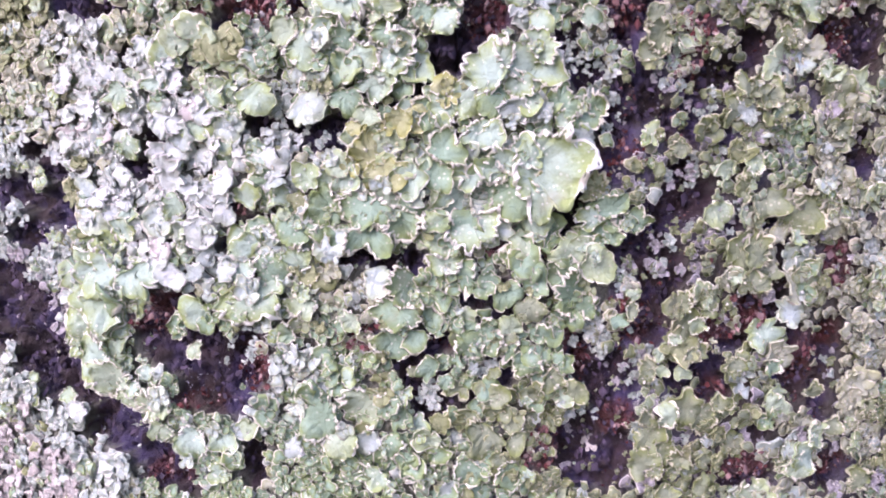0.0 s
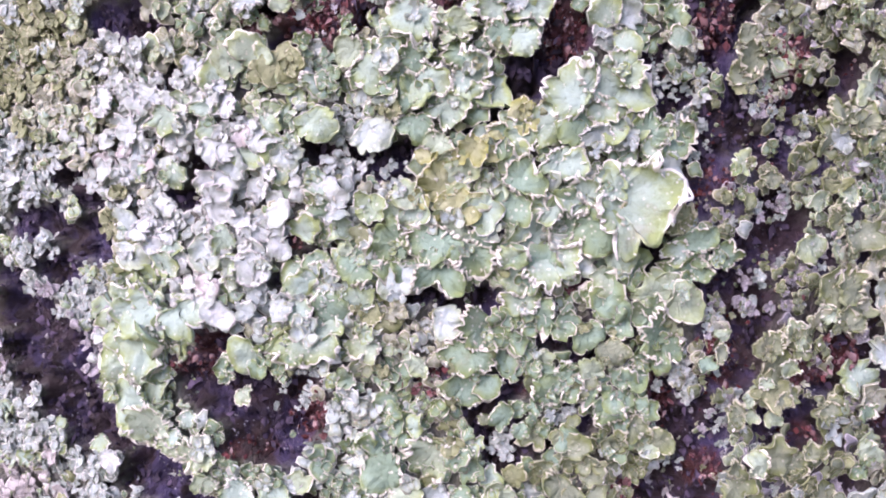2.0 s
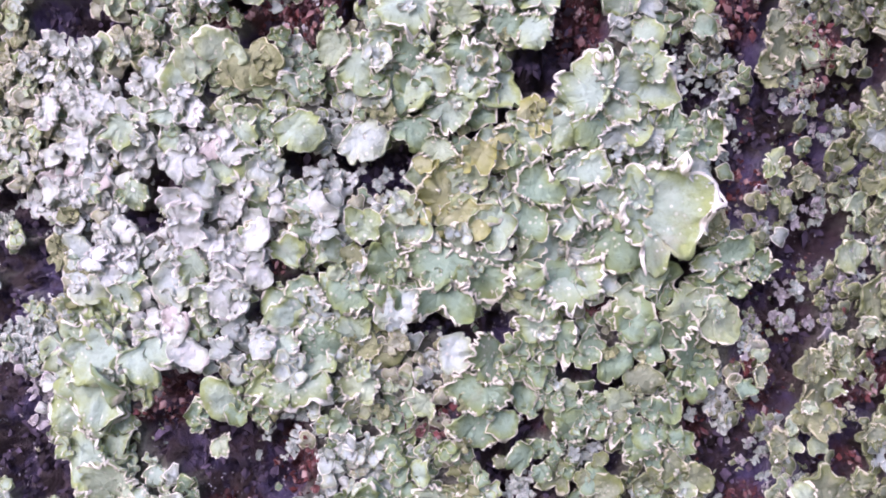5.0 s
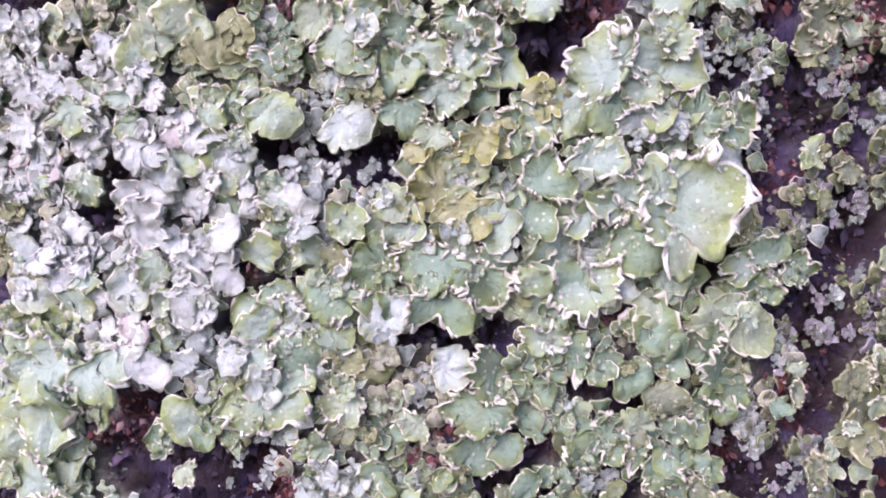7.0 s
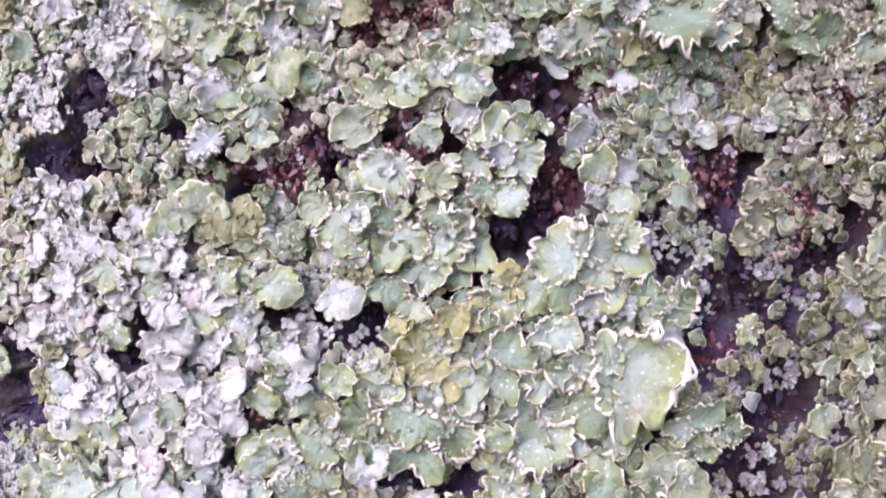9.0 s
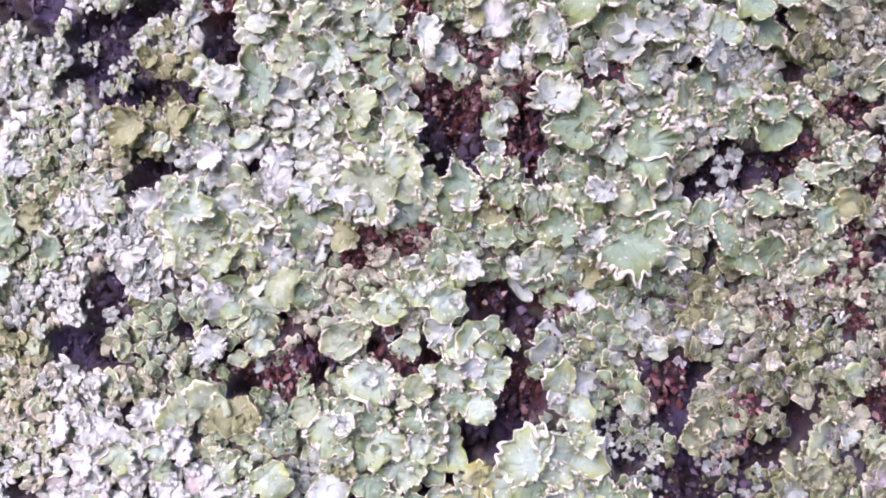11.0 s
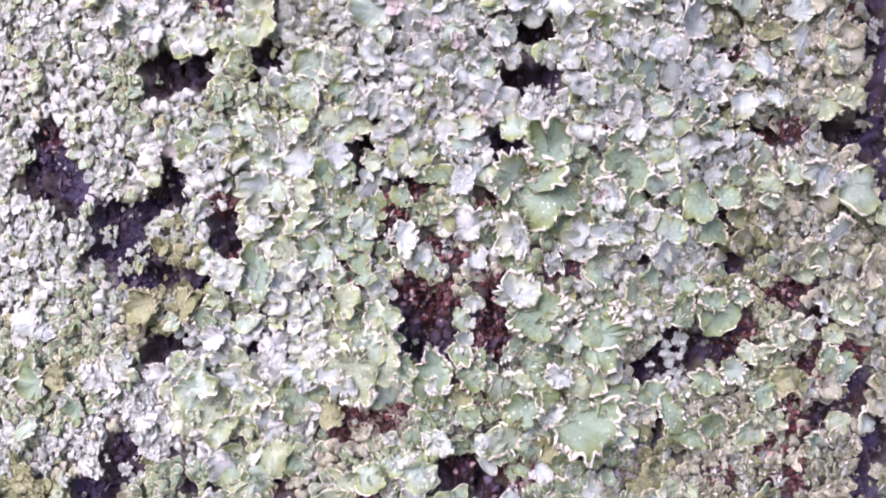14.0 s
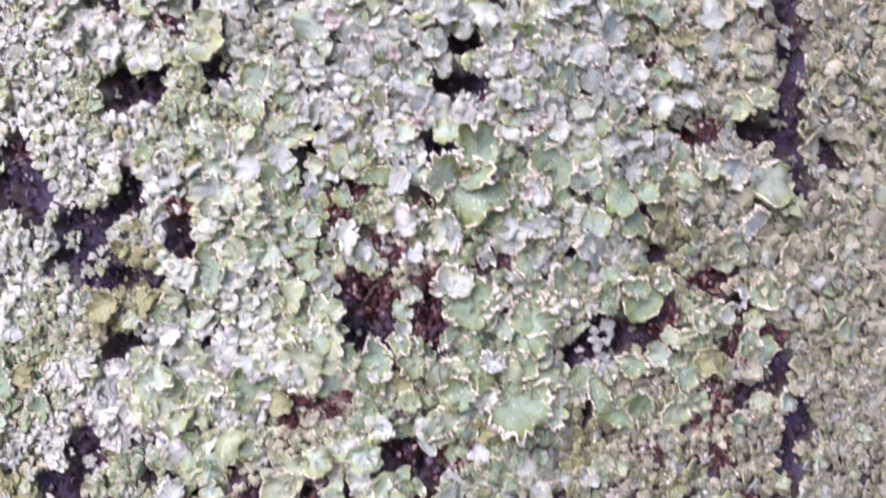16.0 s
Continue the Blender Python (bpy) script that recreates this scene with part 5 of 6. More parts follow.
def build_crumbs():
    """Rusty crumbs where the bark rots, and white powdery grains on and between the lobes."""
    spots = []
    for x, z, rx, rz, _ in RUST:
        for grain in range(int(rx * rz * 5)):
            a, q = rng.random() * 6.283, rng.random() ** 0.5
            px, pz = x + rx * q * math.cos(a), z + rz * q * math.sin(a)
            place = on_trunk(px, pz, depth(px, pz) + rng.uniform(0.1, 1.2))[0]
            spots.append((place, rng.uniform(0.25, 1.0) ** 1.6 * 1.4 * MM))
    for _ in range(9000):
        x, z = rng.uniform(22, 100), rng.uniform(-68, 90)
        if bare(x, z) > 0.1 and noise.noise(Vector((x * 0.17, z * 0.17, 3.4))) > 0.12:
            place = on_trunk(x, z, depth(x, z) + rng.uniform(0.0, 0.5))[0]
            spots.append((place, rng.uniform(0.2, 0.9) * MM))
    flecks = []
    for _ in range(110000):
        x, z = rng.uniform(-100, 120), rng.uniform(-68, 174)
        if bare(x, z) > 0.15 and noise.noise(Vector((x * 0.22, z * 0.22, 6.1))) > rng.uniform(0.0, 0.5):
            place = on_trunk(x, z, depth(x, z) + 0.1)[0]
            flecks.append((place, rng.uniform(0.12, 0.5) * MM))
    chips = []
    for _ in range(60000):
        x, z = rng.uniform(-104, 118), rng.uniform(-66, 172)
        if bare(x, z) > 0.2 and noise.noise(Vector((x * 0.35, z * 0.2, 7.7))) > rng.uniform(-0.5, 0.4):
            place = on_trunk(x, z, depth(x, z) + rng.uniform(0.0, 0.3))[0]
            chips.append((place, rng.uniform(0.4, 1.0) ** 2 * 2.2 * MM))
    grains("bark_chips", chips, CHIPS, "dark purple-brown chips of flaking bark", "bark chips")
    grains("bark_flecks", flecks, PALE_CRUMBS, "pale lilac-grey powdery flecks on bare bark", "lichen flecks")
    grains("bark_crumbs", spots, RUST_CRUMBS, "reddish-brown crumbs of decayed bark and dead lichen", "bark crumbs")
    grains("powder_grains", GRAINS, WHITE_CRUMBS, "white powdery grains scattered over the lichen lobes", "lichen grains")


# ---- build ----
build_trunk()
build_ground()
build_shapes()
leaf_lichen("lichen lobe with smooth rounded tips on bark", [
    (-58.4, 41.4, 3.5, 100, 'y', 's'),
])
leaf_lichen("leafy lichen with smooth rounded tips on bark", [
    (-46, 32.2, 5.9, 200, 'y', 's'),
    (-40.8, 30.1, 4, 270, 'o', 's'),
    (-36.5, 30.8, 6.6, 300, 'o', 's'),
    (-55.4, 25.6, 4.8, 200, 'y', 'b'),
    (-36.2, 40.6, 3.4, 90, 'o', 's'),
])
leaf_lichen("leafy lichen with scalloped edges on bark", [
    (-50.6, 24.5, 4.5, 270, 'm', 'b'),
    (-50.4, 21.1, 4.6, 200, 'm', 'b'),
    (-48.1, 27.7, 3.5, 300, 'w', 'b'),
    (-46.5, 24.9, 4.1, 240, 'w', 'b'),
    (-52, 31.3, 4.9, 250, 'w', 'b'),
    (-43.7, 20.8, 4.6, 250, 'w', 'b'),
    (-47.8, 17.1, 5.8, 250, 'w', 'b'),
    (-58.3, 22.3, 5.3, 250, 'm', 'b'),
    (-56.4, 18.5, 4.1, 250, 'w', 'b'),
    (-61.4, 26.8, 4.5, 200, 'w', 'b'),
    (-40.1, 19.4, 4.9, 320, 'w', 'b'),
    (-39, 22.8, 5.4, 20, 'm', 'b'),
    (-56.8, 13.1, 4.5, 290, 'm', 's'),
])
leaf_lichen("leafy lichen with scalloped edges on bark", [
    (-66.4, 27.1, 4.5, 160, 'w', 'b'),
    (-71.1, 26.5, 4.9, 230, 'w', 'b'),
    (-66.3, 21.2, 5.1, 200, 'w', 'b'),
])
leaf_lichen("leafy lichen with scalloped edges on bark", [
    (-35.6, 22.4, 4.5, 320, 'm', 'b'),
    (-35.2, 18.8, 4.1, 320, 'm', 'b'),
    (-30.2, 21.3, 6.9, 300, 'm', 's'),
    (-35.9, 16.3, 5.4, 320, 'l', 's'),
    (-30.2, 27.6, 6.4, 240, 'm', 'b'),
    (-37.3, 13.2, 4.1, 270, 'm', 'b'),
    (-31.4, 10.7, 4.9, 150, 'm', 'b'),
    (-22.8, 25.7, 3.5, 300, 'l', 'b'),
    (-21.2, 19.5, 6.9, 330, 'l', 's'),
])
leaf_lichen("leafy lichen with scalloped edges on bark", [
    (-25.4, 32.7, 5.4, 200, 'y', 'b'),
    (-17.9, 23.6, 4.5, 290, 'o', 'b'),
])
leaf_lichen("leafy lichen with crisped cream margins on bark", [
    (-21.4, 29.4, 6.9, 310, 'm', 'r'),
    (-19.3, 25.8, 4.3, 300, 'l', 'b'),
    (-14.7, 32.2, 5.3, 160, 'g', 'r'),
    (-13.8, 27.4, 7.3, 250, 'm', 'r'),
    (-14.5, 37.7, 6.8, 250, 'm', 'b'),
    (-14.5, 20.5, 5.3, 270, 'g', 'b'),
    (-11.7, 36.3, 2.6, 270, 'l', 'b'),
    (-7, 31.5, 5.4, 200, 'g', 'r'),
])
leaf_lichen("leafy lichen with scalloped edges on bark", [
    (-8, 37.2, 4.8, 60, 'y', 'b'),
    (-8.9, 34.6, 2.8, 270, 'y', 'b'),
    (-2.3, 50.6, 6.2, 290, 'y', 's'),
    (-16.5, 49.5, 4.7, 100, 'y', 'b'),
])
leaf_lichen("leafy lichen with crisped cream margins on bark", [
    (-2.3, 39, 5.3, 220, 'm', 'b'),
    (-0.8, 35, 4.3, 250, 'g', 'b'),
    (1.6, 40.9, 5.2, 60, 'k', 'r'),
    (-0.2, 44.2, 5.2, 0, 'm', 's'),
    (2.9, 34.3, 4.9, 300, 'm', 'r'),
    (4.8, 39.6, 5.4, 300, 'm', 'r'),
    (-3.8, 46.1, 4.2, 150, 'k', 'b'),
    (-5.6, 28.8, 5.8, 10, 'm', 'r'),
    (-11.8, 49.6, 5.4, 300, 'm', 's'),
])
leaf_lichen("leafy lichen with crisped cream margins on bark", [
    (-9.0, 23.4, 4.8, 280, 'm', 'r'),
    (0, 18.6, 4.6, 200, 'g', 'r'),
    (2.9, 19.3, 4, 250, 'm', 'r'),
    (3.4, 12.3, 6.6, 60, 'g', 'b'),
])
leaf_lichen("leafy lichen with smooth rounded tips beside a crack", [
    (-1.4, 19.9, 3.6, 220, 'q', 's'),
    (3.2, 22.4, 5.8, 40, 'q', 's'),
    (-4.7, 17.1, 4.6, 270, 'q', 's'),
    (-1.9, 16.2, 3.8, 310, 'q', 's'),
    (-7.9, 15.8, 4.1, 270, 'q', 's'),
    (-12.9, 16.1, 3.1, 250, 'q', 's'),
    (-10.4, 12.4, 7.9, 100, 'q', 'b'),
    (-7.2, 7.9, 6.3, 290, 'q', 's'),
])
leaf_lichen("lichen lobe with scalloped edges on bark", [
    (-10.8, 17.9, 3.8, 250, 'b', 'b'),
])
leaf_lichen("leafy lichen with crisped cream margins on bark", [
    (10.8, 26.6, 6.3, 150, 'm', 'b'),
    (15.8, 28.1, 7.3, 60, 'm', 'r'),
    (11.7, 20.7, 5.3, 220, 'g', 'r'),
    (15.9, 23.1, 4.9, 250, 'm', 'r'),
    (19.2, 24.6, 5.4, 0, 'm', 'r'),
    (15, 19, 5.4, 280, 'k', 'b'),
    (19.6, 29.7, 5.1, 30, 'm', 'r'),
    (19.5, 18.6, 4.1, 270, 'k', 'b'),
    (9.5, 14.8, 5.4, 300, 'm', 'r'),
    (23.6, 20.2, 5.3, 20, 'g', 'b'),
])
leaf_lichen("leafy lichen with crisped cream margins on bark", [
    (28.4, 18.7, 4.9, 0, 'g', 'r'),
    (23.8, 17.1, 3.6, 300, 'm', 'r'),
    (20.7, 8.4, 9.6, 5, 'm', 'r'),
    (16.8, 11.5, 5.3, 60, 'm', 'r'),
    (38.9, 29.2, 4.6, 90, 'n', 'r'),
])
leaf_lichen("leafy lichen with crisped cream margins on bark", [
    (40, 31.6, 6.4, 200, 'n', 'r'),
    (39.4, 35.8, 3.5, 120, 'n', 'b'),
])
leaf_lichen("lichen lobe with smooth rounded tips on bark", [
    (38.7, 26.9, 3.1, 250, 'o', 's'),
])
leaf_lichen("leafy lichen with scalloped edges on bark", [
    (56.5, 23.4, 4.6, 180, 'n', 'b'),
    (56.8, 21.6, 4.2, 230, 'n', 's'),
    (60.6, 22.7, 6.7, 60, 'n', 'b'),
    (54.4, 19, 5.3, 200, 'n', 'b'),
    (63.1, 18.2, 4.1, 240, 'g', 's'),
])
leaf_lichen("leafy lichen with scalloped edges on bark", [
    (-67.6, 4.6, 4.8, 170, 'w', 's'),
    (-63.6, 3.5, 5.1, 330, 'w', 'b'),
    (-66, -1.2, 5.8, 260, 'w', 's'),
    (-61.6, 0.8, 3.6, 330, 'w', 'b'),
    (-58.5, 2.6, 3.5, 200, 'w', 'b'),
    (-58, 0.6, 3.6, 270, 'm', 'b'),
])
leaf_lichen("leafy lichen with scalloped edges on bark", [
    (-51.7, -0.3, 7.3, 210, 'w', 's'),
    (-48.1, 2.1, 4.9, 200, 'm', 'b'),
    (-47.2, -2.7, 5.4, 270, 'm', 'b'),
    (-48.4, 8.1, 6.3, 0, 'w', 'b'),
    (-42.2, -2.8, 5.4, 260, 'w', 'b'),
    (-41.8, 3.3, 4.9, 250, 'w', 'b'),
    (-55.0, -11.6, 8.2, 290, 'm', 'b'),
])
leaf_lichen("leafy lichen with scalloped edges on bark", [
    (-30.3, 6.5, 6.3, 200, 'g', 'b'),
    (-27.5, 7.2, 4.9, 0, 'k', 'b'),
    (-21.8, 7.7, 5.3, 120, 'm', 's'),
    (-30.3, -3.9, 6.3, 250, 'l', 'b'),
    (-23.8, -1.7, 6.3, 220, 'g', 'r'),
    (-18.5, 1.8, 5.4, 200, 'g', 'b'),
])
leaf_lichen("leafy lichen with smooth rounded tips on bark", [
    (-18.2, 6.8, 4.3, 190, 'y', 's'),
    (-15.9, 9.8, 4.8, 130, 'y', 's'),
    (-23.5, 2.9, 3.8, 200, 'o', 's'),
    (-26.1, 0.8, 2.8, 120, 'y', 's'),
    (-8.4, 4.9, 6.6, 200, 'y', 'r'),
    (-5.2, 2.3, 3.5, 290, 'y', 's'),
])
leaf_lichen("leafy lichen with smooth rounded tips on bark", [
    (-14.5, 6.9, 7.3, 300, 'm', 's'),
    (-11.2, 1.4, 6.9, 250, 'g', 'r'),
    (-3.6, 6.5, 7.3, 230, 'm', 's'),
    (-10.5, -3.4, 6.9, 270, 'g', 'r'),
    (-17, -4.1, 5.4, 260, 'l', 's'),
    (-5.2, -0.5, 6.3, 270, 'g', 'r'),
    (-2.5, 4.2, 5.4, 280, 'l', 's'),
])
leaf_lichen("leafy lichen with crisped cream margins on bark", [
    (1.3, 7.2, 5.8, 250, 'g', 's'),
    (6.9, 7.9, 4.9, 200, 'm', 'r'),
    (10.6, 6.1, 7.3, 200, 'g', 'r'),
    (1.9, -2.4, 6.6, 190, 'm', 'r'),
    (8.1, -1.8, 6.6, 300, 'm', 'r'),
    (12.4, 9.7, 7.3, 160, 'm', 'r'),
    (15.2, 4, 6.9, 300, 'g', 'b'),
    (2.8, -7.1, 5.4, 120, 'm', 'r'),
])
leaf_lichen("lichen lobe with scalloped edges on bark", [
    (2.2, 3.7, 3.8, 90, 'y', 'b'),
])
leaf_lichen("leafy lichen with smooth rounded tips on bark", [
    (20.1, 3.2, 5.1, 0, 'm', 's'),
    (19, -0.3, 7.1, 0, 'm', 's'),
    (28.3, 0.3, 3.8, 180, 'm', 'r'),
    (31.5, 2.7, 5.3, 90, 'g', 'b'),
    (31.5, -2.6, 6.3, 280, 'g', 'r'),
    (23.8, -9.9, 5.4, 160, 'g', 'b'),
    (18.9, -10.5, 5.4, 20, 'g', 's'),
])
leaf_lichen("lichen lobe with smooth rounded tips on bark", [
    (17.4, -4.5, 5.4, 270, 'b', 's'),
])
leaf_lichen("leafy lichen with smooth rounded tips on bark", [
    (24.2, -5.7, 5.4, 120, 'y', 's'),
    (27.6, -5.3, 6.3, 70, 'y', 's'),
    (30.1, -7.6, 4.9, 350, 'y', 's'),
    (29, 5.8, 4.5, 160, 'o', 'b'),
])
leaf_lichen("lichen lobe with scalloped edges on bark", [
    (36.6, 9.1, 3.6, 160, 'o', 'b'),
])
leaf_lichen("leafy lichen with smooth rounded tips on bark", [
    (41, 8.7, 2.9, 0, 'n', 's'),
    (45, 12.1, 3.7, 270, 'n', 'b'),
    (37.1, -0.3, 5, 90, 'g', 'r'),
])
leaf_lichen("leafy lichen with smooth rounded tips on bark", [
    (53.7, 8.7, 5.6, 180, 'y', 's'),
    (59.1, 9.6, 5.9, 180, 'y', 'b'),
])
leaf_lichen("leafy lichen with scalloped edges on bark", [
    (57.4, 5, 4.9, 200, 'n', 'b'),
    (60.1, -6.3, 7, 120, 'n', 'b'),
])
leaf_lichen("leafy lichen with crisped cream margins on bark", [
    (-32.6, -14.9, 9.6, 280, 'm', 'b'),
    (-34.5, -9.7, 4.3, 110, 'm', 'r'),
    (-29.1, -9.7, 5.3, 60, 'g', 'r'),
    (-26.3, -21, 4, 200, 'g', 'b'),
    (-24.1, -7.4, 4.6, 100, 'm', 'r'),
])
leaf_lichen("leafy lichen with scalloped edges on bark", [
    (-22.5, -9.8, 4.1, 90, 'o', 'b'),
    (-14.2, -18.7, 3.7, 220, 'y', 'b'),
])
leaf_lichen("leafy lichen with crisped cream margins on bark", [
    (-8.9, -11.4, 4.9, 0, 'l', 's'),
    (-4.4, -12.3, 6.3, 200, 'g', 'b'),
    (-5.9, -17.2, 5.4, 260, 'g', 'r'),
    (-6.9, -22.5, 5, 250, 'g', 'r'),
])
leaf_lichen("leafy lichen with scalloped edges on bark", [
    (-3.2, -17.2, 4.6, 0, 'o', 'b'),
    (-7.8, -18.8, 3.4, 200, 'o', 'b'),
    (6.9, -17.6, 4.1, 340, 'y', 's'),
])
leaf_lichen("leafy lichen with scalloped edges on bark", [
    (6.1, -9.6, 6.6, 330, 'g', 'b'),
    (9.6, -12.3, 4.3, 280, 'g', 's'),
    (14.5, -13.7, 5.4, 280, 'g', 's'),
    (10.3, -21.2, 5.2, 220, 'g', 'b'),
    (7.5, -22.8, 4.4, 100, 'g', 'b'),
    (18, -16.5, 5.4, 290, 'n', 's'),
    (12, -22.2, 4, 200, 'n', 'b'),
])
leaf_lichen("leafy lichen with smooth rounded tips on bark", [
    (-0.2, -26.8, 3.7, 160, 'g', 's'),
    (-2.8, -27.6, 2.4, 270, 'n', 's'),
    (3.1, -29.6, 3.4, 270, 'g', 's'),
    (9.1, -30.7, 2.6, 200, 'n', 's'),
    (10.5, -30.6, 4.1, 160, 'g', 's'),
    (11.7, -28.1, 3.2, 150, 'n', 's'),
    (14, -22.6, 5, 300, 'g', 'b'),
])
leaf_lichen("lichen lobe with scalloped edges on bark", [
    (-23.1, -15.6, 5.4, 220, 'b', 'b'),
])
leaf_lichen("leafy lichen with crisped cream margins on bark", [
    (25.3, -13.5, 6.3, 200, 'g', 'r'),
    (27.9, -16.3, 5.4, 300, 'g', 'b'),
    (23.7, -17.7, 4.9, 250, 'g', 'r'),
    (34.2, -18.5, 3.6, 300, 'g', 's'),
    (17.9, -26.3, 4.4, 250, 'g', 'r'),
])
leaf_lichen("leafy lichen with scalloped edges on bark", [
    (26.6, -31.1, 3.3, 0, 'n', 's'),
    (22.2, -29.2, 5, 300, 'n', 'b'),
    (19.5, -33.6, 4.1, 250, 'g', 's'),
    (40.1, -27.8, 4.4, 200, 'n', 'b'),
    (39.4, -36.6, 4.4, 200, 'n', 'b'),
])
leaf_lichen("leafy lichen with scalloped edges on bark", [
    (44, -15.7, 4.6, 180, 'n', 's'),
    (45.7, -15.4, 4.6, 180, 'n', 'r'),
    (50.9, -14.7, 5.4, 60, 'n', 'b'),
    (51.3, -16.7, 5, 330, 'n', 'b'),
    (48, -25.4, 4.1, 300, 'n', 'b'),
    (50.3, -24.4, 4.1, 0, 'n', 'b'),
])
leaf_lichen("leafy lichen with scalloped edges on bark", [
    (49, -13.5, 4.6, 100, 'y', 'b'),
    (49, -19.8, 3, 250, 'y', 'b'),
    (57.1, -11, 4.3, 230, 'y', 'b'),
    (44.8, -22.1, 3.6, 210, 'y', 'b'),
    (37, -13.7, 2.9, 90, 'y', 's'),
    (41.8, -24.8, 2.9, 200, 'y', 's'),
])
leaf_lichen("leafy lichen with smooth rounded tips on bark", [
    (46.8, -28.7, 3.3, 270, 'y', 's'),
    (43, -28.2, 2.9, 250, 'y', 's'),
    (43.8, -36.3, 4.7, 160, 'y', 'b'),
    (59.9, -28.3, 4.3, 120, 'y', 's'),
])
leaf_lichen("leafy lichen with scalloped edges on bark", [
    (57.3, -27.9, 4.4, 250, 'n', 'b'),
    (59.1, -27, 4.4, 60, 'n', 'b'),
    (54, -34.6, 5.1, 90, 'n', 'b'),
    (64.8, -28.6, 4.7, 300, 'g', 'b'),
    (51.5, -37.5, 6.8, 300, 'n', 'b'),
])
leaf_lichen("lichen lobe with scalloped edges on bark", [
    (36.5, -16.7, 3.5, 320, 'b', 'b'),
])
leaf_lichen("leafy lichen with scalloped edges on bark", [
    (-70.6, -22.0, 8.2, 215, 'm', 'b'),
    (-67.8, -28.6, 7.6, 215, 'm', 'b'),
    (-63.4, -32.4, 7.6, 225, 'y', 'b'),
])
leaf_lichen("leafy lichen with smooth rounded tips on bark", [
    (-65.0, -18.6, 8.4, 240, 'm', 'b'),
    (-65.0, -12.2, 8.4, 215, 'm', 'r'),
])
leaf_lichen("leafy lichen with scalloped edges on bark", [
    (-58.9, -35.6, 6.2, 235, 'y', 'b'),
    (-54.4, -36.7, 7.8, 215, 'y', 'b'),
    (-52.7, -41.6, 5.2, 230, 'y', 'b'),
])
leaf_lichen("lichen lobe with scalloped edges on bark", [
    (-58.9, -33.9, 3.6, 180, 'm', 'b'),
])
leaf_lichen("leafy lichen with smooth rounded tips on bark", [
    (-46.4, -43.8, 6.6, 260, 'm', 'b'),
    (-39.6, -42.3, 6, 300, 'm', 's'),
    (-41, -49.1, 4.3, 280, 'm', 's'),
    (-37, -45.2, 3.6, 340, 'm', 's'),
])
leaf_lichen("lichen lobe with smooth rounded tips on bark", [
    (-34.9, -40.1, 5.2, 340, 'y', 's'),
])
leaf_lichen("lichen lobe with scalloped edges on bark", [
    (-48.3, -22, 3.3, 100, 'g', 'b'),
])
leaf_lichen("lichen lobe with scalloped edges on bark", [
    (-44.6, -25.1, 3, 300, 'y', 'b'),
])
leaf_lichen("leafy lichen with scalloped edges on bark", [
    (-12.2, -34.3, 7.1, 230, 'y', 'b'),
    (-16.4, -40.8, 6, 270, 'y', 'b'),
    (-0.7, -40.4, 5.2, 160, 'y', 's'),
])
leaf_lichen("leafy lichen with scalloped edges on bark", [
    (-20.5, -36.7, 6.8, 200, 'g', 'b'),
    (-26.1, -43.5, 5.2, 300, 'k', 'b'),
    (-6.9, -41.6, 5.2, 300, 'g', 'b'),
])
leaf_lichen("leafy lichen with scalloped edges on bark", [
    (-10.2, -48.1, 5.2, 250, 'm', 'b'),
    (-2.5, -46.8, 5.7, 200, 'g', 'b'),
])
leaf_lichen("leafy lichen with scalloped edges on bark", [
    (9.5, -40.3, 6.8, 220, 'n', 'b'),
    (7.5, -46.7, 6, 250, 'g', 'b'),
    (15, -47.1, 5.2, 300, 'g', 'b'),
])
leaf_lichen("leafy lichen with scalloped edges on bark", [
    (67.4, -36.5, 3.8, 270, 'y', 's'),
    (65.3, -35.6, 4.4, 0, 'y', 'b'),
    (75.2, -42.9, 5.2, 300, 'y', 'b'),
    (71.9, -49.2, 5.5, 280, 'y', 'b'),
])
leaf_lichen("leafy lichen with scalloped edges on bark", [
    (51.8, -50.7, 4.4, 0, 'n', 's'),
    (46.6, -45.1, 5.5, 200, 'n', 'b'),
    (41.8, -47, 4.7, 250, 'n', 'b'),
])
leaf_lichen("leafy lichen with scalloped edges on bark", [
    (86.8, -38.5, 6, 300, 'b', 'b'),
    (79, -42, 4.7, 300, 'b', 'b'),
    (73.3, -33.5, 4.1, 90, 'b', 'b'),
])
leaf_lichen("lichen lobe with scalloped edges on bark", [
    (60.2, -12.1, 5.5, 80, 'n', 'b'),
])
leaf_lichen("lichen lobe with scalloped edges on bark", [
    (86.6, -53.5, 5.2, 100, 'b', 'b'),
])
leaf_lichen("leafy lichen with scalloped edges on bark", [
    (-75.6, -37.2, 3.5, 300, 'm', 'b'),
    (-72.9, -39.9, 3.6, 270, 'w', 'b'),
])
leaf_lichen("lichen lobe with smooth rounded tips on bark", [
    (14.8, -18.7, 4.4, 80, 'y', 's'),
])
leaf_lichen("lichen lobe with scalloped edges on bark", [
    (64.5, 32.1, 5.9, 180, 'b', 'b'),
])
leaf_lichen("leafy lichen with scalloped edges on bark", [
    (77.3, 15.9, 5.9, 300, 'b', 'b'),
    (82.1, 3.2, 5.9, 250, 'b', 'b'),
])
leaf_lichen("leafy lichen with scalloped edges on bark", [
    (69.9, 0.3, 7.9, 260, 'b', 'b'),
    (63, 2.4, 7.3, 300, 'b', 's'),
])
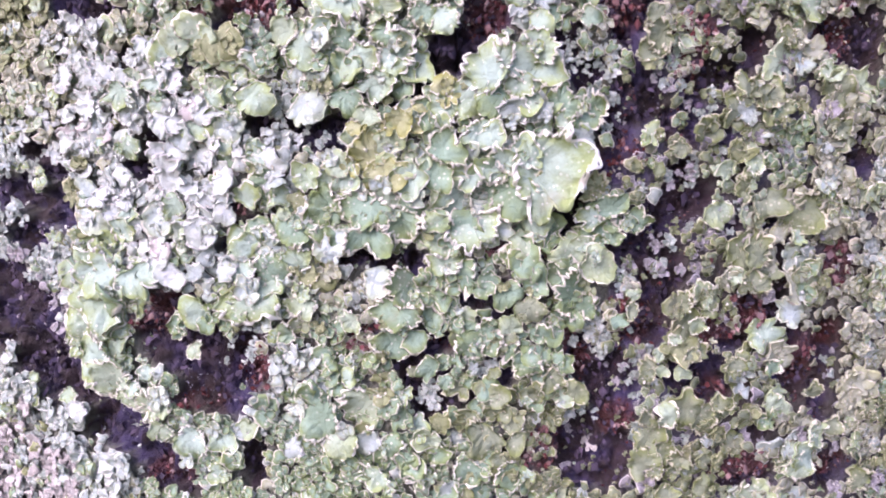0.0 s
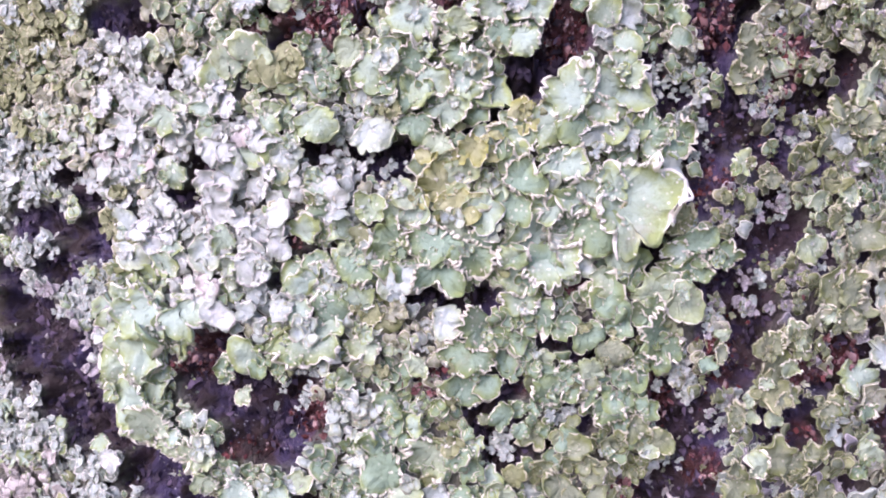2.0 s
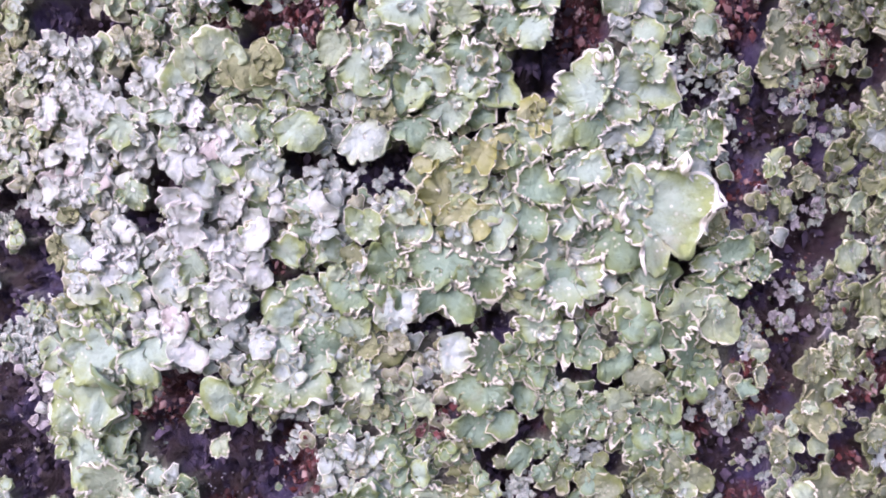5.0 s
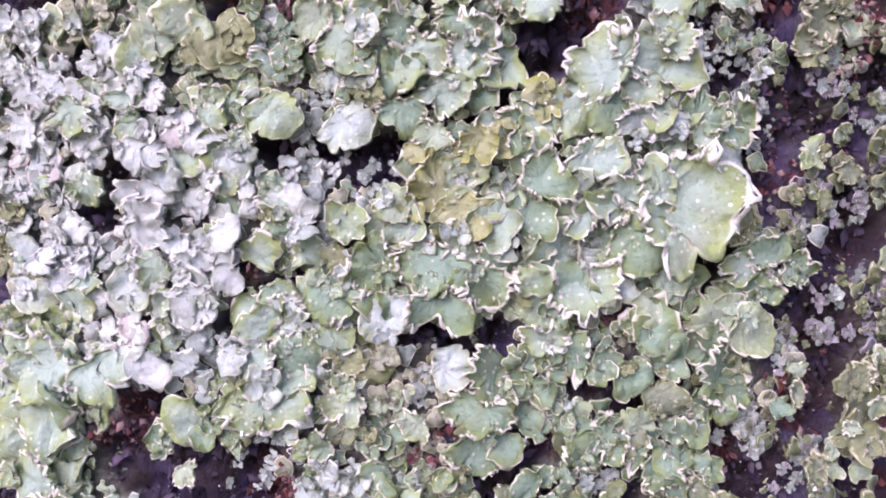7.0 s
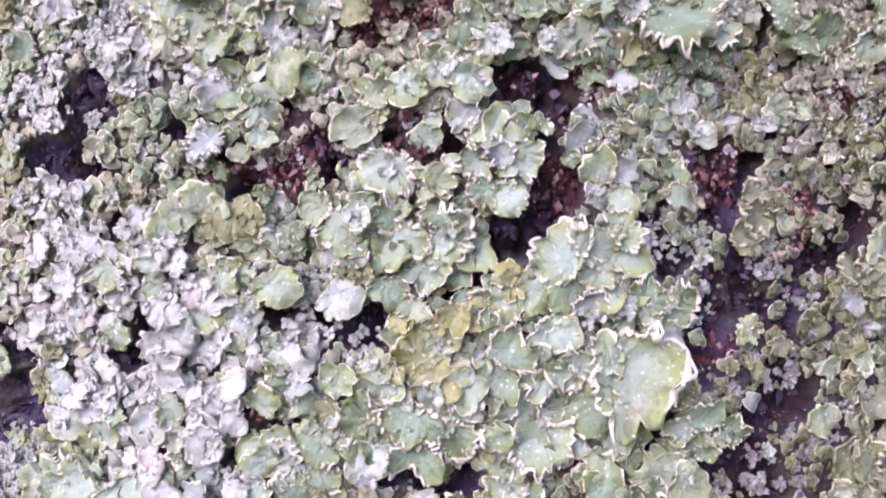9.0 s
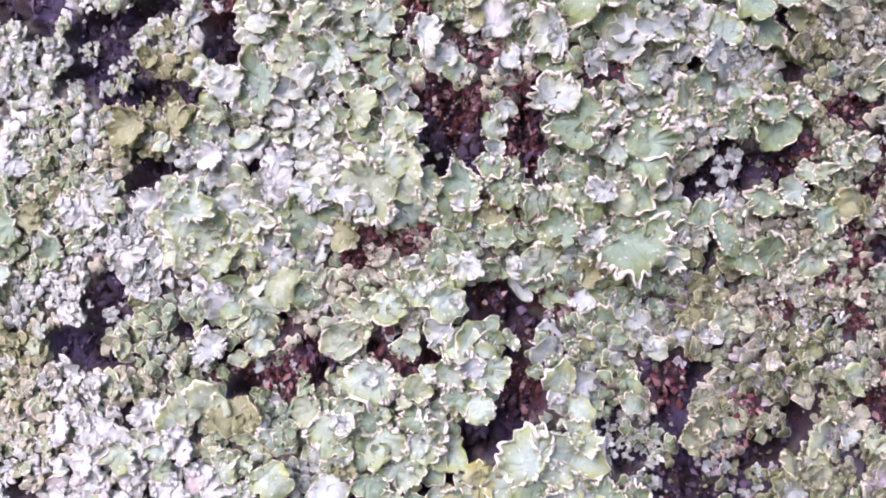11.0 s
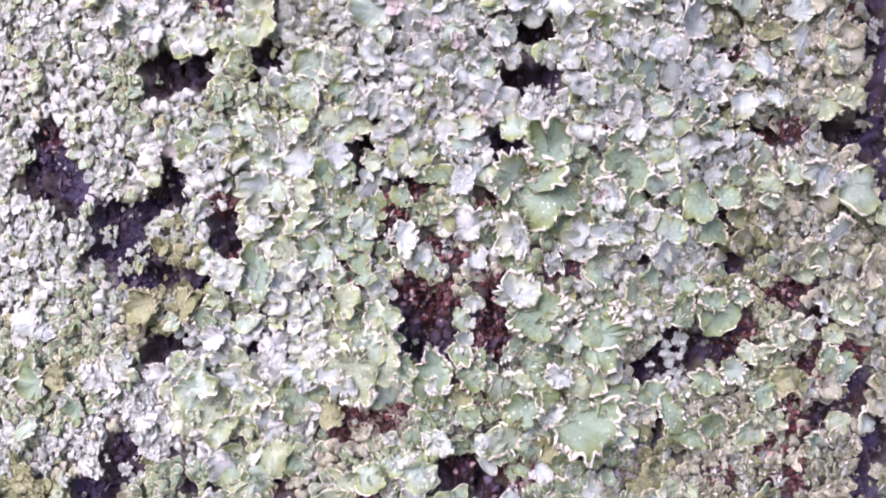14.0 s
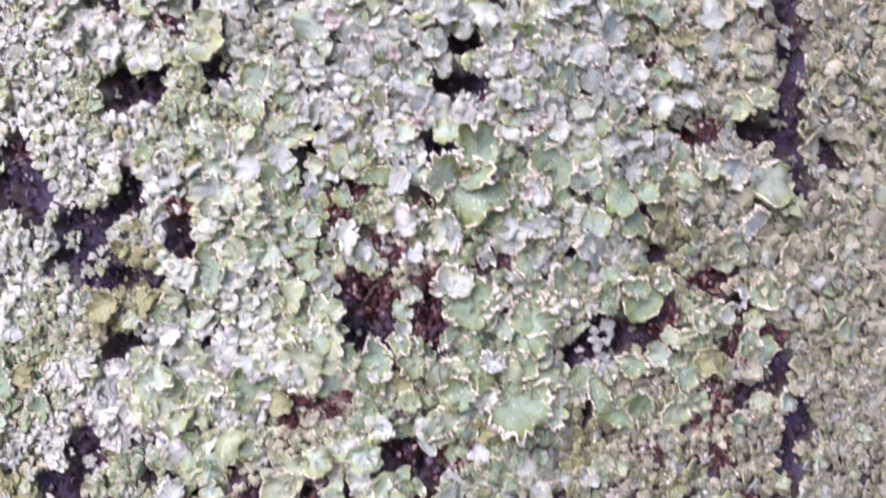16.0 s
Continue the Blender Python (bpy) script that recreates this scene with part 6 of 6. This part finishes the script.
leaf_lichen("leafy lichen with scalloped edges on bark", [
    (-48.1, 69, 5.2, 140, 'y', 'b'),
    (-44.7, 66.1, 7.4, 60, 'y', 'b'),
    (-50.6, 61.8, 4.2, 220, 'y', 'r'),
    (-47.9, 57.8, 5.4, 220, 'o', 'b'),
    (-36.8, 70.7, 5, 90, 'y', 's'),
    (-48.3, 80.5, 6.2, 30, 'o', 'b'),
    (-42.2, 58.7, 6.4, 270, 'o', 'b'),
    (-58.1, 78.9, 7.2, 200, 'o', 'b'),
])
leaf_lichen("leafy lichen with scalloped edges on bark", [
    (-46, 62.2, 7.1, 250, 'm', 'b'),
    (-50.7, 56.4, 4.2, 230, 'w', 'b'),
    (-39.9, 56.5, 5.5, 300, 'm', 'r'),
    (-54.3, 66.3, 5, 160, 'w', 'b'),
    (-37.8, 66.7, 6.4, 150, 'm', 's'),
    (-34.8, 62.9, 6.4, 320, 'm', 'b'),
    (-56.3, 57.3, 6.2, 300, 'w', 'b'),
    (-42.3, 73.8, 5.5, 200, 'w', 'b'),
    (-40.4, 50, 5, 200, 'w', 'b'),
])
leaf_lichen("leafy lichen with crisped cream margins on bark", [
    (-30.8, 73.1, 5, 60, 'w', 'b'),
    (-31, 69.7, 5.7, 30, 'w', 'r'),
    (-25.6, 67.9, 6.2, 200, 'l', 'r'),
    (-21.9, 71.6, 6.4, 130, 'l', 's'),
    (-23, 67.4, 5.4, 200, 'k', 'b'),
    (-26.5, 62.7, 6.2, 250, 'g', 'r'),
    (-20.2, 69.2, 5.7, 90, 'l', 'r'),
    (-43.6, 77.5, 5.1, 20, 'g', 'b'),
    (-34.7, 86.3, 5.7, 200, 'g', 'r'),
    (-41.4, 81.9, 5.7, 200, 'm', 'b'),
])
leaf_lichen("leafy lichen with scalloped edges on bark", [
    (-28.6, 52.7, 5.5, 320, 'o', 's'),
    (-20.1, 61.3, 5.2, 230, 'o', 'b'),
    (-33.1, 64.4, 6.2, 320, 'y', 'b'),
])
leaf_lichen("leafy lichen with scalloped edges on bark", [
    (-12.8, 73.3, 6.4, 60, 'm', 'r'),
    (-9.9, 67.5, 5.5, 330, 'm', 'b'),
    (-5.7, 69.7, 4.5, 0, 'g', 'b'),
    (-14.3, 65.3, 7, 270, 'm', 'r'),
    (-5.5, 67.7, 4.7, 30, 'm', 'b'),
    (-0.6, 69.8, 4.6, 200, 'g', 'r'),
    (4.9, 75.6, 4.3, 90, 'l', 'b'),
    (0.4, 66.8, 3.7, 90, 'l', 'r'),
    (-19.7, 86.6, 5.7, 270, 'm', 'b'),
])
leaf_lichen("leafy lichen with crisped cream margins on bark", [
    (-17.7, 73.3, 5, 120, 'y', 'r'),
    (-15.6, 68.3, 7.9, 250, 'y', 'r'),
    (-9.8, 70.8, 5.4, 0, 'y', 'r'),
    (-9.2, 73, 6.4, 20, 'y', 'r'),
    (-10, 78.8, 7.2, 90, 'y', 'b'),
    (-7.5, 70.8, 4.4, 0, 'o', 's'),
])
leaf_lichen("leafy lichen with smooth rounded tips on bark", [
    (-2.8, 60.1, 4.2, 0, 'g', 's'),
    (-4, 57.5, 3.9, 300, 'g', 's'),
    (0.4, 56.8, 4.7, 250, 'l', 'r'),
    (5.8, 61.7, 4.2, 100, 'g', 's'),
    (9, 56.8, 4.7, 300, 'm', 's'),
    (6.5, 68.6, 5, 270, 'g', 'b'),
    (4.2, 72.8, 4.2, 280, 'g', 'b'),
])
leaf_lichen("leafy lichen with scalloped edges on bark", [
    (7.0, 72.6, 4.2, 60, 'g', 'b'),
    (4.4, 79.0, 4.6, 0, 'm', 'b'),
    (17.7, 80.4, 6.8, 150, 'g', 'r'),
    (14.6, 84.4, 6.2, 90, 'l', 'r'),
    (14.9, 62.9, 6.2, 200, 'g', 'b'),
    (20.9, 77.3, 5.1, 200, 'm', 'b'),
])
leaf_lichen("leafy lichen with scalloped edges on bark", [
    (4.2, 64.4, 4.4, 270, 'o', 'b'),
    (11.8, 67, 6.2, 250, 'y', 'b'),
    (14.1, 66.4, 4.5, 130, 'y', 'r'),
    (12, 57.8, 5.1, 160, 'y', 'b'),
])
leaf_lichen("leafy lichen with scalloped edges on bark", [
    (30.5, 78.2, 7.1, 280, 'g', 'r'),
    (30.3, 75.3, 6.8, 300, 'g', 'r'),
    (24, 76.1, 4.4, 200, 'm', 'r'),
    (23.4, 81.1, 6, 150, 'm', 'r'),
    (28.3, 69.1, 8.2, 270, 'g', 'b'),
    (29.1, 87.7, 5.7, 200, 'g', 'b'),
    (22.1, 69.1, 6.8, 200, 'm', 'b'),
    (38.7, 87.7, 5.7, 160, 'g', 'b'),
    (32.6, 64.9, 6.2, 300, 'g', 'b'),
])
leaf_lichen("leafy lichen with crisped cream margins on bark", [
    (53.1, 80.9, 7.2, 280, 'g', 's'),
    (50.9, 83.5, 6.2, 90, 'g', 'r'),
    (56.7, 84.6, 6.2, 20, 'g', 'r'),
    (45.3, 81.5, 5.1, 180, 'g', 'r'),
    (45.3, 85.7, 7.2, 270, 'g', 'b'),
    (50, 67.7, 6.2, 250, 'g', 'b'),
])
leaf_lichen("lichen lobe with smooth rounded tips on bark", [
    (42.1, 65.2, 3.7, 100, 'b', 's'),
])
leaf_lichen("leafy lichen with scalloped edges on bark", [
    (61.7, 73.7, 4.5, 120, 'y', 'b'),
    (59.2, 72.8, 6.2, 200, 'y', 'b'),
    (65.1, 75.8, 5.7, 250, 'y', 'b'),
    (64.2, 77.7, 5, 60, 'y', 'b'),
    (55.7, 69.7, 6.2, 200, 'y', 'b'),
    (68.2, 78.4, 6, 250, 'y', 'b'),
    (67.7, 68.1, 6.8, 250, 'o', 'b'),
])
leaf_lichen("leafy lichen with smooth rounded tips on bark", [
    (-33.1, 48, 6.4, 320, 'm', 's'),
    (-37.3, 47.7, 4.5, 230, 'm', 's'),
    (-41.9, 42.6, 6.7, 150, 'k', 'r'),
])
leaf_lichen("lichen lobe with smooth rounded tips on bark", [
    (-19.4, 44.6, 7.1, 180, 'b', 's'),
])
leaf_lichen("lichen lobe with smooth rounded tips on bark", [
    (43.6, 48, 4.5, 320, 'o', 's'),
])
leaf_lichen("leafy lichen with scalloped edges on bark", [
    (-65.4, 136.5, 6.8, 270, 'w', 'b'),
    (-70.3, 141.2, 6.8, 200, 'w', 'b'),
    (-65, 144.9, 6.2, 100, 'l', 'b'),
    (-57.1, 138, 5.7, 100, 'w', 'b'),
    (-56.7, 132.1, 5.3, 270, 'w', 'b'),
    (-58.5, 144.9, 5.1, 90, 'k', 'b'),
    (-67, 147.8, 6.3, 300, 'w', 'b'),
])
leaf_lichen("leafy lichen with scalloped edges on bark", [
    (-35.1, 131.8, 6.8, 320, 'm', 's'),
    (-39.6, 129.8, 6.8, 250, 'm', 'b'),
    (-42.2, 129.9, 6.2, 280, 'w', 'b'),
    (-30.3, 140.9, 7.8, 250, 'l', 'b'),
    (-46, 130.9, 6.8, 160, 'l', 's'),
    (-24.6, 123.7, 8.6, 200, 'm', 'b'),
])
leaf_lichen("lichen lobe with scalloped edges on bark", [
    (-34.7, 136.5, 5.7, 60, 'y', 'b'),
])
leaf_lichen("leafy lichen with scalloped edges on bark", [
    (-45.7, 142.7, 6.8, 60, 'k', 'b'),
    (-46.3, 145.4, 6.3, 250, 'k', 'b'),
    (-45.3, 152, 6.9, 60, 'g', 'b'),
])
leaf_lichen("leafy lichen with scalloped edges on bark", [
    (-24.7, 142.9, 5.7, 0, 'w', 'b'),
    (-23.4, 149, 5.2, 0, 'g', 'b'),
    (-31.2, 148.1, 8.4, 120, 'l', 'b'),
    (-27.9, 151.3, 5.2, 60, 'w', 'b'),
    (-12.5, 148.8, 8.4, 200, 'l', 'r'),
    (-13.1, 135.6, 8.6, 150, 'w', 'b'),
    (-11.1, 138.7, 5.1, 150, 'w', 'b'),
])
leaf_lichen("leafy lichen with scalloped edges on bark", [
    (-25.5, 119, 7.2, 250, 'm', 'b'),
    (-27, 113.8, 5.7, 270, 'm', 'r'),
    (-18.1, 120, 5.7, 60, 'g', 'b'),
    (-30.6, 111.1, 6.2, 90, 'm', 'b'),
    (-32.5, 112.7, 5.7, 200, 'm', 'r'),
    (-14.9, 117.4, 4.1, 20, 'm', 'b'),
    (-35.3, 114.3, 6.2, 120, 'm', 'r'),
    (-26.4, 107.3, 7.8, 150, 'm', 'b'),
    (-18.9, 108.6, 4.5, 60, 'm', 's'),
    (-32.7, 107.2, 6.8, 120, 'm', 'r'),
    (-12.9, 125.2, 4.5, 100, 'w', 'b'),
])
leaf_lichen("leafy lichen with scalloped edges on bark", [
    (-21.9, 126.3, 6.2, 20, 'y', 'b'),
    (-21.2, 117.4, 5.1, 300, 'o', 'b'),
    (-18, 114.8, 5.1, 60, 'y', 'r'),
])
leaf_lichen("leafy lichen with scalloped edges on bark", [
    (19.9, 135.8, 7.4, 200, 'k', 's'),
    (24.2, 131.9, 6.8, 280, 'k', 'b'),
    (13.7, 137.9, 6.2, 120, 'w', 'b'),
    (10.7, 131.4, 5.5, 0, 'l', 's'),
    (27.4, 128, 4.5, 160, 'w', 'b'),
    (30.5, 132.3, 5.7, 200, 'g', 'b'),
    (8.6, 135.7, 5.1, 60, 'w', 'b'),
    (18.3, 147.2, 6.3, 200, 'l', 'b'),
    (8.5, 140.4, 5.1, 90, 'w', 'b'),
])
leaf_lichen("leafy lichen with scalloped edges on bark", [
    (6.7, 124.9, 6.8, 210, 'w', 'b'),
    (7.8, 120, 6.8, 150, 'w', 'b'),
    (1.5, 130.5, 5.7, 320, 'w', 'b'),
    (-2.6, 130.4, 6.8, 250, 'w', 'b'),
    (4.8, 114, 5.1, 90, 'w', 'b'),
    (3.9, 110.9, 6.2, 120, 'w', 'b'),
])
leaf_lichen("leafy lichen with scalloped edges on bark", [
    (19.5, 111.5, 9.7, 80, 'g', 'r'),
    (12.9, 113.7, 5.7, 150, 'y', 's'),
])
leaf_lichen("lichen lobe with scalloped edges on bark", [
    (-0.2, 120.6, 4.5, 200, 'y', 'b'),
])
leaf_lichen("leafy lichen with scalloped edges on bark", [
    (-33.9, 100.9, 7.8, 200, 'l', 'b'),
    (-30.6, 102.2, 6.2, 250, 'm', 'r'),
    (-33.6, 96.4, 5.5, 280, 'l', 's'),
    (-42.1, 111.7, 5.1, 60, 'w', 'b'),
    (-20.2, 94.9, 5.7, 300, 'm', 'b'),
])
leaf_lichen("leafy lichen with crisped cream margins on bark", [
    (-27.3, 99.9, 6.4, 300, 'b', 'r'),
    (-29.3, 90.7, 5.1, 200, 'b', 'r'),
])
leaf_lichen("leafy lichen with scalloped edges on bark", [
    (17.0, 105.5, 9.8, 300, 'g', 'b'),
    (18.5, 100.4, 9.6, 260, 'g', 'r'),
    (12.2, 105.4, 6.8, 160, 'm', 'r'),
    (31, 102.2, 5.7, 200, 'w', 'r'),
    (32.4, 112.6, 5.7, 90, 'k', 'b'),
    (24.6, 95, 5.7, 250, 'k', 's'),
    (34.1, 107.5, 5.1, 250, 'g', 'r'),
])
leaf_lichen("leafy lichen with scalloped edges on bark", [
    (3, 104.5, 6.8, 90, 'k', 'b'),
    (-1.2, 109.3, 4.1, 0, 'g', 'b'),
    (5.1, 96.6, 6.8, 90, 'w', 'b'),
    (13.1, 94.2, 6.3, 200, 'l', 'r'),
    (-6.1, 93.3, 6.2, 0, 'k', 'b'),
])
leaf_lichen("leafy lichen with scalloped edges on bark", [
    (-22.3, 90.7, 6.2, 200, 'm', 'r'),
    (-16.5, 95.1, 5.1, 0, 'g', 'b'),
    (-17.8, 103.4, 5.1, 320, 'g', 'b'),
])
leaf_lichen("leafy lichen with scalloped edges on bark", [
    (-13.9, 95.7, 5.5, 60, 'y', 'b'),
    (-25.1, 96, 6.2, 90, 'y', 'b'),
])
leaf_lichen("leafy lichen with scalloped edges on bark", [
    (82.2, 104.3, 10.1, 300, 'b', 's'),
    (77.6, 96.6, 6.2, 120, 'b', 'r'),
    (72.2, 107.6, 8.2, 250, 'b', 'b'),
])
leaf_lichen("leafy lichen with scalloped edges on bark", [
    (55.2, 106.8, 6.8, 160, 'g', 's'),
    (53.2, 102.7, 5.7, 60, 'g', 'b'),
    (55.8, 99.2, 6.3, 20, 'n', 'b'),
    (47.5, 101.3, 6.6, 200, 'g', 's'),
    (50.5, 115.4, 6.2, 270, 'g', 'b'),
    (46.3, 112, 6.9, 60, 'k', 'b'),
    (50.7, 96.3, 6.6, 300, 'g', 'b'),
    (43.9, 102.5, 5.1, 300, 'g', 'b'),
    (43.7, 115.1, 5.1, 280, 'g', 'b'),
    (40.6, 104.5, 6.2, 120, 'm', 'r'),
])
leaf_lichen("leafy lichen with scalloped edges on bark", [
    (39.7, 92.8, 6.2, 200, 'm', 'b'),
    (41.9, 90.9, 6.2, 270, 'm', 'b'),
    (41.8, 96.1, 6.8, 90, 'k', 'b'),
    (32.7, 93.9, 5.7, 260, 'k', 'b'),
    (31.1, 96, 6.2, 90, 'l', 'r'),
    (27.9, 94.5, 6.3, 250, 'l', 'b'),
    (24.8, 92.8, 6.2, 90, 'l', 's'),
])
leaf_lichen("leafy lichen with scalloped edges on bark", [
    (40.5, 110.8, 6.2, 280, 'k', 's'),
    (35, 114.8, 5.1, 200, 'l', 'r'),
    (40.4, 119.2, 5.1, 250, 'k', 'b'),
    (33.9, 122, 4.5, 200, 'g', 'b'),
    (37, 124.3, 6.8, 200, 'k', 'b'),
    (50.4, 121.7, 7.8, 290, 'k', 'b'),
])
leaf_lichen("leafy lichen with scalloped edges on bark", [
    (41.3, 129.7, 8.8, 270, 'k', 'b'),
    (33.7, 129.4, 6.2, 250, 'm', 'b'),
    (46.8, 135.4, 7.2, 60, 'k', 'b'),
    (34.7, 139.9, 8.6, 90, 'k', 'b'),
    (38.9, 143.3, 8.6, 100, 'k', 'b'),
])
leaf_lichen("leafy lichen with scalloped edges on bark", [
    (56.1, 119.9, 6.2, 250, 'b', 'b'),
    (63.3, 121.4, 6.2, 200, 'b', 'b'),
    (60.8, 127.7, 6.2, 200, 'b', 'b'),
    (47, 118.4, 5.1, 150, 'b', 'b'),
    (61, 110.4, 5.1, 200, 'b', 'b'),
])
leaf_lichen("lichen lobe with scalloped edges on bark", [
    (74.6, 121, 6.2, 270, 'y', 'b'),
])
leaf_lichen("leafy lichen with scalloped edges on bark", [
    (79.9, 123.6, 6.6, 60, 'b', 'b'),
    (75.8, 132.2, 4.5, 0, 'b', 'b'),
    (69.3, 132.8, 7.2, 250, 'b', 'b'),
])
leaf_lichen("lichen lobe with scalloped edges on bark", [
    (30.4, 137.5, 6.8, 120, 'y', 'b'),
])
leaf_lichen("leafy lichen with scalloped edges on bark", [
    (-7.9, 136.1, 6.2, 0, 'w', 'b'),
    (-6, 141.8, 6.2, 90, 'w', 'b'),
    (-10.9, 130.4, 5.1, 220, 'w', 'b'),
    (-8.1, 145.6, 6.3, 270, 'w', 'r'),
    (-1.8, 146.7, 7.3, 300, 'w', 'r'),
])
leaf_lichen("leafy lichen with scalloped edges on bark", [
    (67.9, 140.3, 7.8, 60, 'b', 'b'),
    (78.2, 144.8, 5.1, 60, 'b', 'b'),
    (77.6, 148.6, 6.3, 300, 'b', 'b'),
])
leaf_lichen("lichen lobe with scalloped edges on bark", [
    (62.3, 105.1, 7.2, 200, 'b', 'b'),
])
leaf_lichen("leafy lichen with smooth rounded tips on bark", [
    (78.5, 81.5, 6.2, 0, 'y', 's'),
    (81.3, 82.3, 8.4, 90, 'y', 'b'),
])
leaf_lichen("lichen lobe with scalloped edges on bark", [
    (-82.9, 130.9, 6.2, 90, 'w', 'b'),
])
leaf_lichen("lichen lobe with scalloped edges on bark", [
    (-85.8, 124.7, 5.1, 150, 'y', 'b'),
])
leaf_lichen("lichen lobe with crisped cream margins on bark", [
    (-56.3, 108.5, 5.1, 250, 'w', 'r'),
])
leaf_lichen("lichen lobe with scalloped edges on bark", [
    (-55.6, 104.7, 4.5, 280, 'b', 'b'),
])
leaf_lichen("lichen lobe with scalloped edges on bark", [
    (-22.7, 110.1, 4.5, 200, 'y', 'b'),
])
leaf_lichen("lichen lobe with scalloped edges on bark", [
    (-0.7, 138.7, 4.5, 30, 'b', 'b'),
])
leaf_lichen("leafy lichen with scalloped edges on bark", [
    (-9.1, 113.8, 4.5, 90, 'k', 'b'),
    (-7.4, 115.9, 5.2, 90, 'k', 'b'),
])
leaf_lichen("lichen lobe with scalloped edges on bark", [
    (-12.6, 107.6, 4.5, 20, 'b', 'b'),
])
leaf_lichen("leafy lichen with scalloped edges on bark", [
    (55.9, 139.2, 6.2, 60, 'y', 'b'),
    (61.9, 134.3, 5.1, 250, 'o', 'b'),
    (67.2, 148.6, 5.9, 90, 'y', 's'),
])
leaf_lichen("leafy lichen with scalloped edges on bark", [
    (52.4, 142.2, 7.2, 90, 'm', 'b'),
    (44.5, 152, 6.3, 30, 'w', 'b'),
])
leaf_lichen("lichen lobe with scalloped edges on bark", [
    (57.2, 126.4, 5.1, 270, 'g', 'b'),
])
leaf_lichen("lichen lobe with scalloped edges on bark", [
    (67.2, 107.4, 6.2, 250, 'y', 'b'),
])
leaf_lichen("leafy lichen with scalloped edges on bark", [
    (-85.8, 74.9, 6.2, 160, 'm', 'b'),
    (-81.1, 72.9, 5.1, 250, 'k', 'b'),
    (-83.8, 62.3, 5.1, 200, 'g', 'r'),
])
leaf_lichen("leafy lichen with scalloped edges on bark", [
    (-77.9, 64, 5.1, 300, 'o', 'b'),
    (-85.1, 52.8, 5.7, 200, 'y', 'b'),
])
leaf_lichen("leafy lichen with scalloped edges on bark", [
    (-68.1, 65, 6.2, 150, 'w', 'b'),
    (-62.9, 67.6, 5.1, 60, 'l', 'b'),
    (-73.4, 57.7, 5.1, 200, 'g', 'b'),
])
leaf_lichen("lichen lobe with scalloped edges on bark", [
    (-16.3, 81.7, 5.1, 0, 'b', 'b'),
])
leaf_lichen("lichen lobe with scalloped edges on bark", [
    (-40.3, 86.2, 6.2, 100, 'm', 'b'),
])
leaf_lichen("leafy lichen with crisped cream margins on bark", [
    (34.5, 78.4, 6.2, 20, 'y', 'r'),
    (35.5, 84.6, 6.2, 200, 'y', 'b'),
])
leaf_lichen("leafy lichen with crisped cream margins on bark", [
    (21.1, 61.9, 6.2, 250, 'm', 'b'),
    (27.4, 59.9, 7.2, 290, 'g', 'r'),
    (33.8, 58.7, 6.2, 300, 'm', 'r'),
])
leaf_lichen("leafy lichen with scalloped edges on bark", [
    (40.1, 65.9, 6.2, 120, 'g', 'b'),
    (43.4, 62.6, 6.2, 30, 'g', 'r'),
    (46.8, 57.3, 6.2, 250, 'g', 'r'),
    (51.3, 59.2, 6.8, 200, 'g', 'b'),
])
leaf_lichen("leafy lichen with scalloped edges on bark", [
    (61.7, 65.2, 7.2, 300, 'g', 'b'),
    (72.9, 55.8, 6.2, 250, 'g', 'b'),
])
leaf_lichen("leafy lichen with scalloped edges on bark", [
    (71.3, 77.8, 5.1, 0, 'b', 'b'),
    (73.7, 91, 5.7, 200, 'b', 'r'),
])
leaf_lichen("leafy lichen with scalloped edges on bark", [
    (75.3, 72.2, 6.2, 300, 'g', 'b'),
    (80.6, 69.7, 6.2, 320, 'g', 'b'),
])
leaf_lichen("lichen lobe with scalloped edges on bark", [
    (59.4, 57.8, 6.8, 300, 'o', 'b'),
])
leaf_lichen("lichen lobe with crisped cream margins on bark", [
    (87.3, 89.9, 6.2, 0, 'b', 'r'),
])
leaf_lichen("lichen lobe with scalloped edges on bark", [
    (20.7, 89.6, 5.1, 0, 'k', 'b'),
])
leaf_lichen("lichen lobe with smooth rounded tips on bark", [
    (24.6, -32, 4.4, 330, 'y', 's'),
])
leaf_lichen("leafy lichen with scalloped edges on bark", [
    (-89.6, 151.2, 6.3, 200, 'w', 'b'),
    (-81.8, 155.2, 6.3, 90, 'w', 'r'),
    (-78.4, 146.5, 5.2, 250, 'l', 'b'),
])
leaf_lichen("lichen lobe with scalloped edges on bark", [
    (-71.4, 152.9, 7.3, 60, 'w', 'b'),
])
leaf_lichen("leafy lichen with scalloped edges on bark", [
    (2.4, 148.9, 5.2, 20, 'w', 'b'),
    (9.8, 148, 6.3, 120, 'w', 'b'),
])
leaf_lichen("lichen lobe with scalloped edges on bark", [
    (13.1, 144.9, 5.2, 300, 'y', 'b'),
])
leaf_lichen("leafy lichen with scalloped edges on bark", [
    (30, 152.1, 7.3, 60, 'l', 'b'),
    (31.2, 145.7, 7.3, 270, 'l', 'b'),
    (38.9, 149.4, 7.3, 150, 'l', 'r'),
])
leaf_lichen("lichen lobe with scalloped edges on bark", [
    (51.4, 147.1, 6.3, 300, 'b', 'b'),
])
leaf_lichen("lichen lobe with scalloped edges on bark", [
    (74.9, 155.2, 6.3, 60, 'b', 'b'),
])
leaf_lichen("lichen lobe with scalloped edges on bark", [
    (95, 143.7, 5.2, 250, 'b', 'b'),
])

build_crusts()
build_cover()
build_crumbs()
build_flakes()
